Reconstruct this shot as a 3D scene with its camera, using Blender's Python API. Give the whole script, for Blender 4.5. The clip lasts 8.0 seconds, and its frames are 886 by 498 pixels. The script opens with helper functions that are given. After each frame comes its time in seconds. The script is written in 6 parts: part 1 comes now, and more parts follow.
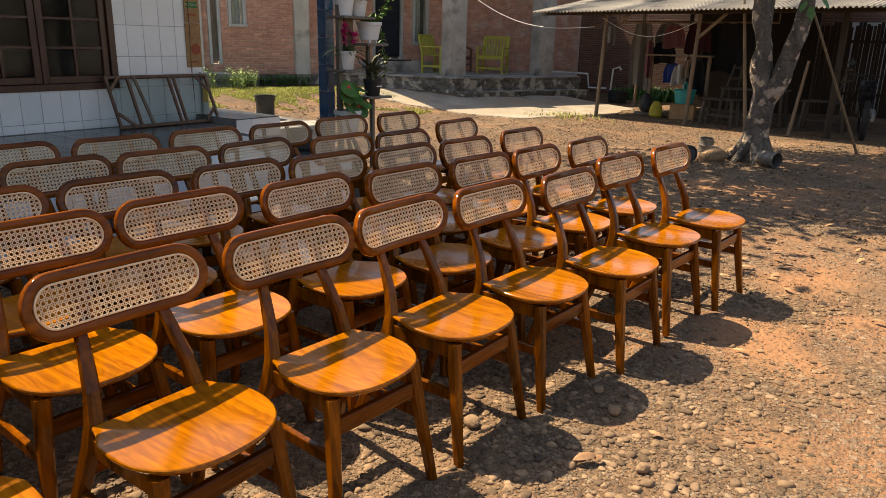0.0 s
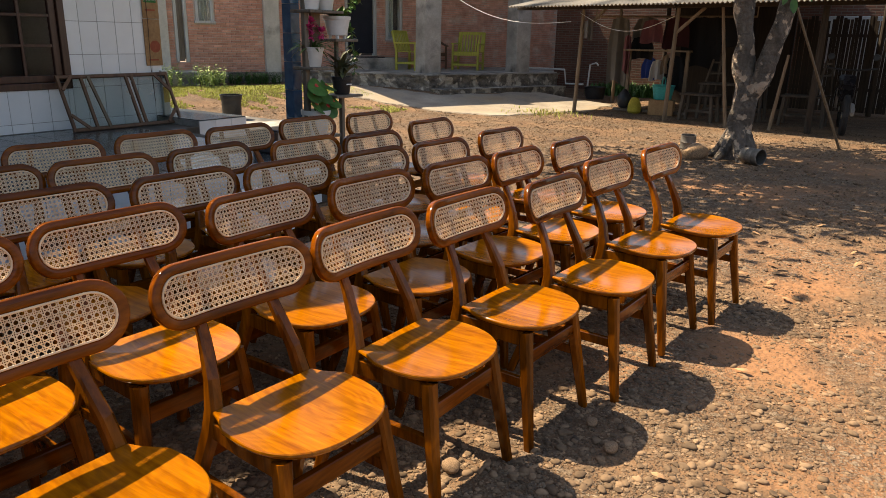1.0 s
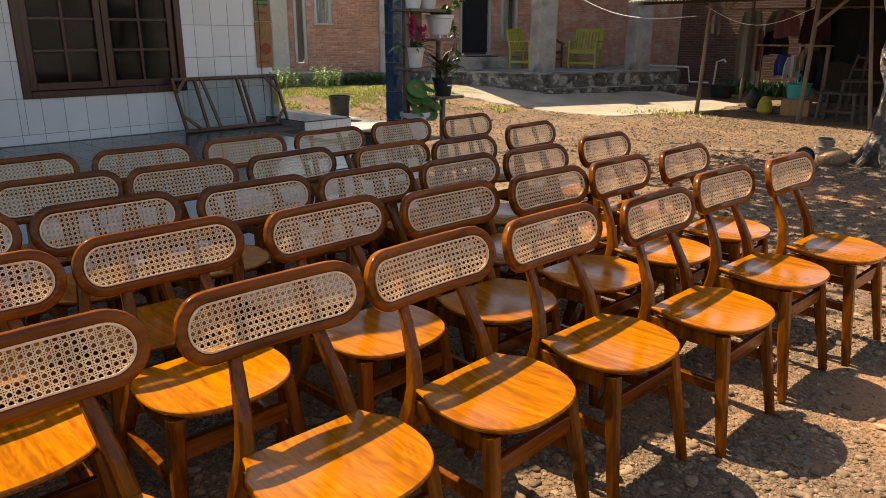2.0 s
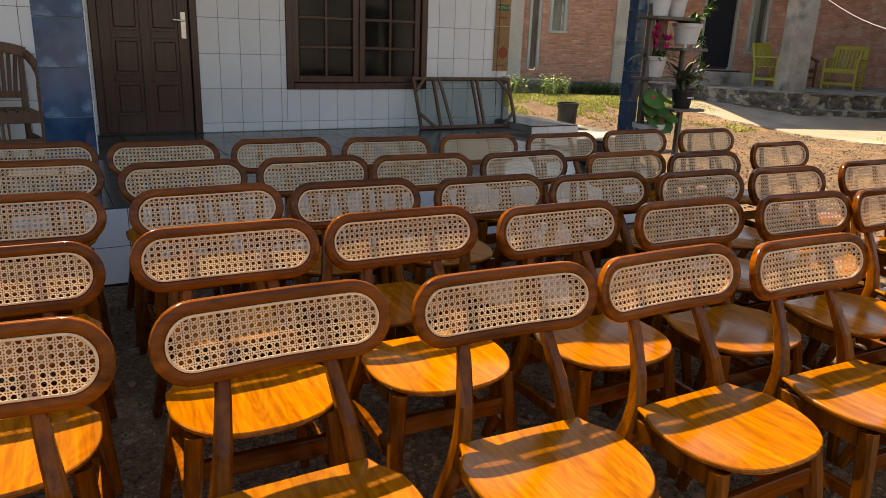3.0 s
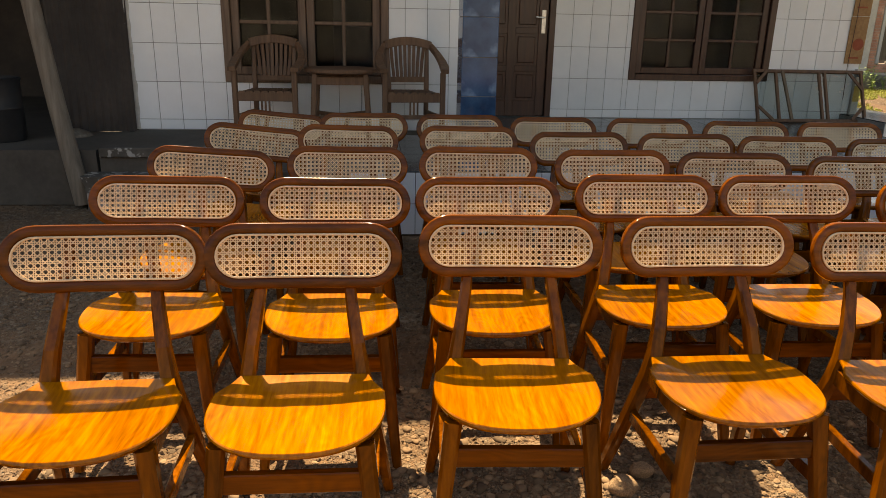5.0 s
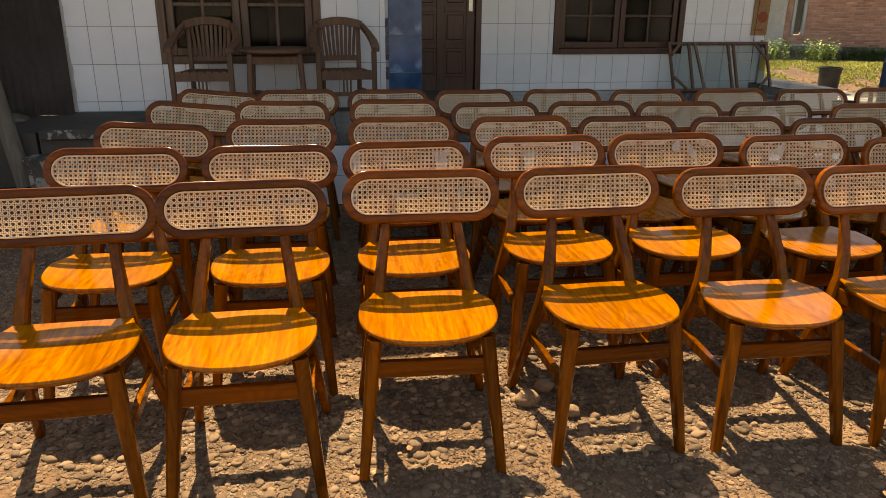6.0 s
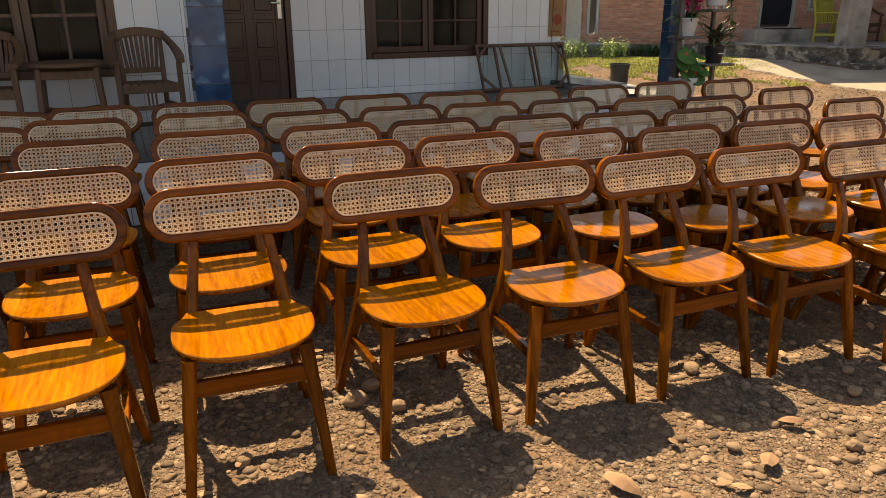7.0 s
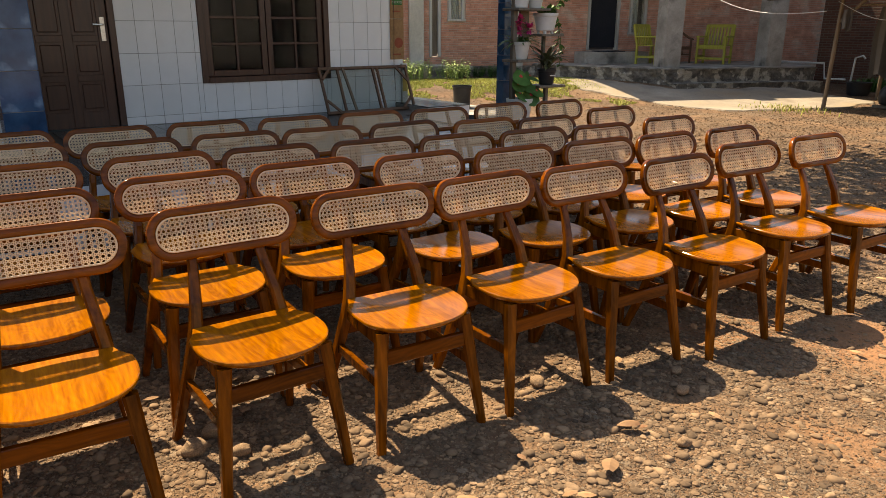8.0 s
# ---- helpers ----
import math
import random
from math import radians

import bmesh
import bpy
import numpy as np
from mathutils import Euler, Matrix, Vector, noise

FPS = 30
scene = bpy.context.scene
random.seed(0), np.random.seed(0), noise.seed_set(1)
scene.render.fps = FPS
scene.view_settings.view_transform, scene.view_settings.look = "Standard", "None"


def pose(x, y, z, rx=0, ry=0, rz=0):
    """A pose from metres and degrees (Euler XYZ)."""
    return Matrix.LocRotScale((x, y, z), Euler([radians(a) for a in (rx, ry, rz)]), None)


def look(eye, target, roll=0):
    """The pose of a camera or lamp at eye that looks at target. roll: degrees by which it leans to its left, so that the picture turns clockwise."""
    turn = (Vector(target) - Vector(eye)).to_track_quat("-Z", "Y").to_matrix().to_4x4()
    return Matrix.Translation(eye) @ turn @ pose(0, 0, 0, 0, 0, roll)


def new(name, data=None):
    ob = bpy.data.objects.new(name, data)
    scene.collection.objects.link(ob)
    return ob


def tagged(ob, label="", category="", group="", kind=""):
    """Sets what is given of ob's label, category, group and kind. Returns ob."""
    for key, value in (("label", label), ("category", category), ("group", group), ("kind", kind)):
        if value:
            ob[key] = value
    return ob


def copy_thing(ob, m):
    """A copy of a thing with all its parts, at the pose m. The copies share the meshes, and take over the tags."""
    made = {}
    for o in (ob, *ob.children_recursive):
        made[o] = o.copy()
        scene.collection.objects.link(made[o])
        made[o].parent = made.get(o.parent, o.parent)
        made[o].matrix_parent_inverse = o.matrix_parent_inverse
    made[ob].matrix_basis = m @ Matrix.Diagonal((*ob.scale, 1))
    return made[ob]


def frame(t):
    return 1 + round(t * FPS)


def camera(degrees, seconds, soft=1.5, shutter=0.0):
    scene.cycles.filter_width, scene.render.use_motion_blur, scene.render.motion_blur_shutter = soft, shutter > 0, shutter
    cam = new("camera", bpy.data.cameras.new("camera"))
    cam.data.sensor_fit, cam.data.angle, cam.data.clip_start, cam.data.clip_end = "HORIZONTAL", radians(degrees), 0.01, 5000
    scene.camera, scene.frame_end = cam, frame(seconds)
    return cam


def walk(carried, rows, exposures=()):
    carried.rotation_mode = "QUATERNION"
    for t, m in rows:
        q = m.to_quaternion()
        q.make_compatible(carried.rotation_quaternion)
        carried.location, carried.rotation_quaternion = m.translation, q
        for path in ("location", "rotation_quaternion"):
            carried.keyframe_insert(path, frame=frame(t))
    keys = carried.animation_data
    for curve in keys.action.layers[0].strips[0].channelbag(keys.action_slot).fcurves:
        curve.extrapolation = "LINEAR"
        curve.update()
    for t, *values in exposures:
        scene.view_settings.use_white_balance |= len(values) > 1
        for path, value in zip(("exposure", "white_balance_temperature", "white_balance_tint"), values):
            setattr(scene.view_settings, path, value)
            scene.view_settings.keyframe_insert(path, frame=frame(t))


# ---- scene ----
cam = camera(63.5, 8.0, soft=0.6)
EXPOSURE = 1.0
PATH = [
    (0, (1.613, 1.045, 1.342), (0.476, 2.608, 0.775), 1.4),
    (0.5, (1.525, 1.172, 1.331), (0.429, 2.749, 0.760), 1.2),
    (1, (1.436, 1.318, 1.328), (0.358, 2.904, 0.758), 1.1),
    (1.2, (1.412, 1.365, 1.332), (0.322, 2.940, 0.758), 1.5),
    (2.3, (1.357, 1.65, 1.327), (-0.082, 2.921, 0.767), 0.3),
    (2.5, (1.371, 1.622, 1.327), (-0.141, 2.81, 0.777), 1.2),
    (3, (1.295, 1.565, 1.298), (-0.378, 2.508, 0.733), 2.1),
    (3.5, (1.361, 1.422, 1.297), (-0.422, 2.12, 0.718), 2.5),
    (4, (1.451, 1.215, 1.285), (-0.406, 1.674, 0.7), 2.7),
    (4.5, (1.609, 1.046, 1.288), (-0.286, 1.29, 0.696), 1.8),
    (4.7, (1.66, 1.017, 1.288), (-0.241, 1.213, 0.694), 1.3),
    (5.8, (2.064, 1.075, 1.294), (0.191, 1.353, 0.647), 0.6),
    (6, (2.113, 1.074, 1.299), (0.252, 1.412, 0.648), 0.4),
    (6.5, (2.183, 1.088, 1.318), (0.369, 1.621, 0.668), 0.1),
    (7, (2.198, 1.137, 1.325), (0.465, 1.902, 0.683), -0.3),
    (7.5, (2.184, 1.177, 1.326), (0.562, 2.17, 0.708), -0.1),
    (8, (2.19, 1.213, 1.336), (0.636, 2.326, 0.747), 0.1),
]
walk(cam, [(t, look(eye, target, roll)) for t, eye, target, roll in PATH], [(t, EXPOSURE + more, warm, 10) for t, more, warm in ((0, 0.0, 7800), (1.2, 0.0, 7700), (2.5, 0.12, 8100), (3.5, 0.22, 8900), (4.7, 0.26, 9700), (6, 0.13, 9300), (7, 0.03, 8700), (8, 0.0, 8200))])

# ---- light ----
SUN_UP, SUN_AZ = 56.0, 4.0   # height, and the side to which shadows fall, from +x towards +y
world = bpy.data.worlds.new("sky")
scene.world = world
world.use_nodes = True
wn = world.node_tree.nodes
sky = wn.new("ShaderNodeTexSky")
sky.sky_type = "NISHITA"
sky.sun_disc = False
sky.sun_elevation = radians(SUN_UP)
sky.sun_rotation = radians(270 - SUN_AZ)
wn["Background"].inputs["Strength"].default_value = 0.135
world.node_tree.links.new(sky.outputs[0], wn["Background"].inputs["Color"])
sun_data = bpy.data.lights.new("sun", "SUN")
sun_data.energy, sun_data.angle, sun_data.color = 5.6, radians(0.5), (1.0, 0.91, 0.76)
sun = new("sun", sun_data)
ce = math.cos(radians(SUN_UP))
sun_way = Vector((ce * math.cos(radians(SUN_AZ)), ce * math.sin(radians(SUN_AZ)), -math.sin(radians(SUN_UP))))
sun.matrix_world = look((0, 0, 20), Vector((0, 0, 20)) + sun_way)


# ---- materials ----
def mat(name, dark, light, scale=(6, 6, 6), rough=0.6, rough2=None, bump=0.2, bump_scale=40.0, metal=0.0, vary=0.0, coat=0.0, detail=6.0,
        fine=0.25, dist=0.003, ior=1.45, island=0.0, spots=None, spot_scale=1.2, spot_at=(0.5, 0.7)):
    """Two-scale noise between two colours, with relief, roughness variation and optional patches of a third colour."""
    m = bpy.data.materials.new(name)
    m.use_nodes = True
    nt = m.node_tree
    N, L = nt.nodes, nt.links
    b = N["Principled BSDF"]
    tc = N.new("ShaderNodeTexCoord")
    mp = N.new("ShaderNodeMapping")
    mp.inputs["Scale"].default_value = scale
    L.new(tc.outputs["Object"], mp.inputs["Vector"])
    src = mp.outputs[0]
    info = N.new("ShaderNodeObjectInfo")
    if vary:
        off = N.new("ShaderNodeVectorMath")
        off.operation = "ADD"
        mul = N.new("ShaderNodeMath")
        mul.operation = "MULTIPLY"
        mul.inputs[1].default_value = 37.0
        L.new(info.outputs["Random"], mul.inputs[0])
        L.new(src, off.inputs[0])
        L.new(mul.outputs[0], off.inputs[1])
        src = off.outputs[0]
    n1 = N.new("ShaderNodeTexNoise")
    n1.inputs["Scale"].default_value = 1.0
    n1.inputs["Detail"].default_value = detail
    n1.inputs["Roughness"].default_value = 0.6
    L.new(src, n1.inputs["Vector"])
    ramp = N.new("ShaderNodeValToRGB")
    ramp.color_ramp.elements[0].position, ramp.color_ramp.elements[1].position = 0.3, 0.7
    ramp.color_ramp.elements[0].color = (*dark, 1)
    ramp.color_ramp.elements[1].color = (*light, 1)
    L.new(n1.outputs["Fac"], ramp.inputs[0])
    col = ramp.outputs[0]
    n2 = N.new("ShaderNodeTexNoise")
    n2.inputs["Scale"].default_value = bump_scale
    n2.inputs["Detail"].default_value = 4.0
    L.new(tc.outputs["Object"], n2.inputs["Vector"])
    if spots:
        n3 = N.new("ShaderNodeTexNoise")
        n3.inputs["Scale"].default_value = spot_scale
        n3.inputs["Detail"].default_value = 5.0
        L.new(tc.outputs["Object"], n3.inputs["Vector"])
        r3 = N.new("ShaderNodeMapRange")
        r3.inputs["From Min"].default_value, r3.inputs["From Max"].default_value = spot_at
        L.new(n3.outputs["Fac"], r3.inputs["Value"])
        mx = N.new("ShaderNodeMix")
        mx.data_type = "RGBA"
        L.new(r3.outputs[0], mx.inputs["Factor"])
        L.new(col, mx.inputs["A"])
        mx.inputs["B"].default_value = (*spots, 1)
        col = mx.outputs["Result"]
    hsv = N.new("ShaderNodeHueSaturation")
    L.new(col, hsv.inputs["Color"])
    val = N.new("ShaderNodeMath")
    val.operation = "MULTIPLY_ADD"
    L.new(n2.outputs["Fac"], val.inputs[0])
    val.inputs[1].default_value, val.inputs[2].default_value = fine * 2, 1.0 - fine
    out = val.outputs[0]
    if vary or island:
        v2 = N.new("ShaderNodeMath")
        v2.operation = "MULTIPLY_ADD"
        if island:
            geo = N.new("ShaderNodeNewGeometry")
            L.new(geo.outputs["Random Per Island"], v2.inputs[0])
        else:
            L.new(info.outputs["Random"], v2.inputs[0])
        amount = island or vary
        v2.inputs[1].default_value, v2.inputs[2].default_value = 2 * amount, 1 - amount
        v3 = N.new("ShaderNodeMath")
        v3.operation = "MULTIPLY"
        L.new(out, v3.inputs[0])
        L.new(v2.outputs[0], v3.inputs[1])
        out = v3.outputs[0]
    L.new(out, hsv.inputs["Value"])
    L.new(hsv.outputs[0], b.inputs["Base Color"])
    rr = N.new("ShaderNodeMapRange")
    rr.inputs["To Min"].default_value = rough
    rr.inputs["To Max"].default_value = rough2 if rough2 is not None else min(1, rough + 0.15)
    L.new(n1.outputs["Fac"], rr.inputs["Value"])
    L.new(rr.outputs[0], b.inputs["Roughness"])
    b.inputs["Metallic"].default_value = metal
    b.inputs["IOR"].default_value = ior
    b.inputs["Coat Weight"].default_value = coat
    b.inputs["Coat Roughness"].default_value = 0.12
    if bump:
        bp = N.new("ShaderNodeBump")
        bp.inputs["Strength"].default_value = bump
        bp.inputs["Distance"].default_value = dist
        L.new(n2.outputs["Fac"], bp.inputs["Height"])
        L.new(bp.outputs[0], b.inputs["Normal"])
    return m


def wood(name, dark, light, axis=0, rough=0.25, coat=0.3, vary=0.12, boards=0.0, ring=1.0, ior=1.45):
    """Varnished wood: grain drawn out along one local axis, with glued boards across it if wanted."""
    m = mat(name, dark, light, tuple(2.2 * ring if i == axis else 34.0 * ring for i in range(3)), rough, rough + 0.09, 0.05, 160.0, vary=vary, coat=coat, fine=0.06, dist=0.001, ior=ior)
    if boards:
        nt = m.node_tree
        N, L = nt.nodes, nt.links
        tc = N["Texture Coordinate"]
        sep = N.new("ShaderNodeSeparateXYZ")
        L.new(tc.outputs["Object"], sep.inputs[0])
        info = N["Object Info"]
        add = N.new("ShaderNodeMath")
        add.operation = "MULTIPLY_ADD"
        L.new(sep.outputs[1 if axis == 0 else 0], add.inputs[0])
        add.inputs[1].default_value = 1 / boards
        L.new(info.outputs["Random"], add.inputs[2])
        fl = N.new("ShaderNodeMath")
        fl.operation = "FLOOR"
        L.new(add.outputs[0], fl.inputs[0])
        comb = N.new("ShaderNodeCombineXYZ")
        L.new(fl.outputs[0], comb.inputs[0])
        L.new(info.outputs["Random"], comb.inputs[1])
        wh = N.new("ShaderNodeTexWhiteNoise")
        L.new(comb.outputs[0], wh.inputs["Vector"])
        # cathedral figure: slow rings bent along the board
        mp = N.new("ShaderNodeMapping")
        mp.inputs["Scale"].default_value = tuple(5.0 if i == axis else 16.0 for i in range(3))
        L.new(tc.outputs["Object"], mp.inputs["Vector"])
        av = N.new("ShaderNodeVectorMath")
        av.operation = "MULTIPLY_ADD"
        L.new(wh.outputs["Color"], av.inputs[0])
        av.inputs[1].default_value = (40, 40, 40)
        L.new(mp.outputs[0], av.inputs[2])
        nz = N.new("ShaderNodeTexNoise")
        nz.inputs["Scale"].default_value = 0.55
        nz.inputs["Detail"].default_value = 1.5
        L.new(av.outputs[0], nz.inputs["Vector"])
        sn = N.new("ShaderNodeMath")
        sn.operation = "MULTIPLY"
        sn.inputs[1].default_value = 95.0
        L.new(nz.outputs["Fac"], sn.inputs[0])
        si = N.new("ShaderNodeMath")
        si.operation = "SINE"
        L.new(sn.outputs[0], si.inputs[0])
        hsv = N["Hue/Saturation/Value"]
        old = hsv.inputs["Value"].links[0].from_socket
        k1 = N.new("ShaderNodeMath")
        k1.operation = "MULTIPLY_ADD"
        L.new(si.outputs[0], k1.inputs[0])
        k1.inputs[1].default_value, k1.inputs[2].default_value = 0.085, 0.84
        k2 = N.new("ShaderNodeMath")
        k2.operation = "MULTIPLY_ADD"
        L.new(wh.outputs["Value"], k2.inputs[0])
        k2.inputs[1].default_value = 0.30
        L.new(k1.outputs[0], k2.inputs[2])
        k3 = N.new("ShaderNodeMath")
        k3.operation = "MULTIPLY"
        L.new(old, k3.inputs[0])
        L.new(k2.outputs[0], k3.inputs[1])
        L.new(k3.outputs[0], hsv.inputs["Value"])
    return m


M_SEAT = wood("varnished teak seat", (0.205, 0.052, 0.0012), (0.385, 0.124, 0.0026), 0, 0.12, 0.0, 0.12, boards=0.078, ring=1.9, ior=1.36)
M_FRAME = wood("varnished teak rails", (0.060, 0.0135, 0.0006), (0.225, 0.055, 0.002), 1, 0.09, 0.0, 0.24, boards=0.6, ior=1.29)
M_LEG = wood("varnished teak legs", (0.066, 0.0165, 0.0008), (0.235, 0.064, 0.003), 2, 0.10, 0.0, 0.24, boards=0.6, ior=1.31)
M_CANE = mat("natural rattan cane", (0.68, 0.48, 0.28), (0.90, 0.69, 0.45), (30, 30, 30), 0.45, bump=0.15, bump_scale=300, vary=0.08, fine=0.12)


def let_light_through(m, share):
    """Thin strands that pass part of the light from behind."""
    N, L = m.node_tree.nodes, m.node_tree.links
    b = N["Principled BSDF"]
    tr = N.new("ShaderNodeBsdfTranslucent")
    L.new(b.inputs["Base Color"].links[0].from_socket, tr.inputs["Color"])
    mx = N.new("ShaderNodeMixShader")
    mx.inputs[0].default_value = share
    L.new(b.outputs[0], mx.inputs[1])
    L.new(tr.outputs[0], mx.inputs[2])
    L.new(mx.outputs[0], N["Material Output"].inputs["Surface"])


let_light_through(M_CANE, 0.14)
M_SOIL = mat("pebbly brown soil", (0.090, 0.048, 0.024), (0.220, 0.122, 0.062), (3, 3, 3), 0.9, 1.0, 1.0, 26.0, fine=0.4, dist=0.03, spots=(0.27, 0.172, 0.100), spot_scale=0.55, spot_at=(0.54, 0.74))
M_STONE = mat("river pebbles", (0.080, 0.048, 0.027), (0.260, 0.166, 0.096), (9, 9, 9), 0.85, 1.0, 0.3, 90.0, island=0.48, fine=0.2)
M_TILE = mat("white glazed tile", (0.78, 0.81, 0.83), (0.84, 0.86, 0.88), (3, 3, 3), 0.08, 0.16, 0.02, 12.0, vary=0.03, fine=0.03)
# Pale clouds stand for marbling and for sky mirrored in the glaze.
M_BLUE = mat("blue marbled tile", (0.008, 0.036, 0.090), (0.035, 0.105, 0.20), (7, 7, 7), 0.06, 0.12, 0.02, 12.0, vary=0.1, fine=0.08, spots=(0.15, 0.25, 0.36), spot_scale=9.0, spot_at=(0.54, 0.74))
M_GROUT = mat("grey grout", (0.22, 0.22, 0.22), (0.33, 0.33, 0.32), (8, 8, 8), 0.9)
M_FLOOR = mat("dark glossy floor tile", (0.035, 0.045, 0.05), (0.06, 0.07, 0.075), (4, 4, 4), 0.12, 0.3, 0.02, 20.0, fine=0.1)
M_DARKWOOD = wood("dark brown door wood", (0.045, 0.018, 0.012), (0.095, 0.04, 0.025), 2, 0.35, 0.2, 0.08)
M_WEATHER = wood("weathered grey brown wood", (0.10, 0.08, 0.06), (0.22, 0.18, 0.14), 2, 0.7, 0.0, 0.15)
M_OLDWOOD = wood("faded brown window wood", (0.11, 0.065, 0.043), (0.22, 0.135, 0.09), 2, 0.6, 0.0, 0.12)
M_TEAK = wood("old teak garden chair", (0.095, 0.046, 0.025), (0.20, 0.105, 0.058), 2, 0.55, 0.0, 0.12)
M_CONCRETE = mat("stained concrete", (0.20, 0.18, 0.155), (0.48, 0.44, 0.39), (1.6, 1.6, 1.6), 0.85, 1.0, 0.4, 30.0, fine=0.2, spots=(0.07, 0.065, 0.06), spot_scale=1.8, spot_at=(0.52, 0.68))
M_EDGE = mat("damp chipped cement", (0.060, 0.052, 0.044), (0.26, 0.225, 0.185), (5, 5, 7), 0.95, 1.0, 1.0, 18.0, fine=0.45, dist=0.05, spots=(0.44, 0.39, 0.32), spot_scale=5.0, spot_at=(0.53, 0.60))
M_PLASTER = mat("pale plaster", (0.45, 0.43, 0.40), (0.60, 0.58, 0.54), (2, 2, 2), 0.9, 1.0, 0.2, 40.0)
# Plaster darkened: the rooms' shade is put into the colour.
M_ROOMSHADE = mat("room plaster darkened for shade", (0.10, 0.10, 0.11), (0.16, 0.16, 0.17), (2, 2, 2), 0.9)
M_DIRT = mat("trodden dark cement", (0.05, 0.042, 0.034), (0.10, 0.085, 0.07), (2, 2, 2), 0.8, 1.0, 0.3, 30.0, fine=0.25)
M_TIN = mat("weathered corrugated sheet", (0.22, 0.19, 0.155), (0.42, 0.37, 0.30), (1.2, 1.2, 1.2), 0.55, 0.8, 0.2, 20.0, metal=0.25, spots=(0.10, 0.09, 0.075), spot_scale=1.1, spot_at=(0.52, 0.62))
M_DARKTIN = mat("rusty dark corrugated sheet", (0.030, 0.024, 0.021), (0.075, 0.059, 0.050), (2, 2, 2), 0.7, 0.9, 0.2, 20.0)
M_BAMBOO = wood("dry bamboo and raw timber", (0.10, 0.072, 0.045), (0.22, 0.16, 0.105), 2, 0.6, 0.0, 0.2)
M_BARK = mat("flaking grey bark", (0.045, 0.037, 0.03), (0.17, 0.138, 0.112), (9, 9, 3.5), 0.9, 1.0, 1.0, 24.0, fine=0.4, dist=0.04, spots=(0.40, 0.30, 0.22), spot_scale=7.0, spot_at=(0.55, 0.59))
M_CHROME = mat("brushed steel", (0.55, 0.53, 0.50), (0.7, 0.68, 0.64), (20, 20, 20), 0.25, bump=0.02, metal=1.0)


def glass(name, tint=(0.8, 0.86, 0.85), rough=0.02):
    m = bpy.data.materials.new(name)
    m.use_nodes = True
    N, L = m.node_tree.nodes, m.node_tree.links
    b = N["Principled BSDF"]
    b.inputs["Base Color"].default_value = (*tint, 1)
    b.inputs["Transmission Weight"].default_value = 1.0
    nz = N.new("ShaderNodeTexNoise")
    nz.inputs["Scale"].default_value = 3.0
    rr = N.new("ShaderNodeMapRange")
    rr.inputs["To Min"].default_value, rr.inputs["To Max"].default_value = rough, rough + 0.05
    L.new(nz.outputs["Fac"], rr.inputs["Value"])
    L.new(rr.outputs[0], b.inputs["Roughness"])
    b.inputs["IOR"].default_value = 1.2
    b.inputs["Specular IOR Level"].default_value = 1.0
    return m


M_GLASS = glass("window glass")


def add_pebbles(m, scale, strength):
    """Small embedded stones in a ground material: cells of their own tone, proud of the soil, in patches."""
    N, L = m.node_tree.nodes, m.node_tree.links
    b = N["Principled BSDF"]
    tc = N["Texture Coordinate"]
    vo = N.new("ShaderNodeTexVoronoi")
    vo.inputs["Scale"].default_value = scale
    L.new(tc.outputs["Object"], vo.inputs["Vector"])
    ramp = N.new("ShaderNodeValToRGB")
    ramp.color_ramp.elements[0].color = (0.075, 0.052, 0.034, 1)
    ramp.color_ramp.elements[1].color = (0.38, 0.29, 0.20, 1)
    sep = N.new("ShaderNodeSeparateColor")
    L.new(vo.outputs["Color"], sep.inputs[0])
    L.new(sep.outputs[0], ramp.inputs[0])
    body = N.new("ShaderNodeMapRange")
    body.inputs["From Min"].default_value, body.inputs["From Max"].default_value = 0.46, 0.34
    L.new(vo.outputs["Distance"], body.inputs["Value"])
    nz = N.new("ShaderNodeTexNoise")
    nz.inputs["Scale"].default_value = 1.4
    nz.inputs["Detail"].default_value = 5.0
    L.new(tc.outputs["Object"], nz.inputs["Vector"])
    patch = N.new("ShaderNodeMapRange")
    patch.inputs["From Min"].default_value, patch.inputs["From Max"].default_value = 0.40, 0.56
    patch.inputs["To Max"].default_value = strength
    L.new(nz.outputs["Fac"], patch.inputs["Value"])
    fac = N.new("ShaderNodeMath")
    fac.operation = "MULTIPLY"
    L.new(body.outputs[0], fac.inputs[0])
    L.new(patch.outputs[0], fac.inputs[1])
    mx = N.new("ShaderNodeMix")
    mx.data_type = "RGBA"
    old = b.inputs["Base Color"].links[0].from_socket
    L.new(fac.outputs[0], mx.inputs["Factor"])
    L.new(old, mx.inputs["A"])
    L.new(ramp.outputs[0], mx.inputs["B"])
    L.new(mx.outputs["Result"], b.inputs["Base Color"])
    bp = N.new("ShaderNodeBump")
    bp.inputs["Strength"].default_value = 1.0
    bp.inputs["Distance"].default_value = 0.012
    L.new(fac.outputs[0], bp.inputs["Height"])
    L.new(b.inputs["Normal"].links[0].from_socket, bp.inputs["Normal"])
    L.new(bp.outputs[0], b.inputs["Normal"])


BARE = ((1.55, 3.75, 0.45), (0.95, 4.45, 0.5), (0.55, 4.1, 0.4), (1.45, 4.95, 0.5), (0.9, 6.1, 0.9), (0.3, 8.4, 0.9), (-0.5, 8.3, 0.5), (0.6, 10.4, 0.8))   # bare orange earth: x, y, radius


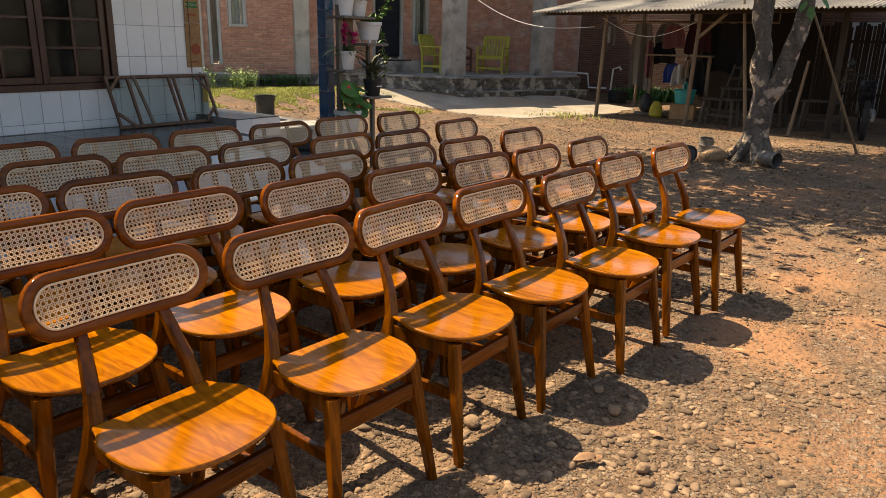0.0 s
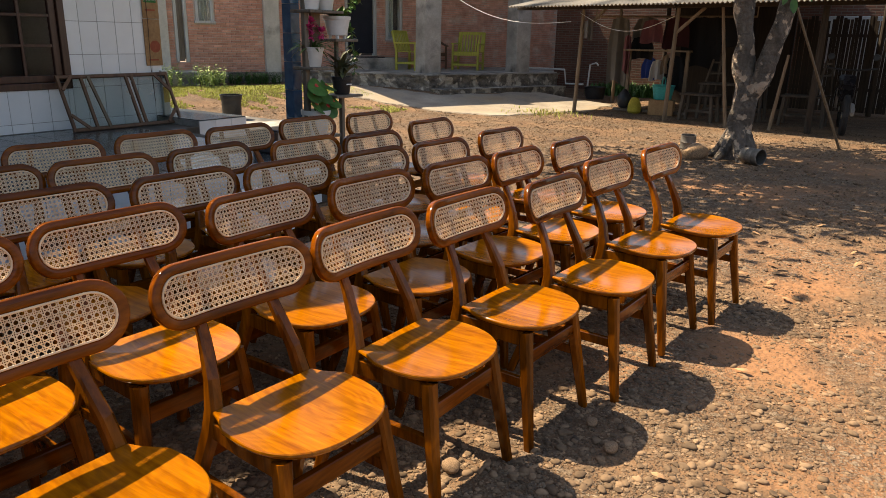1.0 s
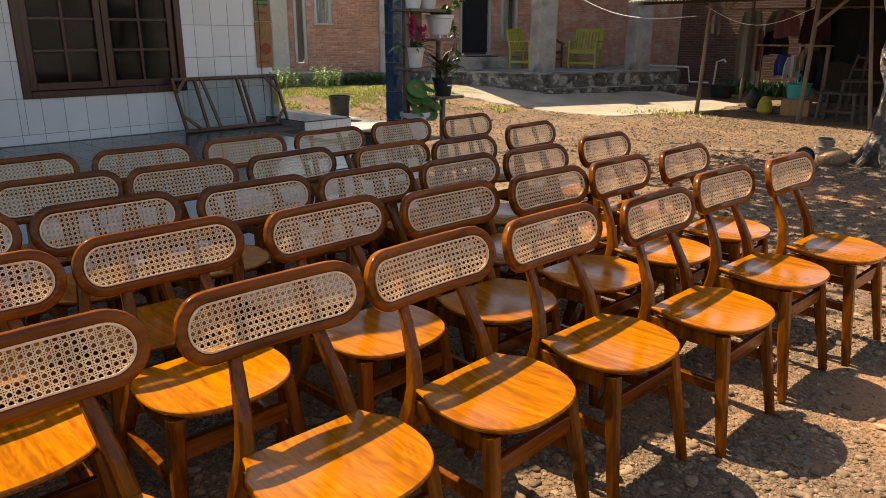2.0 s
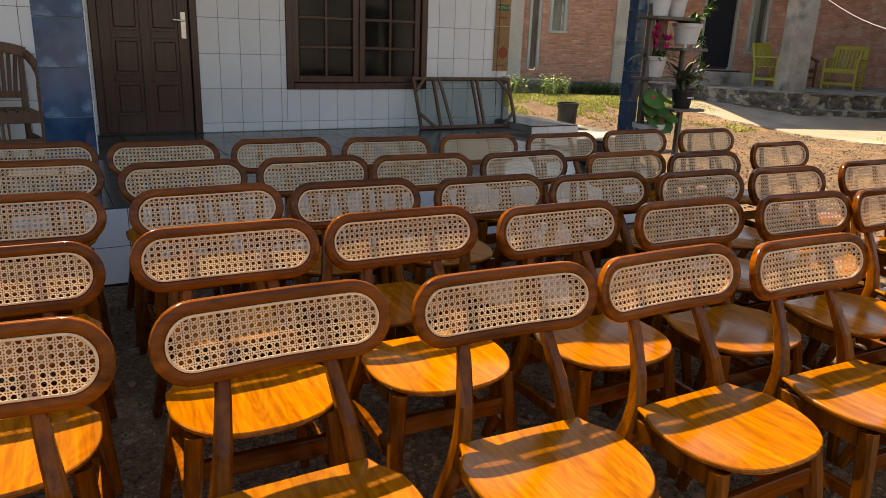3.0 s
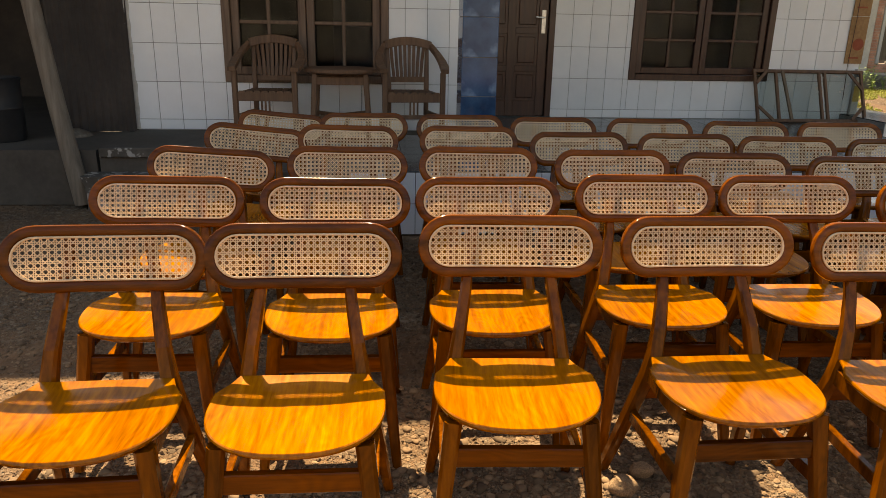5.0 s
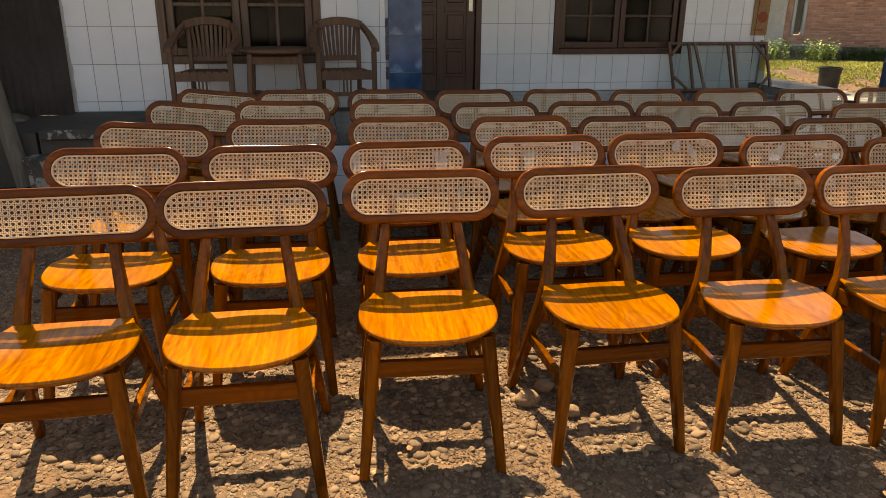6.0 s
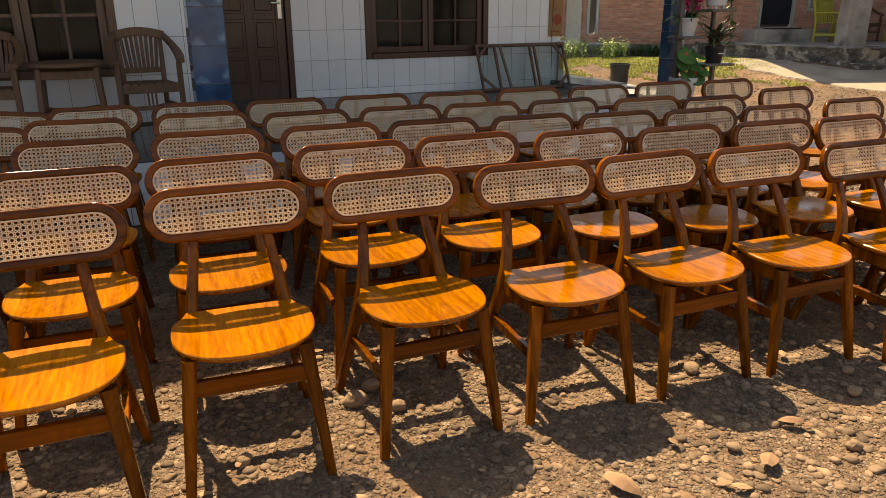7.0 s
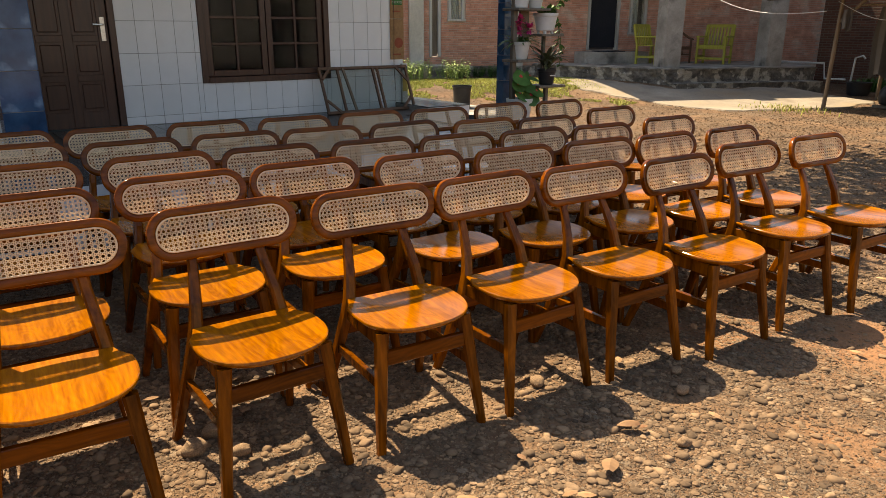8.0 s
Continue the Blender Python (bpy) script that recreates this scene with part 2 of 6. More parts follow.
def bareness(x, y):
    """0 on gravel, 1 on the bare orange earth."""
    return max(max(0.0, min(1.0, 1.45 - math.hypot(x - a, y - b) / r + 0.75 * noise.noise((x * 2.3, y * 2.3, 7.0)))) for a, b, r in BARE)


def add_bare(m, colour):
    """Orange earth in the bare patches, with uneven borders."""
    N, L = m.node_tree.nodes, m.node_tree.links
    b = N["Principled BSDF"]
    tc = N["Texture Coordinate"]
    nz = N.new("ShaderNodeTexNoise")
    nz.inputs["Scale"].default_value = 2.6
    nz.inputs["Detail"].default_value = 7.0
    L.new(tc.outputs["Object"], nz.inputs["Vector"])
    best = None
    for x, y, r in BARE:
        d = N.new("ShaderNodeVectorMath")
        d.operation = "DISTANCE"
        L.new(tc.outputs["Object"], d.inputs[0])
        d.inputs[1].default_value = (x, y, 0)
        k = N.new("ShaderNodeMath")
        k.operation = "MULTIPLY_ADD"
        k.inputs[1].default_value, k.inputs[2].default_value = -1 / r, 1.0
        L.new(d.outputs["Value"], k.inputs[0])
        if best is None:
            best = k
        else:
            mx = N.new("ShaderNodeMath")
            mx.operation = "MAXIMUM"
            L.new(best.outputs[0], mx.inputs[0])
            L.new(k.outputs[0], mx.inputs[1])
            best = mx
    sm = N.new("ShaderNodeMath")
    sm.operation = "MULTIPLY_ADD"
    sm.inputs[1].default_value = 2.4
    L.new(nz.outputs["Fac"], sm.inputs[0])
    L.new(best.outputs[0], sm.inputs[2])
    rg = N.new("ShaderNodeMapRange")
    rg.inputs["From Min"].default_value, rg.inputs["From Max"].default_value = 1.15, 1.95
    rg.inputs["To Max"].default_value = 0.85
    L.new(sm.outputs[0], rg.inputs["Value"])
    mix = N.new("ShaderNodeMix")
    mix.data_type = "RGBA"
    L.new(rg.outputs[0], mix.inputs["Factor"])
    L.new(b.inputs["Base Color"].links[0].from_socket, mix.inputs["A"])
    mix.inputs["B"].default_value = (*colour, 1)
    L.new(mix.outputs["Result"], b.inputs["Base Color"])


add_bare(M_SOIL, (0.29, 0.135, 0.060))
add_pebbles(M_SOIL, 150.0, 0.55)
add_pebbles(M_SOIL, 62.0, 0.6)
add_pebbles(M_SOIL, 24.0, 0.6)


def brick_mat(name, c1, c2, mortar, along):
    """Coursed brickwork seen from far: running bond with recessed mortar. along: the wall's own direction is local x."""
    m = bpy.data.materials.new(name)
    m.use_nodes = True
    N, L = m.node_tree.nodes, m.node_tree.links
    b = N["Principled BSDF"]
    tc = N.new("ShaderNodeTexCoord")
    sw = N.new("ShaderNodeSeparateXYZ")
    L.new(tc.outputs["Object"], sw.inputs[0])
    cb = N.new("ShaderNodeCombineXYZ")
    L.new(sw.outputs[along], cb.inputs[0])
    L.new(sw.outputs[2], cb.inputs[1])
    nz = N.new("ShaderNodeTexNoise")
    nz.inputs["Scale"].default_value = 2.5
    L.new(cb.outputs[0], nz.inputs["Vector"])
    ad = N.new("ShaderNodeVectorMath")
    ad.operation = "MULTIPLY_ADD"
    L.new(nz.outputs["Color"], ad.inputs[0])
    ad.inputs[1].default_value = (0.03, 0.03, 0)
    L.new(cb.outputs[0], ad.inputs[2])
    br = N.new("ShaderNodeTexBrick")
    br.inputs["Scale"].default_value = 1.0
    br.inputs["Brick Width"].default_value = 0.22
    br.inputs["Row Height"].default_value = 0.062
    br.inputs["Mortar Size"].default_value = 0.009
    br.inputs["Mortar Smooth"].default_value = 0.3
    br.inputs["Color1"].default_value = (*c1, 1)
    br.inputs["Color2"].default_value = (*c2, 1)
    br.inputs["Mortar"].default_value = (*mortar, 1)
    L.new(ad.outputs[0], br.inputs["Vector"])
    n2 = N.new("ShaderNodeTexNoise")
    n2.inputs["Scale"].default_value = 1.3
    n2.inputs["Detail"].default_value = 6
    L.new(tc.outputs["Object"], n2.inputs["Vector"])
    hs = N.new("ShaderNodeHueSaturation")
    ml = N.new("ShaderNodeMath")
    ml.operation = "MULTIPLY_ADD"
    L.new(n2.outputs["Fac"], ml.inputs[0])
    ml.inputs[1].default_value, ml.inputs[2].default_value = 1.0, 0.5
    L.new(br.outputs["Color"], hs.inputs["Color"])
    L.new(ml.outputs[0], hs.inputs["Value"])
    L.new(hs.outputs[0], b.inputs["Base Color"])
    b.inputs["Roughness"].default_value = 0.9
    bp = N.new("ShaderNodeBump")
    bp.inputs["Strength"].default_value = 0.8
    bp.inputs["Distance"].default_value = 0.012
    bp.invert = True
    L.new(br.outputs["Fac"], bp.inputs["Height"])
    L.new(bp.outputs[0], b.inputs["Normal"])
    return m



# ---- building helpers ----
def mesh_of(name, bm, material, smooth=False):
    me = bpy.data.meshes.new(name)
    if smooth:
        for f in bm.faces:
            f.smooth = True
    bm.to_mesh(me)
    bm.free()
    if smooth:
        me.set_sharp_from_angle(angle=radians(34))
    if material:
        me.materials.append(material)
    return me


def part(name, bm, material, parent, label="", smooth=False):
    ob = new(name, bm if isinstance(bm, bpy.types.Mesh) else mesh_of(name, bm, material, smooth))
    ob.parent = parent
    if label:
        tagged(ob, label)
    return ob


def single(name, bm, material, label, category, kind="", group="", smooth=False, at=None):
    ob = new(name, mesh_of(name, bm, material, smooth))
    if at is not None:
        ob.matrix_world = at
    return tagged(ob, label, category, group, kind)


def thing(name, at, label, category, group="", kind=""):
    ob = new(name)
    ob.empty_display_size = 0.1
    ob.matrix_world = at
    return tagged(ob, label, category, group, kind)


def add_box(bm, lo, hi, bevel=0.0, m=None):
    vs = bmesh.ops.create_cube(bm, size=1.0)["verts"]
    for v in vs:
        v.co = Vector(((lo[0] + hi[0]) / 2 + v.co.x * (hi[0] - lo[0]), (lo[1] + hi[1]) / 2 + v.co.y * (hi[1] - lo[1]), (lo[2] + hi[2]) / 2 + v.co.z * (hi[2] - lo[2])))
    if m is not None:
        bmesh.ops.transform(bm, matrix=m, verts=vs)
    if bevel:
        es = list({e for v in vs for e in v.link_edges})
        bmesh.ops.bevel(bm, geom=es, offset=bevel, segments=1, affect="EDGES", profile=0.5)
    return bm


def box(lo, hi, bevel=0.0, m=None):
    return add_box(bmesh.new(), lo, hi, bevel, m)


def add_sweep(bm, path, sizes, across=(0, 1, 0), soft=0.25):
    """A bar of eight-sided rounded section along a path; sizes are (width along across, depth) at each point."""
    rings = []
    n = len(path)
    for i, p in enumerate(path):
        a, b = Vector(path[max(0, i - 1)]), Vector(path[min(n - 1, i + 1)])
        way = (b - a).normalized()
        side = Vector(across) - way * way.dot(Vector(across))
        side.normalize()
        up = way.cross(side)
        w, d = sizes[i][0] / 2, sizes[i][1] / 2
        c = min(w, d) * soft
        ring = []
        for x, y in ((w, d - c), (w - c, d), (-w + c, d), (-w, d - c), (-w, -d + c), (-w + c, -d), (w - c, -d), (w, -d + c)):
            ring.append(bm.verts.new(Vector(p) + side * x + up * y))
        rings.append(ring)
    for r, q in zip(rings, rings[1:]):
        for k in range(8):
            bm.faces.new((r[k], r[(k + 1) % 8], q[(k + 1) % 8], q[k]))
    bm.faces.new(rings[0][::-1])
    bm.faces.new(rings[-1])
    bmesh.ops.recalc_face_normals(bm, faces=bm.faces[:])
    return bm


def sweep(path, sizes, across=(0, 1, 0), soft=0.25):
    if not isinstance(sizes[0], (tuple, list)):
        sizes = [tuple(sizes)] * len(path)
    return add_sweep(bmesh.new(), path, sizes, across, soft)


def add_tube(bm, path, radii, sides=10, cap=True):
    rings = []
    n = len(path)
    side = None
    for i, p in enumerate(path):
        way = (Vector(path[min(n - 1, i + 1)]) - Vector(path[max(0, i - 1)])).normalized()
        if side is None:
            side = way.orthogonal().normalized()
        side = (side - way * side.dot(way)).normalized()
        up = way.cross(side)
        r = radii[i] if isinstance(radii, (list, tuple)) else radii
        rings.append([bm.verts.new(Vector(p) + (side * math.cos(a) + up * math.sin(a)) * r) for a in (2 * math.pi * k / sides for k in range(sides))])
    for r, q in zip(rings, rings[1:]):
        for k in range(sides):
            bm.faces.new((r[k], r[(k + 1) % sides], q[(k + 1) % sides], q[k]))
    if cap:
        bm.faces.new(rings[0][::-1])
        bm.faces.new(rings[-1])
    return bm


def tube(path, radii, sides=10):
    return add_tube(bmesh.new(), path, radii, sides)


def lathe(profile, sides=24):
    """Turned shape from (radius, height) pairs."""
    bm = bmesh.new()
    rings = [[bm.verts.new((r * math.cos(2 * math.pi * k / sides), r * math.sin(2 * math.pi * k / sides), z)) for k in range(sides)] for r, z in profile]
    for r, q in zip(rings, rings[1:]):
        for k in range(sides):
            bm.faces.new((r[k], r[(k + 1) % sides], q[(k + 1) % sides], q[k]))
    if profile[0][0] > 1e-4:
        bm.faces.new(rings[0][::-1])
    if profile[-1][0] > 1e-4:
        bm.faces.new(rings[-1])
    bmesh.ops.remove_doubles(bm, verts=bm.verts[:], dist=1e-5)
    return bm


def slab(points, z0, z1):
    """An upright prism on a polygon."""
    bm = bmesh.new()
    lo = [bm.verts.new((x, y, z0)) for x, y in points]
    hi = [bm.verts.new((x, y, z1)) for x, y in points]
    k = len(points)
    for i in range(k):
        bm.faces.new((lo[i], lo[(i + 1) % k], hi[(i + 1) % k], hi[i]))
    bm.faces.new(lo[::-1])
    bm.faces.new(hi)
    bmesh.ops.recalc_face_normals(bm, faces=bm.faces[:])
    return bm


def rough_slab(points, z0, z1, step=0.07, depth=0.045):
    """A slab whose sides are broken rubble and chipped cement: a fine grid of faces pushed in and out."""
    bm = bmesh.new()
    mid = sum((Vector((*p, 0)) for p in points), Vector()) / len(points)
    ring = []
    for (ax, ay), (bx, by) in zip(points, points[1:] + points[:1]):
        n = max(1, int(math.hypot(bx - ax, by - ay) / step))
        ring += [Vector((ax + (bx - ax) * i / n, ay + (by - ay) * i / n, 0)) for i in range(n)]
    levels = max(3, int((z1 - z0) / 0.05))
    rows = []
    for k in range(levels + 1):
        z = z0 + (z1 - z0) * k / levels
        row = []
        for p in ring:
            out = (p - mid).normalized()
            q = Vector((p.x * 4, p.y * 4, z * 7))
            push = depth * (0.9 * noise.noise(q) + 0.6 * noise.noise(q * 2.6) + 0.8 * max(0.0, noise.noise(q * 0.6)))
            lip = 0.03 if k == levels else 0.0
            row.append(bm.verts.new(p + out * (push + lip) + Vector((0, 0, z + (0.012 * noise.noise(q * 1.5) if 0 < k < levels else 0)))))
        rows.append(row)
    n = len(ring)
    for a, b in zip(rows, rows[1:]):
        for k in range(n):
            bm.faces.new((a[k], a[(k + 1) % n], b[(k + 1) % n], b[k]))
    bm.faces.new(rows[0][::-1])
    bm.faces.new(rows[-1])
    bmesh.ops.recalc_face_normals(bm, faces=bm.faces[:])
    return bm


# ---- the plan ----
FLOOR = 0.41                     # porch floor
WALL_X, FRONT_X, EDGE_X = -5.40, -4.40, -2.62
FAR = Matrix(((0.387, -0.922, 0, -11.47), (0.922, 0.387, 0, 11.54), (0, 0, 1, 0), (0, 0, 0, 1)))   # brick house: local x along its front, -y towards the yard


def ground_height(x, y):
    d = 0.922 * (x + 11.47) - 0.387 * (y - 11.54)
    t = min(1.0, max(0.0, (5.2 - d) / 3.5))
    rise = 0.28 * t * t * (3 - 2 * t) if y < 16 else 0.0
    near = max(0.0, 1 - math.hypot(x + 0.5, y - 3) / 14)
    return rise + 0.012 * near * (noise.noise((x * 0.9, y * 0.9, 0)) - 0.4) - 0.004


def build_ground():
    xs = sorted(set([round(-14 + 0.2 * i, 3) for i in range(100)] + [-400, -200, -100, -60, -40, -30, -22, -18, 8, 12, 20, 40, 80, 160, 400]))
    ys = sorted(set([round(-3 + 0.2 * i, 3) for i in range(110)] + [-400, -200, -100, -50, -25, -12, -6, 22, 26, 32, 45, 70, 120, 220, 400]))
    verts = [(x, y, ground_height(x, y)) for x in xs for y in ys]
    k = len(ys)
    faces = [(i * k + j, (i + 1) * k + j, (i + 1) * k + j + 1, i * k + j + 1) for i in range(len(xs) - 1) for j in range(k - 1)]
    me = bpy.data.meshes.new("ground")
    me.from_pydata(verts, [], faces)
    me.materials.append(M_SOIL)
    for p in me.polygons:
        p.use_smooth = True
    tagged(new("ground", me), "brown and orange earth yard strewn with pebbles", "ground", kind="structure")


build_ground()


# ---- the cane chairs ----
BACK_LONG, BACK_HIGH, RIM = 0.489, 0.166, 0.0285


def bow(y):
    """How far the backrest stands forward of its middle, at y across it."""
    return 0.035 * (y / 0.25) ** 2 - 0.006


BACK_TILT = Matrix.Translation((0.006, 0, 0.72)) @ Matrix.Rotation(radians(-14), 4, "Y")


def on_back(y, h, out=0.0):
    """A point of the backrest: y across, h up its own face, out forward of it."""
    return BACK_TILT @ Vector((bow(y) + out, y, h))


def stadium(long, high, count=14):
    """Points round a stadium outline, from (y, h)."""
    r = high / 2
    pts = []
    for side in (1, -1):
        cy = side * (long / 2 - r)
        for i in range(count + 1):
            a = -math.pi / 2 + math.pi * i / count if side > 0 else math.pi / 2 + math.pi * i / count
            pts.append((cy + r * math.cos(a), r * math.sin(a)))
        for i in range(1, 10):
            f = i / 10
            pts.append((side * (long / 2 - r) * (1 - 2 * f), side * r))
    return pts


def ring_mesh(outer, inner, thick, bevel, mid=0.0):
    """A flat ring between two outlines with softened edges, laid on the bowed backrest."""
    bm = bmesh.new()
    loops = []
    h = thick / 2
    turn = [(1 - math.cos(radians(a)), 1 - math.sin(radians(a))) for a in (0, 30, 60, 90)]     # a rounded edge: (in along the face, in from it)
    profile = [(inner, 1, -h), (outer, -1, -h)] + [(outer, -c, -h + bevel * d) for d, c in turn[1:]]
    profile += [(outer, -d, h - bevel * c) for d, c in turn] + [(inner, c, h - bevel * d) for d, c in turn]
    for pts, grow, out in profile:
        loop = []
        for y, h in pts:
            d = math.hypot(y, h)
            s = 1 + grow * bevel * 0.8 / max(abs(h), d * 0.3, 0.03)
            loop.append(bm.verts.new(on_back(y * (1 + grow * bevel / 0.25), h * s, out + mid)))
        loops.append(loop)
    n = len(outer)
    for a, b in zip(loops, loops[1:] + loops[:1]):
        for k in range(n):
            bm.faces.new((a[k], a[(k + 1) % n], b[(k + 1) % n], b[k]))
    bmesh.ops.recalc_face_normals(bm, faces=bm.faces[:])
    return bm


def inside_chord(y0, h0, dy, dh, long, high):
    """The stretch of the line (y0 + s dy, h0 + s dh) that lies within a stadium."""
    r = high / 2
    c = long / 2 - r
    hit = [s for s in (i * 0.004 - 0.6 for i in range(301)) if math.hypot(max(0.0, abs(y0 + s * dy) - c), h0 + s * dh) <= r]
    return (hit[0], hit[-1]) if len(hit) > 2 else None


def cane_mesh():
    """Six-way cane: pairs of upright and level strands, and single strands both ways across."""
    bm = bmesh.new()
    long, high, pitch = BACK_LONG - 2 * RIM + 0.006, BACK_HIGH - 2 * RIM + 0.006, 0.0158

    def strand(y0, h0, dy, dh, width, out):
        run = inside_chord(y0, h0, dy, dh, long, high)
        if not run:
            return
        steps = max(1, int((run[1] - run[0]) * abs(dy) / 0.03))
        prev = None
        for i in range(steps + 1):
            s = run[0] + (run[1] - run[0]) * i / steps
            y, h = y0 + s * dy, h0 + s * dh
            pair = [bm.verts.new(on_back(y - dh * width / 2 * k, h + dy * width / 2 * k, out + 0.009)) for k in (1, -1)]
            if prev:
                bm.faces.new((prev[0], prev[1], pair[1], pair[0]))
            prev = pair

    for i in range(-15, 16):
        for k in (-0.146, 0.146):
            strand((i + 0.5 + k) * pitch, 0, 0, 1, 0.0020, 0.0006)
    for i in range(-5, 5):
        for k in (-0.146, 0.146):
            strand(0, (i + 0.5 + k) * pitch, 1, 0, 0.0020, -0.0006)
    q = math.sqrt(0.5)
    for i in range(-20, 21):
        strand((i + 0.5) * pitch, 0, q, q, 0.0021, 0.0016)
        strand((i + 0.5) * pitch, 0, q, -q, 0.0021, -0.0016)
    return bm


def seat_outline(grow=0.0, count=40):
    """D-shaped seat: straight back edge, sides that widen, round front. (x forward, y)."""
    pts = []
    for i in range(count + 1):
        a = -math.pi / 2 * 1.16 + math.pi * 1.16 * i / count
        c, s = math.cos(a), math.sin(a)
        x = 0.318 + (0.176 if c > 0 else 0.24) * math.copysign(abs(c) ** 0.85, c)
        y = 0.203 * math.copysign(abs(s) ** 0.80, s)
        pts.append((x, y))
    pts = [(0.180, -0.160), (0.215, -0.172)] + [p for p in pts if p[0] > 0.25] + [(0.215, 0.172), (0.180, 0.160)]
    k = 1 + grow / 0.2
    pts = [(0.062 + (x - 0.13) * 1.08, y) for x, y in pts]
    return [(0.26 + (x - 0.26) * k, y * k) for x, y in pts]


def seat_mesh():
    bm = bmesh.new()
    rows = []
    # from the underside's edge up over the rounded rim, then in to the shallow dish
    for grow, z in ((-0.034, 0.410), (-0.018, 0.414), (-0.005, 0.423), (0.0, 0.4315), (-0.0012, 0.436), (-0.004, 0.4385)):
        rows.append([bm.verts.new((x, y, z)) for x, y in seat_outline(grow)])
    for f, z in ((0.75, 0.4355), (0.5, 0.433), (0.25, 0.4315)):
        rows.append([bm.verts.new((0.26 + (x - 0.26) * f, y * f, z)) for x, y in seat_outline(-0.004)])
    for row in rows:
        for v in row:
            v.co.z += 0.013 * ((v.co.y / 0.17) ** 2 - 0.45) * max(0.25, 1 - (v.co.x - 0.1) / 0.4)
    n = len(rows[0])
    for a, b in zip(rows, rows[1:]):
        for k in range(n):
            bm.faces.new((a[k], a[(k + 1) % n], b[(k + 1) % n], b[k]))
    bm.faces.new(rows[0][::-1])
    bm.faces.new(rows[-1])
    bmesh.ops.recalc_face_normals(bm, faces=bm.faces[:])
    return bm


def build_cane_chair(at):
    chair = thing("cane_chair", at, "varnished teak chair with oval cane backrest and rounded seat on gravel", "chair", "rows of cane chairs in the yard")
    part("seat", seat_mesh(), M_SEAT, chair, "glossy orange-brown solid wood seat", True)
    out, inn = stadium(BACK_LONG, BACK_HIGH), stadium(BACK_LONG - 2 * RIM, BACK_HIGH - 2 * RIM)
    back = part("backrest_frame", ring_mesh(out, inn, 0.026, 0.0065), M_FRAME, chair, "dark varnished oval frame", True)
    part("cane_panel", cane_mesh(), M_CANE, back, "woven natural cane mesh")
    rim = ring_mesh(stadium(BACK_LONG - 2 * RIM + 0.002, BACK_HIGH - 2 * RIM + 0.002), stadium(BACK_LONG - 2 * RIM - 0.009, BACK_HIGH - 2 * RIM - 0.009), 0.007, 0.002, 0.0115)
    part("cane_binding", rim, M_CANE, back, "pale cane spline", True)
    for s in (-1, 1):
        path = [(-0.030, s * 0.206, 0.0), (0.040, s * 0.180, 0.20), (0.090, s * 0.152, 0.375), (0.096, s * 0.142, 0.438), (0.080, s * 0.131, 0.51), (0.040, s * 0.117, 0.60), (0.006, s * 0.109, 0.664), (-0.014, s * 0.100, 0.72), (-0.030, s * 0.092, 0.785)]
        part("back_leg", sweep(path, [(0.028, 0.030), (0.034, 0.038), (0.038, 0.044), (0.038, 0.044), (0.035, 0.036), (0.031, 0.027), (0.028, 0.018), (0.027, 0.014), (0.026, 0.012)], soft=0.4), M_LEG, chair)
        path = [(0.438, s * 0.200, 0.0), (0.405, s * 0.178, 0.22), (0.378, s * 0.158, 0.413)]
        part("front_leg", sweep(path, [(0.028, 0.029), (0.036, 0.037), (0.042, 0.042)], soft=0.4), M_LEG, chair)
        part("side_rail", sweep([(0.090, s * 0.148, 0.386), (0.22, s * 0.158, 0.388), (0.370, s * 0.158, 0.388)], [(0.022, 0.050)] * 3), M_LEG, chair)
        part("side_stretcher", sweep([(0.050, s * 0.174, 0.240), (0.403, s * 0.176, 0.240)], [(0.020, 0.036)] * 2), M_LEG, chair)
    part("front_stretcher", sweep([(0.388, -0.166, 0.325), (0.388, 0.166, 0.325)], [(0.022, 0.050)] * 2, (1, 0, 0)), M_FRAME, chair)
    part("back_stretcher", sweep([(0.076, -0.158, 0.320), (0.076, 0.158, 0.320)], [(0.022, 0.046)] * 2, (1, 0, 0)), M_FRAME, chair)
    return chair


CHAIR_ROWS = (
    ((0.0, 0.380), (0.003, 0.862), (-0.056, 1.397), (-0.050, 1.930), (-0.023, 2.480), (0.021, 2.961), (0.067, 3.464), (0.170, 3.955), (0.189, 4.477), (0.273, 4.960)),
    ((-0.602, 0.361), (-0.578, 0.906), (-0.588, 1.423), (-0.590, 1.963), (-0.578, 2.471), (-0.493, 2.990), (-0.399, 3.473), (-0.308, 3.958), (-0.262, 4.424), (-0.219, 4.977)),
    ((-1.124, 0.362), (-1.173, 0.928), (-1.156, 1.464), (-1.093, 2.012), (-1.048, 2.509), (-0.966, 3.017), (-0.893, 3.496), (-0.774, 3.939), (-0.739, 4.449), (-0.709, 5.030)),
    ((-1.798, 0.404), (-1.797, 0.905), (-1.779, 1.506), (-1.661, 2.035), (-1.579, 2.537), (-1.504, 3.009), (-1.445, 3.520), (-1.299, 4.014), (-1.214, 4.446), (-1.335, 5.194)),
    ((-2.366, 0.479), (-2.303, 0.993), (-2.262, 1.522), (-2.202, 2.043), (-2.130, 2.570), (-2.080, 3.100), (-2.041, 3.632), (-1.980, 4.150), (-1.980, 4.710), (-1.900, 5.233)),
)
FRONT_TURN = (0.5, -1.6, -4.2, 0.6, -4.3, -0.9, -2.9, -2.0, -3.5, -3.2)          # how the nearest row's chairs are turned
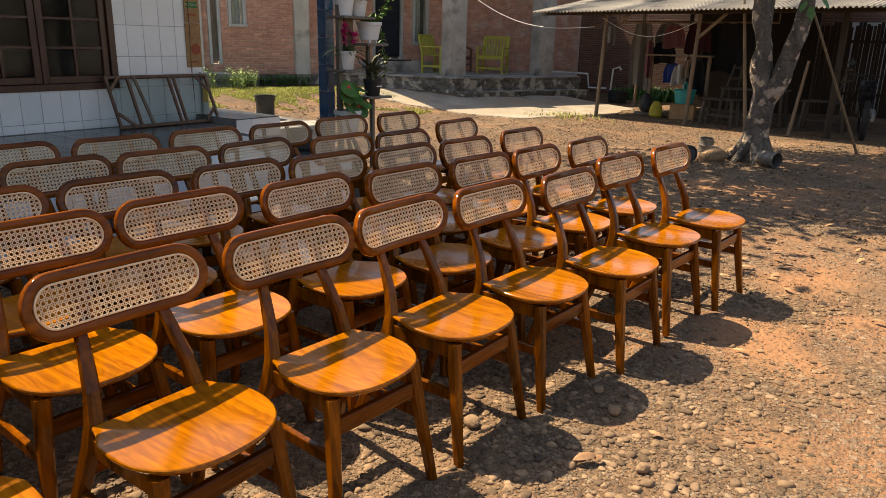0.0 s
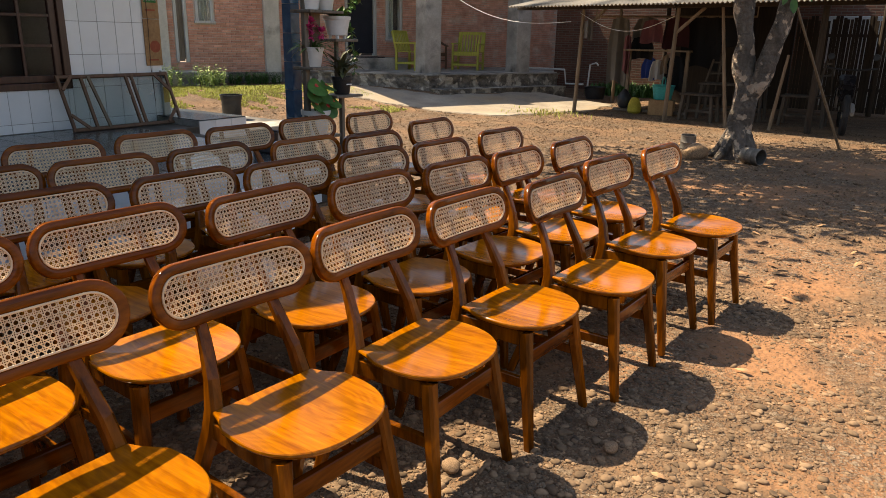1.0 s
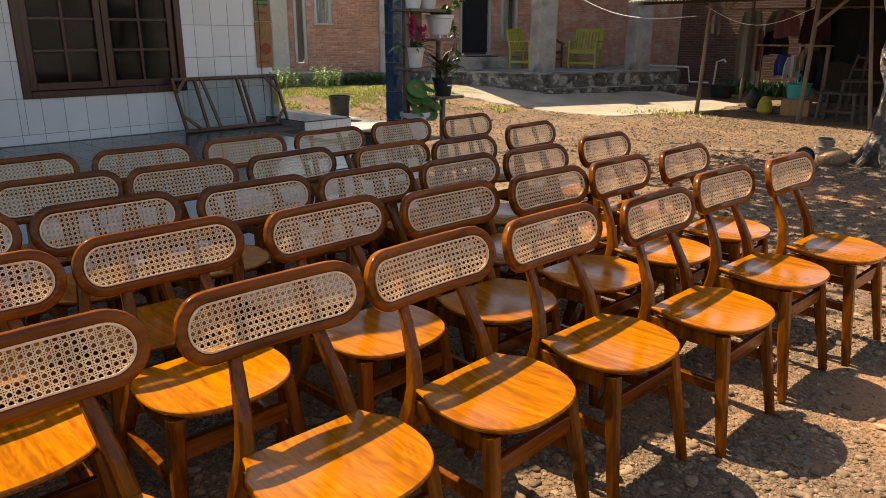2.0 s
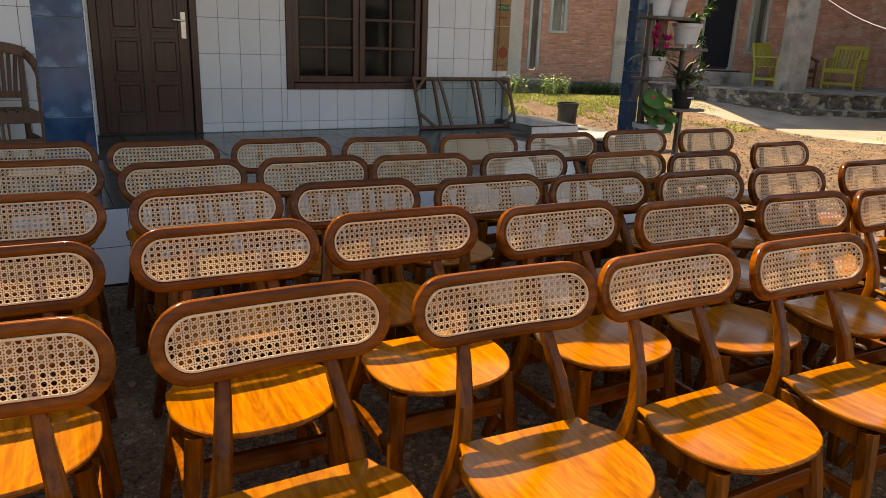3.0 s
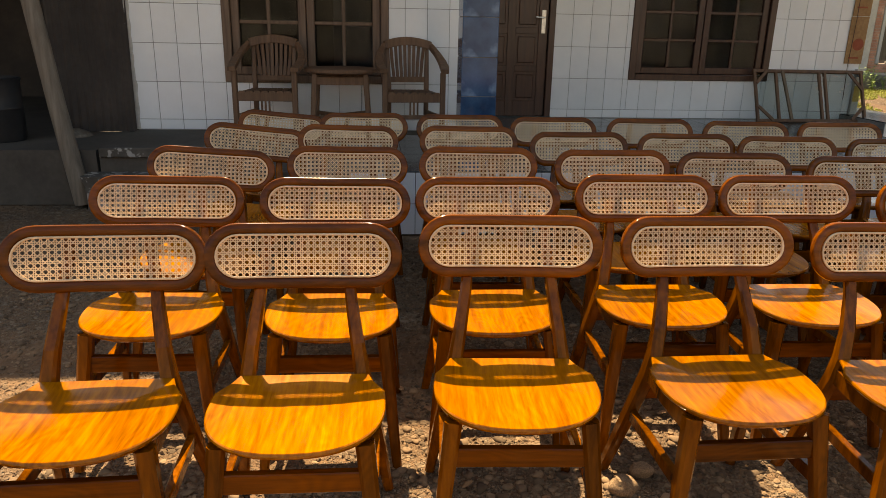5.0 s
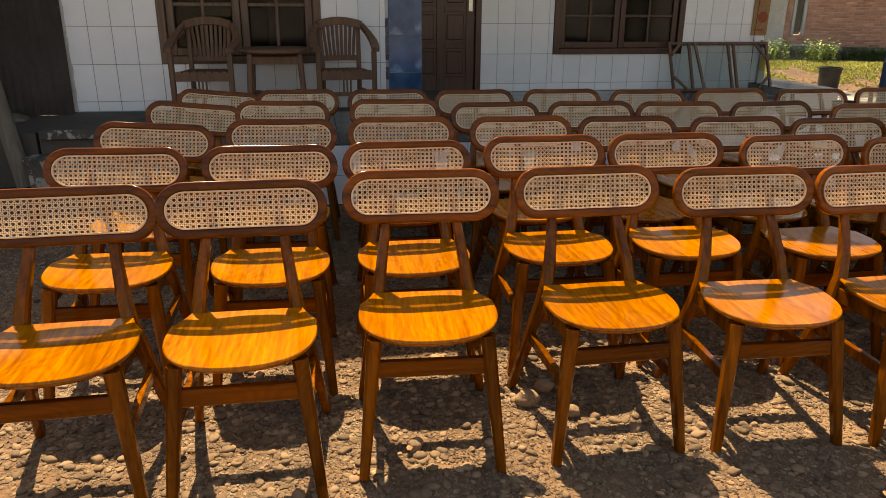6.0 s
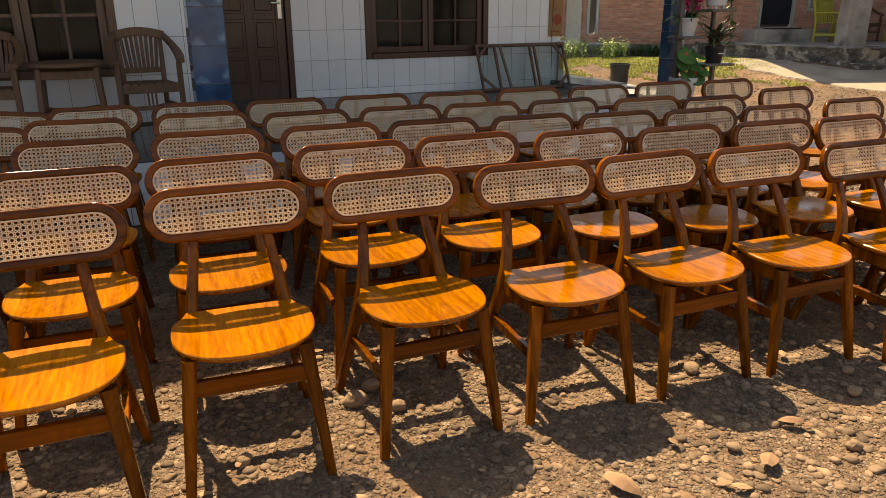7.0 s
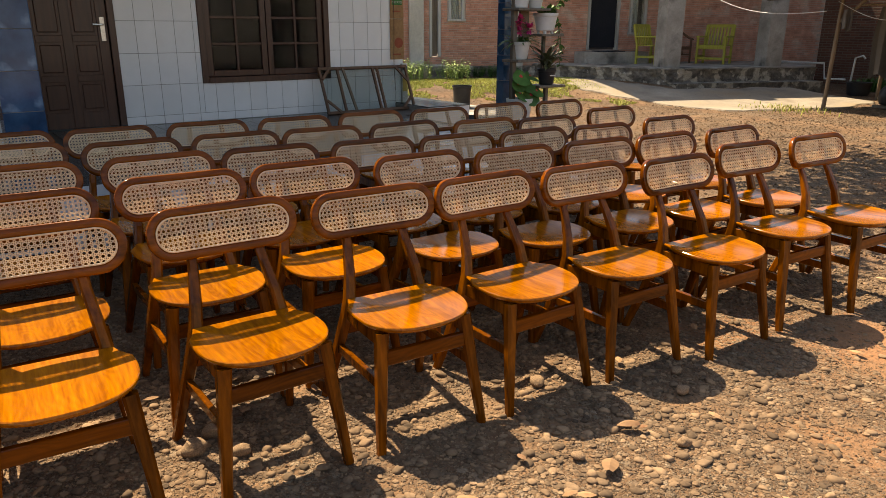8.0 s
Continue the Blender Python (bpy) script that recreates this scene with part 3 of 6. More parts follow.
FRONT_SINK = (0, 0.003, 0.004, -0.002, -0.016, -0.015, -0.020, -0.020, 0.000, 0.009)
LEAN = {(1, 0): -1.0, (2, 0): -3.0, (3, 0): -5.5, (4, 0): -5.0, (3, 1): -1.0}     # chairs that lean sideways on the uneven ground
rnd = random.Random(5)
first = None
for r, row in enumerate(CHAIR_ROWS):
    for k, (cx, cy) in enumerate(row):
        turn = FRONT_TURN[k] if r == 0 else -1.5 + rnd.uniform(-1.8, 1.8)
        at = pose(cx, cy, FRONT_SINK[k] if r == 0 else rnd.uniform(-0.006, 0.004), LEAN.get((r, k), 0) + rnd.uniform(-0.4, 0.4), rnd.uniform(-0.4, 0.4), turn)
        first = build_cane_chair(at) if first is None else (copy_thing(first, at) and first)


# ---- the tiled house ----
def tiled(owner, material, x, spans, y0, y1, zs, pitch, gap=0.004):
    """Tiles proud of a wall that faces +x: every cell of the grid that lies outside the openings (y0, y1, z0, z1), cut to them."""
    made = {}
    ys = [y0]
    while ys[-1] + pitch < y1 - 0.02:
        ys.append(ys[-1] + pitch)
    ys.append(y1)
    for za, zb in zip(zs, zs[1:]):
        for ya, yb in zip(ys, ys[1:]):
            pieces = [(ya, yb, za, zb)]
            for oa, ob_, oz, ot in spans:
                cut = []
                for a, b, c, d in pieces:
                    if b <= oa or a >= ob_ or d <= oz or c >= ot:
                        cut.append((a, b, c, d))
                        continue
                    if a < oa:
                        cut.append((a, oa, c, d))
                    if b > ob_:
                        cut.append((ob_, b, c, d))
                    if c < oz:
                        cut.append((max(a, oa), min(b, ob_), c, oz))
                    if d > ot:
                        cut.append((max(a, oa), min(b, ob_), ot, d))
                pieces = cut
            for a, b, c, d in pieces:
                if b - a < 0.015 or d - c < 0.015:
                    continue
                key = (round(b - a, 3), round(d - c, 3))
                if key not in made:
                    made[key] = mesh_of("tile", box((0, gap / 2, gap / 2), (0.007, key[0] - gap / 2, key[1] - gap / 2), 0.0012), material)
                t = part("tile", made[key], None, owner)
                t.location = (x, a, c)


def wall_with_holes(name, x0, x1, y0, y1, z0, z1, holes, material, label):
    """An upright wall between y0 and y1 with openings (ya, yb, za, zb) cut through it."""
    bm = bmesh.new()
    ys = sorted({y0, y1, *[h[0] for h in holes], *[h[1] for h in holes]})
    zs = sorted({z0, z1, *[h[2] for h in holes], *[h[3] for h in holes]})
    for ya, yb in zip(ys, ys[1:]):
        for za, zb in zip(zs, zs[1:]):
            if not any(h[0] <= ya and yb <= h[1] and h[2] <= za and zb <= h[3] for h in holes):
                add_box(bm, (x0, ya, za), (x1, yb, zb))
    bmesh.ops.remove_doubles(bm, verts=bm.verts[:], dist=1e-5)
    return single(name, bm, material, label, "wall", "structure")


ROWS_Z = [FLOOR, 0.492, 0.795, 1.098, 1.401, 1.704, 2.007, 2.31, 2.613, 2.916]
WIN_R, DOOR_R, WIN_L = (3.60, 5.06, 0.79, 2.10), (1.98, 2.82, FLOOR, 2.45), (-0.15, 1.18, 0.80, 2.10)
wall_r = wall_with_holes("wall_right", WALL_X - 0.16, WALL_X, 1.90, 6.04, 0.0, 3.0, [WIN_R, DOOR_R], M_GROUT, "house wall faced with white glazed tiles")
wall_l = wall_with_holes("wall_left", FRONT_X - 0.16, FRONT_X, -0.88, 1.90, 0.0, 3.0, [WIN_L], M_GROUT, "front room wall faced with white glazed tiles")
single("wall_return", box((WALL_X, 1.76, 0), (FRONT_X - 0.16, 1.90, 3.0)), M_PLASTER, "short plain return wall beside the door", "wall", "structure")
single("wall_end", box((-9.0, 5.88, 0), (WALL_X - 0.16, 6.04, 3.0)), M_PLASTER, "pale gable wall of the tiled house", "wall", "structure")
# Unseen room walls in the shade-dark plaster.
single("wall_back", box((-9.16, -0.88, 0), (-9.0, 6.04, 3.0)), M_ROOMSHADE, "back wall of the tiled house", "wall", "structure")
single("wall_side", box((-9.0, -0.88, 0), (FRONT_X - 0.16, -0.72, 3.0)), M_ROOMSHADE, "side wall of the tiled house", "wall", "structure")
# Unseen ceiling; its outer edge is cut back to let sun past.
single("ceiling", slab([(-9.0, -0.88), (-2.98, -0.88), (-2.98, 0.12), (-2.6, 0.3), (-2.6, 4.2), (-9.0, 4.2)], 3.0, 3.06), M_PLASTER, "unseen flat white porch and room ceiling, cut back for sun", "ceiling", "structure")

# porch floor and its edges
porch = single("porch_floor", slab([(-9.0, -0.88), (-3.46, -0.88), (-3.46, 0.15), (EDGE_X, 0.15), (EDGE_X, 5.60), (-4.69, 5.60), (-4.69, 5.92), (-9.0, 5.92)], 0.0, FLOOR - 0.006), M_DIRT, "raised porch floor of dark glossy tiles over dark cement", "floor", "structure")
tile_me = mesh_of("tile", box((0.002, 0.002, 0), (0.298, 0.298, 0.008), 0.001), M_FLOOR)
for i in range(9):
    for j in range(21):
        x, y = EDGE_X - 0.3 * (i + 1), -0.86 + 0.3 * j
        if (x < FRONT_X and y < 1.85) or y < 0.6:
            continue
        part("tile", tile_me, None, porch).location = (x, y, FLOOR - 0.007)
edge_me = mesh_of("tile", box((0, 0.002, 0.002), (0.007, 0.198, 0.198), 0.001), M_TILE)
for j in range(23):
    for k in range(2):
        part("tile", edge_me, None, porch).location = (EDGE_X, 0.9 + 0.2 * j, 0.004 + 0.2 * k)
single("side_floor", slab([(-9.0, -6.0), (-3.46, -6.0), (-3.46, -0.90), (-9.0, -0.90)], 0.0, FLOOR - 0.02), M_DIRT, "trodden bare cement floor under the lean-to", "floor", "structure")
M_CHIPPED = mat("dark cement with flaking white paint", (0.05, 0.044, 0.036), (0.12, 0.10, 0.082), (4, 4, 4), 0.9, 1.0, 0.6, 40.0, fine=0.3, spots=(0.30, 0.28, 0.25), spot_scale=16.0, spot_at=(0.53, 0.57))
single("side_step", rough_slab([(-3.44, -0.93), (-3.27, -0.93), (-3.27, 0.12), (-3.44, 0.12)], 0.0, 0.24, 0.05, 0.012), M_CHIPPED, "chipped cement step with worn white paint", "step", "structure")
single("step_edge", box((-3.455, -0.87, 0.345), (-3.43, 0.14, 0.412), 0.006), M_CHIPPED, "chipped porch edge with flaking white paint", "edge", "structure")
curb = single("porch_curb", box((-7.0, 5.925, 0), (-4.70, 6.52, 0.462)), M_GROUT, "low tiled curb at the porch end", "curb", "structure")
for j in range(3):
    part("tile", edge_me, None, curb).location = (-4.70, 5.93 + 0.2 * j, 0.262)
part("curb_top", box((-6.99, 5.93, 0.463), (-4.69, 6.52, 0.472), 0.002), M_FLOOR, curb)
single("low_slab", box((-6.6, 6.53, 0), (-4.85, 7.55, 0.30), 0.01), M_CONCRETE, "low grey cement slab beside the porch", "slab", "structure")
def ragged_edge():
    """Broken mortar along the bare end of the front wall."""
    bm = bmesh.new()
    rows = []
    for k in range(70):
        z = FLOOR + 2.5 * k / 69
        w = 0.012 + 0.03 * max(0.0, noise.noise((z * 6, 3.0, 0))) + 0.016 * noise.noise((z * 19, 1.0, 0))
        rows.append([bm.verts.new(p) for p in ((FRONT_X - 0.10, -0.875, z), (FRONT_X - 0.02, -0.882 - w, z), (FRONT_X + 0.010, -0.885 - w * 0.8, z), (FRONT_X + 0.011, -0.872 + w * 0.7, z), (FRONT_X - 0.01, -0.86 + w * 0.7, z))])
    for a, b in zip(rows, rows[1:]):
        for i in range(4):
            bm.faces.new((a[i], a[i + 1], b[i + 1], b[i]))
    bmesh.ops.recalc_face_normals(bm, faces=bm.faces[:])
    part("mortar_edge", bm, M_PLASTER, wall_l, "chipped pale mortar along the wall's end")


ragged_edge()
tiled(wall_r, M_TILE, WALL_X, [WIN_R, DOOR_R], 1.90, 6.04, ROWS_Z, 0.183)
tiled(wall_l, M_TILE, FRONT_X, [WIN_L], -0.88, 1.90, ROWS_Z, 0.183)


def column(name, x, y, w):
    ob = single(name, box((x - w / 2 + 0.006, y - w / 2 + 0.006, 0), (x + w / 2 - 0.006, y + w / 2 - 0.006, 3.0)), M_GROUT, "square porch column clad in blue marbled tiles", "column", "structure")
    face = mesh_of("tile", box((0, -w / 2 + 0.002, 0.002), (0.007, w / 2 - 0.002, 0.228), 0.0012), M_BLUE)
    for k in range(11):
        for q in range(4):
            t = part("tile", face, None, ob)
            t.matrix_world = pose(x, y, FLOOR + 0.23 * k, 0, 0, 90 * q) @ Matrix.Translation((w / 2 - 0.006, 0, 0))


column("column_left", -2.73, 1.68, 0.215)
column("column_right", -3.12, 5.72, 0.10)

# the unseen pitched roof over house and porch; front outline cut to shape shade
def roof_sheet(points):
    bm = bmesh.new()
    lo = [bm.verts.new(p) for p in points]
    hi = [bm.verts.new((p[0], p[1], p[2] + 0.09)) for p in points]
    n = len(points)
    bm.faces.new(lo[::-1])
    bm.faces.new(hi)
    for i in range(n):
        bm.faces.new((lo[i], lo[(i + 1) % n], hi[(i + 1) % n], hi[i]))
    bmesh.ops.recalc_face_normals(bm, faces=bm.faces[:])
    return bm


M_ROOF = mat("clay roof tile", (0.20, 0.08, 0.05), (0.32, 0.14, 0.08), (3, 3, 3), 0.9)
single("roof_front", roof_sheet([(-2.95, -1.6, 3.08), (-2.92, 0.10, 3.08), (-2.52, 0.32, 3.08), (-2.50, 2.1, 3.08), (-1.92, 2.95, 2.96), (-1.52, 3.70, 2.84), (-1.70, 3.95, 2.91), (-2.62, 4.35, 3.22), (-3.4, 5.2, 3.52), (-6.0, 6.2, 4.6), (-6.0, -1.6, 4.6)]), M_ROOF, "unseen front roof slope, outline cut to shape its shade", "roof", "structure")
single("roof_rear", roof_sheet([(-6.0, -1.2, 4.6), (-6.0, 6.2, 4.6), (-9.4, 6.2, 3.1), (-9.4, -1.2, 3.1)]), M_ROOF, "clay tiled rear roof slope", "roof", "structure")


# ---- the brick house across the yard (local x along the front, local y inwards) ----
def far_single(name, bm, material, label, category, kind="", group=""):
    return single(name, bm, material, label, category, kind, group, at=FAR)


def far_wall():
    bm = bmesh.new()
    holes = [(-0.78, -0.52, 0.72, 2.25), (-0.34, 0.03, 1.49, 2.27), (3.05, 3.86, 0.85, 2.9), (4.12, 4.55, 1.2, 2.7)]
    xs = sorted({-3.0, 14.0, *[h[0] for h in holes], *[h[1] for h in holes]})
    zs = sorted({0.0, 2.35, 3.6, *[h[2] for h in holes], *[h[3] for h in holes]})
    xs = sorted({*xs, 1.3})
    for a, b in zip(xs, xs[1:]):
        for c, d in zip(zs, zs[1:]):
            if (b > 1.35 or d < 2.4) and not any(h[0] <= a and b <= h[1] and h[2] <= c and d <= h[3] for h in holes):
                add_box(bm, (a, 0, c), (b, 0.2, d))
    return bm


M_MORTAR = mat("old pale mortar", (0.38, 0.30, 0.25), (0.58, 0.48, 0.41), (3, 3, 3), 0.95, 1.0, 0.4, 40.0)
M_BRICKX = mat("old red brick", (0.44, 0.205, 0.145), (0.66, 0.36, 0.265), (5, 5, 5), 0.9, 1.0, 0.5, 45.0, vary=0.14, fine=0.2, spots=(0.62, 0.50, 0.42), spot_scale=2.2, spot_at=(0.54, 0.72))
M_BRICKFAR = mat("old red brick in the lee", (0.44, 0.205, 0.145), (0.66, 0.36, 0.265), (5, 5, 5), 0.9, 1.0, 0.5, 45.0, island=0.14, fine=0.2, spots=(0.62, 0.50, 0.42), spot_scale=2.2, spot_at=(0.54, 0.72))
brick_wall = far_single("wall_brick", far_wall(), M_MORTAR, "long red brick house front", "wall", "structure")


def lay_bricks():
    """Thin courses in running bond over the mortar bed, cut at the openings; the stretch nearest the yard brick by brick."""
    r = random.Random(31)
    high, long = 0.051, 0.198
    shapes = [mesh_of("brick", box((0.003, -0.012 - 0.002 * k, 0.005), (long - 0.003 - 0.002 * k, 0.03, high - 0.004 - 0.001 * k), 0.004), M_BRICKX) for k in range(4)]
    rest = bmesh.new()
    closed = [(-0.79, -0.51, 0.71, 2.26), (-0.37, 0.06, 1.48, 2.28), (3.04, 3.87, 0.84, 2.91), (4.09, 4.58, 1.19, 2.71), (1.09, 1.45, 0.0, 3.4), (-1.26, -0.91, 0.0, 2.4)]
    row, z = 0, 0.50
    while z < 3.25:
        x = -2.2 + (long / 2 if row % 2 else 0.0) + r.uniform(-0.02, 0.02)
        while x < 9.3:
            pieces = [(x, x + long)] if z < 2.29 or x > 1.3 else []
            for a, b, c, d in closed:
                if c < z + high and z < d:
                    pieces = [q for p in pieces for q in ((p[0], min(p[1], a)), (max(p[0], b), p[1])) if q[1] - q[0] > 0.02]
            for a, b in pieces:
                if b - a > long - 0.001 and -0.5 < x < 1.0 and z < 2.3:
                    o = part("brick", shapes[r.randrange(4)], None, brick_wall)
                    o.location = (x, r.uniform(-0.005, 0.005), z)
                else:
                    add_box(rest, (a + 0.003, r.uniform(-0.019, -0.009), z + 0.005), (b - 0.003, 0.03, z + high - 0.004))
            x += long
        row, z = row + 1, z + high
    tagged(part("brickwork", mesh_of("brickwork", rest, M_BRICKFAR), None, brick_wall), kind="stuff")


lay_bricks()
far_single("wall_plinth", box((-3.0, -0.10, 0), (2.2, -0.016, 0.50)), M_EDGE, "dark stained stone plinth below brickwork", "plinth", "structure")
far_single("wall_far_room", box((1.5, 3.0, 0), (14, 3.2, 3.6)), M_ROOMSHADE, "rear wall of the brick house, darkened for shade", "wall", "structure")
# Added wall that only stops sky showing through the narrow window.
far_single("wall_near_room", box((-3.0, 1.6, 0), (1.49, 1.7, 2.3)), M_ROOMSHADE, "added shade-dark wall blocking sky behind the window", "wall", "structure")
# Unseen roof, its depth set by where the shade should end.
far_single("terrace_roof", box((1.4, -2.3, 3.3), (9.0, 3.2, 3.45)), M_PLASTER, "unseen flat roof over the terrace, sized by its shade", "roof", "structure")
single("terrace", rough_slab([(-6.2, 17.25), (-7.45, 13.85), (-9.8, 13.1), (-11.0, 13.1), (-8.2, 19.6)], 0, 0.535), M_EDGE, "raised concrete terrace with chipped dark edges", "terrace", "structure")
single("terrace_floor", slab([(-6.215, 17.22), (-7.46, 13.88), (-9.8, 13.13), (-11.0, 13.13), (-8.2, 19.57)], 0.535, 0.56), M_CONCRETE, "worn cement floor of the terrace", "floor", "structure")
single("terrace_step", rough_slab([(-5.85, 16.95), (-7.12, 13.72), (-7.48, 13.84), (-6.24, 17.1)], 0, 0.27), M_EDGE, "worn concrete step along the terrace", "step", "structure")
for px, py in ((-7.80, 14.20), (-6.86, 16.45)):
    single("terrace_pillar", box((-0.2, -0.2, 0), (0.2, 0.2, 2.8), 0.01), M_CONCRETE, "square bare concrete pillar streaked with damp", "pillar", "structure", at=pose(px, py, 0.555, 0, 0, -23))

# ---- the shed ----
def shed_roof():
    bm = bmesh.new()
    a, d, back = Vector((-5.85, 14.05, 1.93)), Vector((0.991, -0.134, 0.006)), Vector((0.134, 0.991, 0.17))
    rows = []
    for i in range(16, 541):
        s = i * 0.0185
        z = 0.018 * math.sin(s / 0.075 * 2 * math.pi)
        # Unseen rear edge: deep to keep brick dark, short to light the slat gaps.
        rows.append([bm.verts.new(a + d * s + back * t + Vector((0, 0, z))) for t in (-0.35, 2.0, 6.8 if s < 4.75 else 3.75)])
    for p, q in zip(rows, rows[1:]):
        for k in range(2):
            bm.faces.new((p[k], q[k], q[k + 1], p[k + 1]))
    return bm


single("shed_roof", shed_roof(), M_TIN, "corrugated fibre sheet roof, grey and mossy", "roof", "structure", smooth=True)
for px, py, h in ((-4.26, 14.0, 1.9), (-2.47, 13.76, 1.9), (-4.55, 16.6, 2.2)):
    single("shed_post", tube([(px, py, 0), (px + 0.03, py, h / 2), (px + 0.06, py, h)], [0.037, 0.035, 0.032]), M_BAMBOO, "slender raw timber post of the shed", "post", "structure", "shed posts")

# ---- the tree ----
def bark_tube(path, radii, sides, seed):
    """A knotty stem: the path smoothly refined, its skin pushed in and out."""
    pts, rad = [], []
    for i in range(len(path) - 1):
        for k in range(8):
            f = k / 8
            pts.append(Vector(path[i]).lerp(Vector(path[i + 1]), f))
            rad.append(radii[i] + (radii[i + 1] - radii[i]) * f)
    pts.append(Vector(path[-1]))
    rad.append(radii[-1])
    bm = tube(pts, rad, sides)
    o = Vector((seed, seed * 2.0, 0))
    for v in bm.verts:
        q = Vector((v.co.x * 6, v.co.y * 6, v.co.z * 2.6)) + o
        v.co += Vector((noise.noise(q), noise.noise(q + Vector((9, 0, 0))), 0)) * 0.055 + Vector((noise.noise(q * 3), noise.noise(q * 3 + Vector((9, 0, 0))), 0)) * 0.018
    return bm


def build_tree():
    tree = thing("tree", pose(-0.50, 10.35, 0), "forked tree with flaking grey bark in the yard", "tree")
    part("trunk", bark_tube([(0, 0, -0.05), (0.0, 0, 0.18), (0.01, 0, 0.45), (0.01, 0, 0.75), (-0.04, 0, 1.05), (-0.09, 0, 1.45), (-0.13, 0, 1.95), (0.2, 0, 3.2)], [0.20, 0.155, 0.135, 0.135, 0.105, 0.10, 0.095, 0.08], 26, 3), M_BARK, tree, smooth=True)
    part("limb", bark_tube([(0.03, 0, 0.58), (0.13, 0, 0.86), (0.23, 0, 1.18), (0.32, 0, 1.6), (0.38, 0, 2.1), (0.8, 0.1, 3.2)], [0.09, 0.10, 0.098, 0.095, 0.09, 0.07], 22, 8), M_BARK, tree, smooth=True)
    return tree


build_tree()


# ---- doors and windows of the tiled house ----
def build_window(name, x, hole, sashes, cols, rows, material, label, thick=0.07):
    """A wooden casement window set in a wall that faces +x."""
    y0, y1, z0, z1 = hole
    win = thing(name, pose(x, 0, 0), label, "window", kind="structure")
    f = 0.065
    bm = bmesh.new()
    add_box(bm, (-0.12, y0, z0), (0.022, y0 + f, z1), 0.004)
    add_box(bm, (-0.12, y1 - f, z0), (0.022, y1, z1), 0.004)
    add_box(bm, (-0.12, y0 + f, z0), (0.03, y1 - f, z0 + f * 0.9), 0.004)
    add_box(bm, (-0.12, y0 + f, z1 - f), (0.022, y1 - f, z1), 0.004)
    part("window_frame", bm, material, win)
    width = (y1 - y0 - 2 * f) / sashes
    for i in range(sashes):
        a, b, c, d = y0 + f + i * width + 0.004, y0 + f + (i + 1) * width - 0.004, z0 + f * 0.9 + 0.004, z1 - f - 0.004
        e = 0.062
        bm = bmesh.new()
        add_box(bm, (-0.05, a, c), (-0.008, a + e, d), 0.004)
        add_box(bm, (-0.05, b - e, c), (-0.008, b, d), 0.004)
        add_box(bm, (-0.05, a + e, c), (-0.008, b - e, c + e), 0.004)
        add_box(bm, (-0.05, a + e, d - e), (-0.008, b - e, d), 0.004)
        sash = part("sash", bm, material, win)
        pw, ph, g = (b - a - 2 * e) / cols, (d - c - 2 * e) / rows, 0.028
        for k in range(1, cols):
            part("glazing_bar", box((-0.045, a + e + k * pw - g / 2, c + e), (-0.012, a + e + k * pw + g / 2, d - e), 0.004), material, sash)
        for k in range(1, rows):
            part("glazing_bar", box((-0.042, a + e, c + e + k * ph - g / 2), (-0.015, b - e, c + e + k * ph + g / 2), 0.004), material, sash)
        for k in range(cols):
            for q in range(rows):
                p = part("pane", box((-0.032, a + e + k * pw + g / 2, c + e + q * ph + g / 2), (-0.028, a + e + (k + 1) * pw - g / 2, c + e + (q + 1) * ph - g / 2)), M_GLASS, sash)
    return win


build_window("window_1", WALL_X, WIN_R, 2, 2, 4, M_DARKWOOD, "dark brown wooden casement window with small panes")
build_window("window_2", FRONT_X, WIN_L, 2, 2, 3, M_OLDWOOD, "weathered brown wooden casement window with small panes")


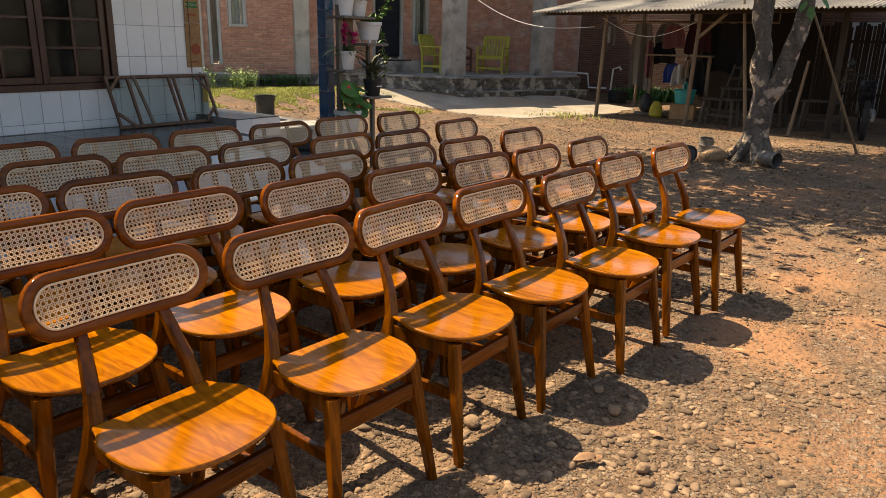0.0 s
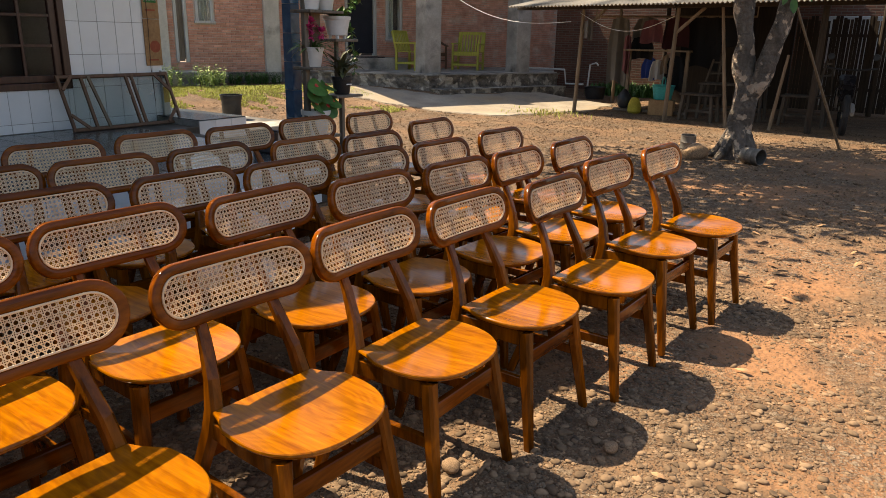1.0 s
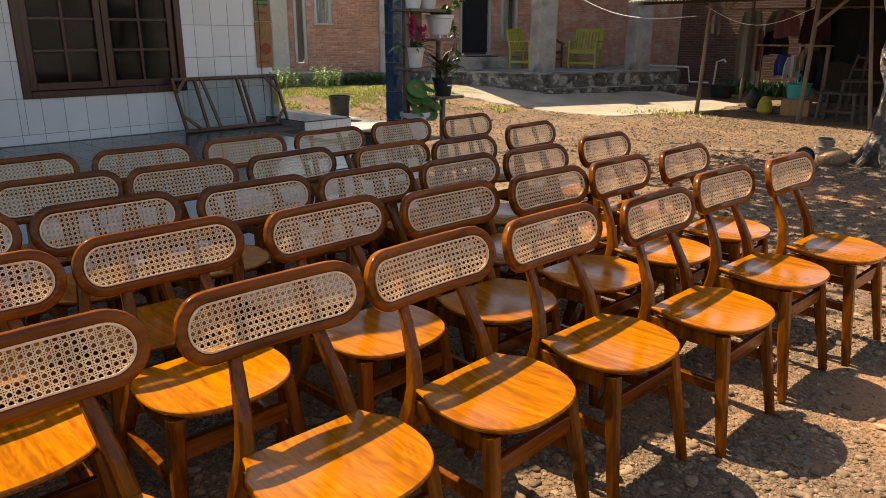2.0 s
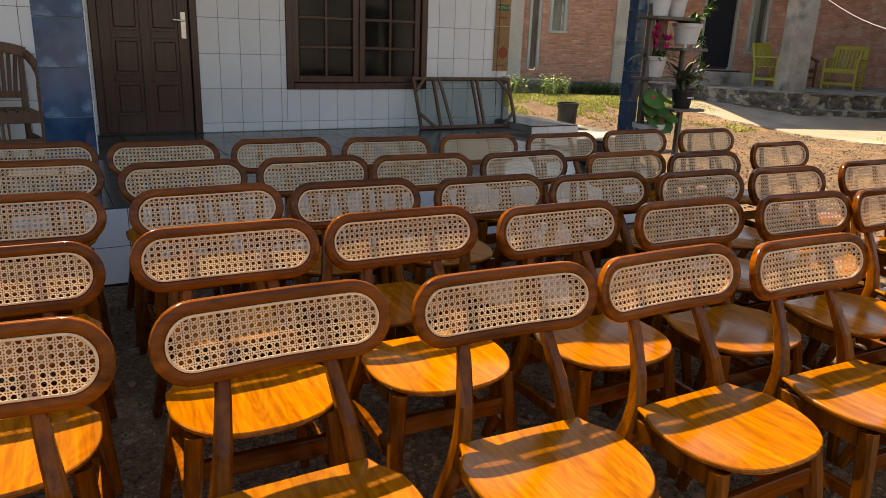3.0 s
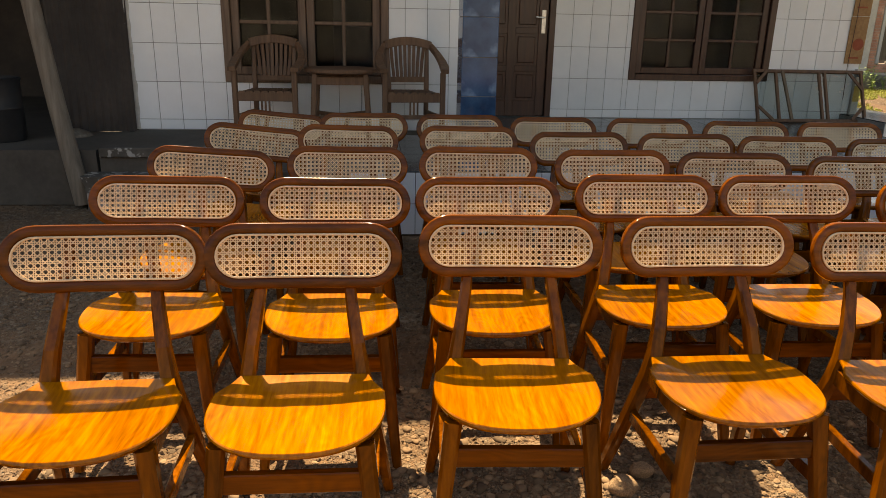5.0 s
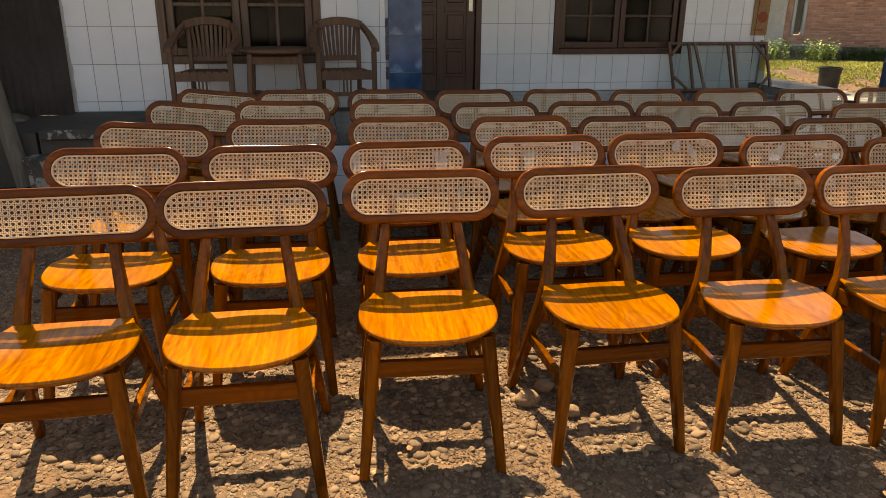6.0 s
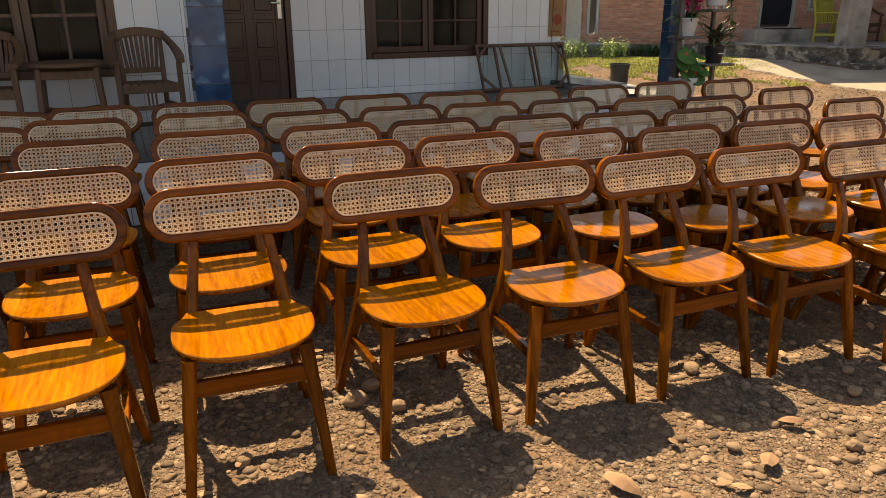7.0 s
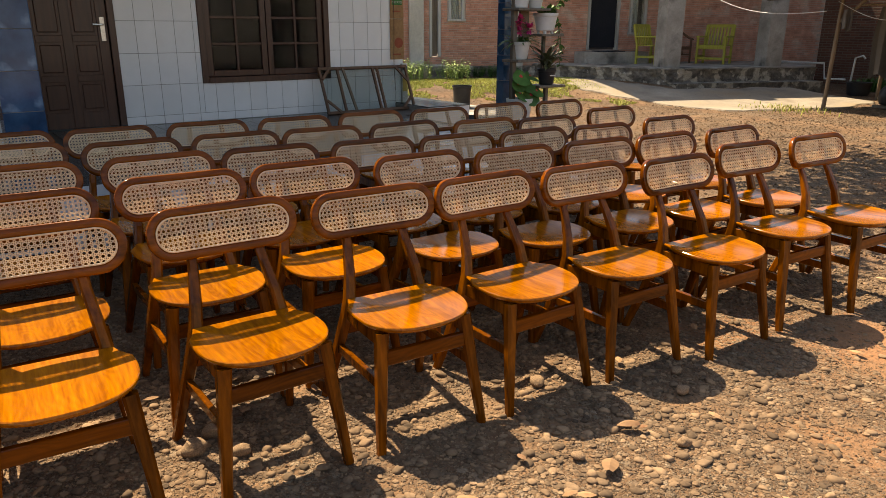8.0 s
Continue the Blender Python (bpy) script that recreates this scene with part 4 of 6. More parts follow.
def build_door():
    y0, y1, z0, z1 = DOOR_R
    door = thing("door_1", pose(WALL_X, 0, 0), "closed dark brown panelled wooden front door", "door", kind="structure")
    bm = bmesh.new()
    for a, b in ((y0, y0 + 0.06), (y1 - 0.06, y1)):
        add_box(bm, (-0.14, a, z0), (0.02, b, z1), 0.004)
    add_box(bm, (-0.14, y0 + 0.06, z1 - 0.06), (0.02, y1 - 0.06, z1), 0.004)
    part("door_frame", bm, M_DARKWOOD, door)
    a, b = y0 + 0.064, y1 - 0.064
    leaf = part("leaf", box((-0.07, a, z0 + 0.01), (-0.03, b, z1 - 0.065)), M_DARKWOOD, door)
    mid = (a + b) / 2
    heights = (z0 + 0.01, z0 + 0.16, z0 + 0.44, z0 + 0.50, z0 + 0.80, z0 + 0.86, z0 + 1.24, z0 + 1.30, z0 + 1.75, z1 - 0.12)
    for p, q in ((a, a + 0.09), (b - 0.09, b), (mid - 0.04, mid + 0.04)):
        part("stile", box((-0.035, p, z0 + 0.012), (-0.018, q, z1 - 0.067), 0.003), M_DARKWOOD, leaf)
    for i in range(0, 8, 2):
        for p, q in ((a + 0.09, mid - 0.04), (mid + 0.04, b - 0.09)):
            part("panel", box((-0.034, p + 0.025, heights[i + 1] + 0.025), (-0.022, q - 0.025, heights[i + 2] - 0.025), 0.008), M_DARKWOOD, leaf)
            part("rail", box((-0.035, p, heights[i]), (-0.019, q, heights[i + 1]), 0.003), M_DARKWOOD, leaf)
    hy = b - 0.045
    plate = part("door_handle", box((-0.018, hy - 0.022, 1.215), (-0.011, hy + 0.022, 1.435), 0.003), M_CHROME, leaf, "brushed steel handle plate")
    lever = add_tube(bmesh.new(), [(-0.012, hy, 1.365), (0.028, hy, 1.365), (0.034, hy - 0.012, 1.365), (0.034, hy - 0.09, 1.368)], 0.008, 8)
    part("lever", lever, M_CHROME, leaf)
    single("door_sill", box((WALL_X - 0.15, y0, FLOOR - 0.004), (WALL_X + 0.03, y1, FLOOR + 0.012), 0.003), M_FLOOR, "dark tiled door sill", "sill", "structure")


build_door()


# ---- porch furniture ----
def build_armchair(at):
    """Faces +x: a horseshoe of arms and top rail over a short slatted back."""
    chair = thing("teak_armchair", at, "old brown teak armchair with curved slatted back on the porch", "armchair", "teak set on the porch")
    for s in (-1, 1):
        part("front_leg", sweep([(0.25, s * 0.275, 0), (0.25, s * 0.275, 0.56)], [(0.048, 0.048)] * 2), M_TEAK, chair)
        part("back_leg", sweep([(-0.22, s * 0.19, 0), (-0.21, s * 0.19, 0.42), (-0.27, s * 0.20, 0.74)], [(0.044, 0.044), (0.046, 0.046), (0.036, 0.036)]), M_TEAK, chair)
        part("side_rail", sweep([(-0.20, s * 0.195, 0.36), (0.24, s * 0.265, 0.36)], [(0.024, 0.060)] * 2), M_TEAK, chair)
        part("side_stretcher", sweep([(-0.20, s * 0.195, 0.20), (0.24, s * 0.265, 0.20)], [(0.022, 0.035)] * 2), M_TEAK, chair)
        arm = [(0.30, s * 0.285, 0.575), (0.16, s * 0.305, 0.595), (0.00, s * 0.310, 0.635), (-0.13, s * 0.285, 0.69), (-0.22, s * 0.235, 0.752)]
        part("armrest", sweep(arm, [(0.075, 0.034), (0.085, 0.036), (0.080, 0.036), (0.062, 0.044), (0.045, 0.056)], (0, 1, 0), 0.35), M_TEAK, chair)
    part("seat_rail", sweep([(0.25, -0.255, 0.36), (0.25, 0.255, 0.36)], [(0.028, 0.070)] * 2, (1, 0, 0)), M_TEAK, chair)
    part("back_rail", sweep([(-0.20, -0.18, 0.36), (-0.20, 0.18, 0.36)], [(0.024, 0.055)] * 2, (1, 0, 0)), M_TEAK, chair)
    part("front_stretcher", sweep([(0.25, -0.255, 0.205), (0.25, 0.255, 0.205)], [(0.022, 0.036)] * 2, (1, 0, 0)), M_TEAK, chair)
    for y in (-0.035, 0.0, 0.035):
        part("front_spindle", sweep([(0.25, y, 0.222), (0.25, y, 0.326)], [(0.016, 0.016)] * 2), M_TEAK, chair)
    for k in range(7):
        y = -0.21 + 0.07 * k
        part("seat_slat", sweep([(-0.19, y * 0.86, 0.385), (0.03, y * 0.96, 0.378), (0.27, y, 0.398)], [(0.056, 0.016)] * 3), M_TEAK, chair)

    def crown(y):
        f = (y / 0.23) ** 2
        return (-0.285 + 0.065 * f, y, 0.795 - 0.035 * f)

    part("top_rail", sweep([crown(-0.23 + 0.46 * k / 12) for k in range(13)], [(0.036, 0.070)] * 13, (1, 0, 0), 0.3), M_TEAK, chair)
    part("lower_back_rail", sweep([(-0.225 - 0.015 * math.cos(k * 0.785 - 1.57), -0.185 + 0.37 * k / 4, 0.475) for k in range(5)], [(0.024, 0.045)] * 5, (1, 0, 0)), M_TEAK, chair)
    for k in range(8):
        u = -1 + 2 * k / 7
        x, y, z = crown(u * 0.165)
        part("back_slat", sweep([(-0.238, u * 0.135, 0.485), (-0.268, u * 0.152, 0.63), (x, y, z - 0.025)], [(0.013, 0.030)] * 3, (1, 0, 0)), M_TEAK, chair)
    return chair


SMALL = Matrix.Diagonal((0.88, 0.80, 0.93, 1))
chair_a = build_armchair(pose(-3.98, 0.26, FLOOR, 0, 0, -3) @ SMALL)
copy_thing(chair_a, pose(-3.98, 1.34, FLOOR, 0, 0, 4))


def build_table():
    t = thing("teak_side_table", pose(-4.02, 0.80, FLOOR), "old brown teak side table between armchairs", "table", "teak set on the porch")
    part("tabletop", lathe([(0.0, 0.50), (0.27, 0.50), (0.29, 0.51), (0.29, 0.525), (0.28, 0.535), (0.0, 0.535)], 28), M_TEAK, t)
    for s in (-1, 1):
        for q in (-1, 1):
            part("leg", sweep([(s * 0.20, q * 0.22, 0), (s * 0.17, q * 0.19, 0.50)], [(0.04, 0.04)] * 2), M_TEAK, t)
        part("rail", sweep([(s * 0.18, -0.2, 0.45), (s * 0.18, 0.2, 0.45)], [(0.02, 0.06)] * 2, (1, 0, 0)), M_TEAK, t)
        part("stretcher", sweep([(s * 0.18, -0.20, 0.17), (-s * 0.18, 0.20, 0.17 + 0.004 * s)], [(0.03, 0.03)] * 2), M_TEAK, t)


build_table()


def build_old_frame():
    """Glazed wooden frame that leans on the wall: local y along it, local z up its face."""
    lean = Matrix.Translation((-5.10, 4.86, FLOOR + 0.004)) @ Matrix.Rotation(radians(-24), 4, "Y")
    fr = thing("old_window_frame", lean, "old glazed brown wooden frame leaning against the wall", "window frame")
    w, h = 1.17, 0.545
    for a, b in (((0, 0, 0.016), (0, w, 0.016)), ((0, 0, h - 0.016), (0, w, h - 0.016))):
        part("rail", sweep([a, b], [(0.03, 0.032)] * 2, (1, 0, 0)), M_TEAK, fr)
    for y in (0.016, 0.24, 0.70, 0.76, w - 0.016):
        part("stile", sweep([(0, y, 0.03), (0, y, h - 0.03)], [(0.028, 0.028)] * 2, (1, 0, 0)), M_TEAK, fr)
    part("batten", sweep([(0.022, 0.36, 0.02), (0.022, 0.33, 0.28), (0.022, 0.30, h - 0.02)], [(0.02, 0.03)] * 3, (1, 0, 0)), M_BAMBOO, fr)
    for y0, z0, y1, z1 in ((0.02, 0.16, 0.16, 0.02), (0.02, 0.40, 0.13, 0.52), (w - 0.02, 0.17, w - 0.17, 0.02), (w - 0.03, 0.34, w - 0.16, 0.52)):
        part("corner_brace", sweep([(0.02, y0, z0), (0.02, y1, z1)], [(0.016, 0.03)] * 2, (1, 0, 0)), M_TEAK, fr)
    for a, b in ((0.03, 0.226), (0.254, 0.686), (0.774, w - 0.03)):
        part("pane", box((-0.004, a, 0.032), (0.0, b, h - 0.032)), M_GLASS, fr)
    bm = bmesh.new()
    r2 = random.Random(3)
    for k in range(16):
        y, z, q = r2.uniform(0.5, 1.1), r2.uniform(0.30, 0.5), r2.uniform(0.008, 0.022)
        add_box(bm, (0.0015, y, z), (0.0025, y + q * r2.uniform(0.6, 1.6), z + q))
    part("torn_label", bm, M_PLASTER, fr, "torn white paper remains")


build_old_frame()

M_CARD = mat("brown cardboard", (0.30, 0.17, 0.08), (0.42, 0.25, 0.12), (5, 5, 5), 0.85)
M_GREEN = mat("printed green", (0.03, 0.16, 0.04), (0.05, 0.22, 0.06), (5, 5, 5), 0.7)
M_RED = mat("printed red brown", (0.26, 0.06, 0.03), (0.38, 0.10, 0.05), (9, 9, 9), 0.7)
M_YELLOW = mat("printed yellow", (0.36, 0.25, 0.06), (0.50, 0.36, 0.10), (9, 9, 9), 0.7)


def text_mesh(words, size, material, name):
    c = bpy.data.curves.new(name, "FONT")
    c.body, c.size, c.extrude, c.align_x = words, size, 0.0008, "CENTER"
    tmp = bpy.data.objects.new(name, c)
    me = bpy.data.meshes.new_from_object(tmp)
    bpy.data.objects.remove(tmp)
    me.materials.clear()
    me.materials.append(material)
    return me


def build_cardboard():
    c = thing("cardboard_sheet", pose(WALL_X + 0.012, 5.955, 0), "flattened printed cardboard cartons tied to the wall corner", "cardboard")
    part("carton_panel", box((0, -0.095, 0.98), (0.008, 0.095, 1.44), 0.002), M_CARD, c)
    part("carton_panel", box((0.004, -0.092, 1.445), (0.012, 0.094, 1.95), 0.002), M_CARD, c)
    ring = lathe([(0.0, 0.0), (0.055, 0.0), (0.06, 0.002), (0.0, 0.004)], 20)
    bmesh.ops.transform(ring, matrix=pose(0.009, 0.02, 1.17, 0, 90, 0), verts=ring.verts[:])
    part("round_print", ring, M_RED, c)
    part("green_print", box((0.012, -0.07, 1.60), (0.0135, 0.07, 1.66)), M_GREEN, c)
    t = part("print_word", text_mesh("POTATO", 0.036, M_PLASTER, "print_word"), None, c)
    t.matrix_local = Matrix.Translation((0.0145, 0, 1.617)) @ Matrix(((0, 0, 1, 0), (1, 0, 0, 0), (0, 1, 0, 0), (0, 0, 0, 1)))
    for z in (1.03, 1.52, 1.72):
        part("print_bar", box((0.0085 if z < 1.44 else 0.0125, -0.06, z), (0.0098 if z < 1.44 else 0.0138, 0.05, z + 0.016)), M_RED, c)
    part("string", tube([(0.018, -0.05, 1.95), (0.02, -0.048, 1.4), (0.022, -0.06, 0.95), (0.03, -0.05, 0.62)], 0.003, 6), M_DARKWOOD, c)
    y = thing("yellow_carton", pose(WALL_X + 0.01, 6.0, 0), "tall white and golden printed carton by the corner", "carton")
    part("box_body", box((0, 0, FLOOR + 0.055), (0.04, 0.075, 0.93), 0.003), M_PLASTER, y)
    part("golden_print", box((0.0402, 0.004, 0.60), (0.0412, 0.071, 0.76)), M_YELLOW, y)
    part("blue_print", box((0.0402, 0.004, 0.85), (0.0412, 0.071, 0.90)), M_BLUE, y)


build_cardboard()

# ---- plant stand by the column ----
M_POT = mat("white plastic pot", (0.55, 0.54, 0.52), (0.72, 0.71, 0.69), (6, 6, 6), 0.4, bump=0.05, fine=0.08)
M_BLACKPOT = mat("black plastic pot", (0.012, 0.012, 0.014), (0.03, 0.03, 0.032), (6, 6, 6), 0.45)
M_LEAF = mat("green leaf", (0.03, 0.09, 0.015), (0.08, 0.18, 0.035), (14, 14, 14), 0.5, bump=0.1, island=0.3, fine=0.15)
M_DARKLEAF = mat("purple green leaf", (0.055, 0.045, 0.028), (0.13, 0.14, 0.055), (14, 14, 14), 0.5, island=0.3)
M_PINK = mat("magenta flower", (0.45, 0.015, 0.10), (0.68, 0.05, 0.22), (30, 30, 30), 0.6, island=0.3)
M_REDLEAF = mat("red leaf heart", (0.5, 0.03, 0.03), (0.65, 0.08, 0.06), (30, 30, 30), 0.5)
M_EARTH = mat("potting soil", (0.03, 0.02, 0.014), (0.06, 0.04, 0.03), (30, 30, 30), 1.0)
PX = -2.75


def add_blade(bm, root, way, length, width, droop, steps=4, fold=0.15):
    """A pointed leaf that leaves root along way and droops."""
    way = Vector(way).normalized()
    side = way.cross(Vector((0, 0, 1)))
    side = side.normalized() if side.length > 1e-3 else Vector((1, 0, 0))
    prev, p, d = None, Vector(root), way.copy()
    for i in range(steps + 1):
        f = i / steps
        w = width * math.sin(math.pi * min(1, 0.12 + 0.88 * f)) ** 0.8 / 2 if i < steps else 0.0005
        row = [bm.verts.new(p + side * w), bm.verts.new(p - Vector((0, 0, w * fold))), bm.verts.new(p - side * w)]
        if prev:
            for k in range(2):
                bm.faces.new((prev[k], prev[k + 1], row[k + 1], row[k]))
        prev = row
        d = (d + Vector((0, 0, -droop / steps))).normalized()
        p = p + d * length / steps


def pot_bm(r, h):
    return lathe([(r * 0.68, 0), (r * 0.72, 0.004), (r * 0.93, h * 0.80), (r, h * 0.82), (r * 1.02, h * 0.99), (r * 0.94, h), (r * 0.90, h * 0.86), (0.0, h * 0.86)], 22)


def potted(x, y, z, r, h, material, label, feet=False):
    p = thing("potted_plant", pose(x, y, z), label, "plant", "pots on the plant stand")
    part("pot", pot_bm(r, h), material, p, smooth=True)
    part("soil", lathe([(0.0, h * 0.86 + 0.003), (r * 0.885, h * 0.86 + 0.003), (r * 0.885, h * 0.86 + 0.008), (0, h * 0.86 + 0.011)], 16), M_EARTH, p)
    return p


def build_stand():
    st = thing("plant_stand", pose(PX, 0, 0), "rough wooden plant stand with stepped shelves beside the blue column", "plant stand")
    part("upright", box((-0.02, 5.485, 0), (0.02, 5.53, 2.3), 0.003), M_WEATHER, st)
    part("upright", box((-0.05, 5.60, 1.05), (-0.02, 5.70, 1.50), 0.003), M_BAMBOO, st)
    part("upright", box((-0.02, 5.895, 0), (0.018, 5.93, 0.823), 0.003), M_WEATHER, st)
    part("upright", box((-0.03, 5.86, 0.845), (0.0, 5.89, 1.27), 0.003), M_WEATHER, st)
    for a, b, z in ((5.46, 5.84, 1.505), (5.74, 6.01, 1.292), (5.47, 5.71, 1.075), (5.74, 6.06, 0.845), (5.42, 5.78, 0.535)):
        part("shelf", box((-0.11, a, z - 0.022), (0.11, b, z), 0.004), M_WEATHER, st)


build_stand()
rp = random.Random(11)
# magenta bromeliad
p = potted(PX, 5.585, 1.076, 0.088, 0.150, M_POT, "white pot with magenta-flowered bromeliad")
bm = bmesh.new()
for k in range(54):
    a, e = rp.uniform(0, 6.28), rp.uniform(0.4, 1.6)
    add_blade(bm, (0.02 * math.cos(a), 0.02 * math.sin(a), 0.13), (math.cos(a), math.sin(a), e), rp.uniform(0.16, 0.27), 0.019, rp.uniform(0.9, 1.7))
part("leaves", bm, M_LEAF, p)
bm = bmesh.new()
for cx, cy, cz in ((0.01, -0.045, 0.29), (0.0, -0.01, 0.33), (0.02, 0.085, 0.26), (0.0, -0.03, 0.24)):
    for k in range(60):
        v = Vector((rp.gauss(0, 1), rp.gauss(0, 1), rp.gauss(0, 1))).normalized()
        add_blade(bm, Vector((cx, cy, cz)) + v * rp.uniform(0.01, 0.035), v + Vector((0, 0, 0.3)), rp.uniform(0.025, 0.045), 0.022, 0.3, 2)
part("flowers", bm, M_PINK, p, "magenta flower heads")
# white footed urn with trailing creeper
p = potted(PX, 5.875, 1.318, 0.112, 0.15, M_POT, "white footed urn with a trailing green creeper")
for k in range(4):
    a = 0.785 + k * 1.571
    part("foot", sweep([(0.06 * math.cos(a), 0.06 * math.sin(a), -0.026), (0.055 * math.cos(a), 0.055 * math.sin(a), 0.012)], [(0.02, 0.02)] * 2), M_POT, p)
bm = bmesh.new()
for k in range(46):
    a = rp.uniform(0, 6.28)
    add_blade(bm, (0.04 * math.cos(a), 0.04 * math.sin(a), 0.14), (math.cos(a), math.sin(a), rp.uniform(0.8, 2.5)), rp.uniform(0.06, 0.12), 0.05, 0.8)
part("leaves", bm, M_LEAF, p)
bm = bmesh.new()
vine = bmesh.new()
for q, (y1, z1) in enumerate(((0.17, -0.30), (0.22, 0.28), (0.13, -0.12), (0.24, 0.36))):
    pts = [Vector((0.02, 0.05, 0.14)).lerp(Vector((0.03, y1, z1)), f) + Vector((0, 0.05 * math.sin(f * 3.1), 0.06 * math.sin(f * 3.1))) for f in (i / 10 for i in range(11))]
    add_tube(vine, pts, 0.003, 5)
    for v in pts[1:]:
        for n_ in range(2):
            add_blade(bm, v, (rp.uniform(-1, 1), rp.uniform(-1, 1), rp.uniform(-0.6, 0.4)), rp.uniform(0.04, 0.07), 0.036, 0.6, 3)
part("vine", vine, M_LEAF, p)
part("vine_leaves", bm, M_LEAF, p)
# two white pots on the top shelf
for y, r, h in ((5.565, 0.095, 0.165), (5.745, 0.075, 0.13)):
    p = potted(PX, y, 1.506, r, h, M_POT, "weathered white pot with a small green plant")
    bm = bmesh.new()
    for k in range(26):
        a = rp.uniform(0, 6.28)
        add_blade(bm, (0.03 * math.cos(a), 0.03 * math.sin(a), h * 0.9), (math.cos(a), math.sin(a), 1.2), rp.uniform(0.06, 0.13), 0.045, 1.3)
    part("leaves", bm, M_LEAF, p)
# black pot with dark cordyline
p = potted(PX + 0.01, 5.905, 0.846, 0.088, 0.145, M_BLACKPOT, "black plastic pot with a purple-green cordyline")
bm = bmesh.new()
for k in range(48):
    a = rp.uniform(0, 6.28)
    add_blade(bm, (0, 0, 0.11 + rp.uniform(0, 0.12)), (math.cos(a), math.sin(a), rp.uniform(0.3, 2.4)), rp.uniform(0.18, 0.29), 0.040, rp.uniform(0.5, 1.3))
part("leaves", bm, M_DARKLEAF, p)
part("pot_mark", box((0.078, -0.03, 0.078), (0.084, 0.035, 0.088)), M_POT, p)
# caladium in a white pot
p = potted(PX, 5.60, 0.536, 0.120, 0.20, M_POT, "white pot with large red-hearted caladium leaves")
bm = bmesh.new()
hearts = bmesh.new()
stems = bmesh.new()
for y, z, w, tilt in ((-0.06, 0.40, 0.17, 45), (0.07, 0.24, 0.17, 65), (0.02, 0.33, 0.15, 50), (-0.07, 0.26, 0.15, 55), (0.13, 0.27, 0.13, 45), (-0.09, 0.34, 0.13, 60), (0.05, 0.40, 0.14, 35)):
    m = pose(0.07, y, z, 0, tilt, rp.uniform(-25, 25))
    for tgt, k, lift in ((bm, 1.0, 0), (hearts, 0.20, 0.004)):
        c0 = tgt.verts.new(m @ Vector((0, 0, lift)))
        ring = []
        for i in range(16):
            a = 2 * math.pi * i / 16
            r = w * 0.5 * k * (1 + 0.35 * math.cos(a) + 0.12 * math.cos(2 * a))
            ring.append(tgt.verts.new(m @ Vector((r * math.cos(a), r * math.sin(a), lift + 0.012 * k * math.cos(2 * a)))))
        for i in range(16):
            tgt.faces.new((c0, ring[i], ring[(i + 1) % 16]))
    add_tube(stems, [(0, 0, 0.16), (0.03, y * 0.6, z * 0.7), (0.068, y, z - 0.003)], 0.004, 5)
part("leaves", bm, M_LEAF, p, smooth=True)
part("leaf_hearts", hearts, M_REDLEAF, p, "red leaf centres", True)["kind"] = "stuff"
part("stems", stems, M_LEAF, p)
bm = lathe([(0.13, 0), (0.15, 0.02), (0.165, 0.27), (0.175, 0.28), (0.17, 0.30), (0.155, 0.29), (0.15, 0.10), (0.0, 0.10)], 24)
single("black_tub", bm, M_BLACKPOT, "black plastic tub on the porch edge", "tub", smooth=True, at=pose(-2.98, 5.25, FLOOR + 0.003) @ Matrix.Diagonal((0.65, 0.65, 0.55, 1)))
bm = lathe([(0.11, 0), (0.115, 0.01), (0.118, 0.22), (0.128, 0.24), (0.128, 0.27), (0.136, 0.275), (0.136, 0.295), (0.124, 0.295), (0.11, 0.05), (0.0, 0.05)], 24)
single("bucket", bm, M_BLACKPOT, "dark ribbed plastic bucket on a cement slab", "bucket", smooth=True, at=pose(-5.76, 7.22, 0.302))


# ---- the lean-to beside the house ----
def corrugated(length, height, pitch, depth, steps=8):
    """Upright corrugated sheet in the local yz plane."""
    bm = bmesh.new()
    n = int(length / pitch * steps)
    rows = [[bm.verts.new((depth * math.sin(2 * math.pi * i / steps) + o, length * i / n, z)) for z in (0, height) for o in (0, 0.002)] for i in range(n + 1)]
    for p, q in zip(rows, rows[1:]):
        for a, b in ((0, 2), (2, 3), (3, 1), (1, 0)):
            bm.faces.new((p[a], q[a], q[b], p[b]))
    for r in (rows[0], rows[-1]):
        bm.faces.new((r[0], r[2], r[3], r[1]))
    bmesh.ops.recalc_face_normals(bm, faces=bm.faces[:])
    return bm


single("metal_sheet", corrugated(0.62, 2.3, 0.06, 0.009), M_DARKTIN, "dark rusty corrugated sheet leaning at the wall's end", "metal sheet", smooth=True, at=pose(-4.36, -1.50, FLOOR - 0.018, 0, -2, 0))
single("lean_to_pole", tube([(-3.40, -1.00, 0.02), (-3.42, -1.10, 0.7), (-3.44, -1.20, 1.5), (-3.46, -1.30, 2.9)], [0.062, 0.058, 0.055, 0.05], 12), M_WEATHER, "leaning weathered timber pole of the lean-to", "pole", "structure", smooth=True)
# Back, end and roof are added: dark sheets that make the shade in here.
single("lean_to_wall", box((-7.2, -6.0, 0), (-7.1, 0.6, 3.42)), M_DARKTIN, "added dark backing for the shade in the lean-to", "wall", "structure")
single("lean_to_end", box((-7.1, -6.1, 0), (-3.2, -6.0, 3.3)), M_DARKTIN, "added dark end that keeps light out of the lean-to", "wall", "structure")
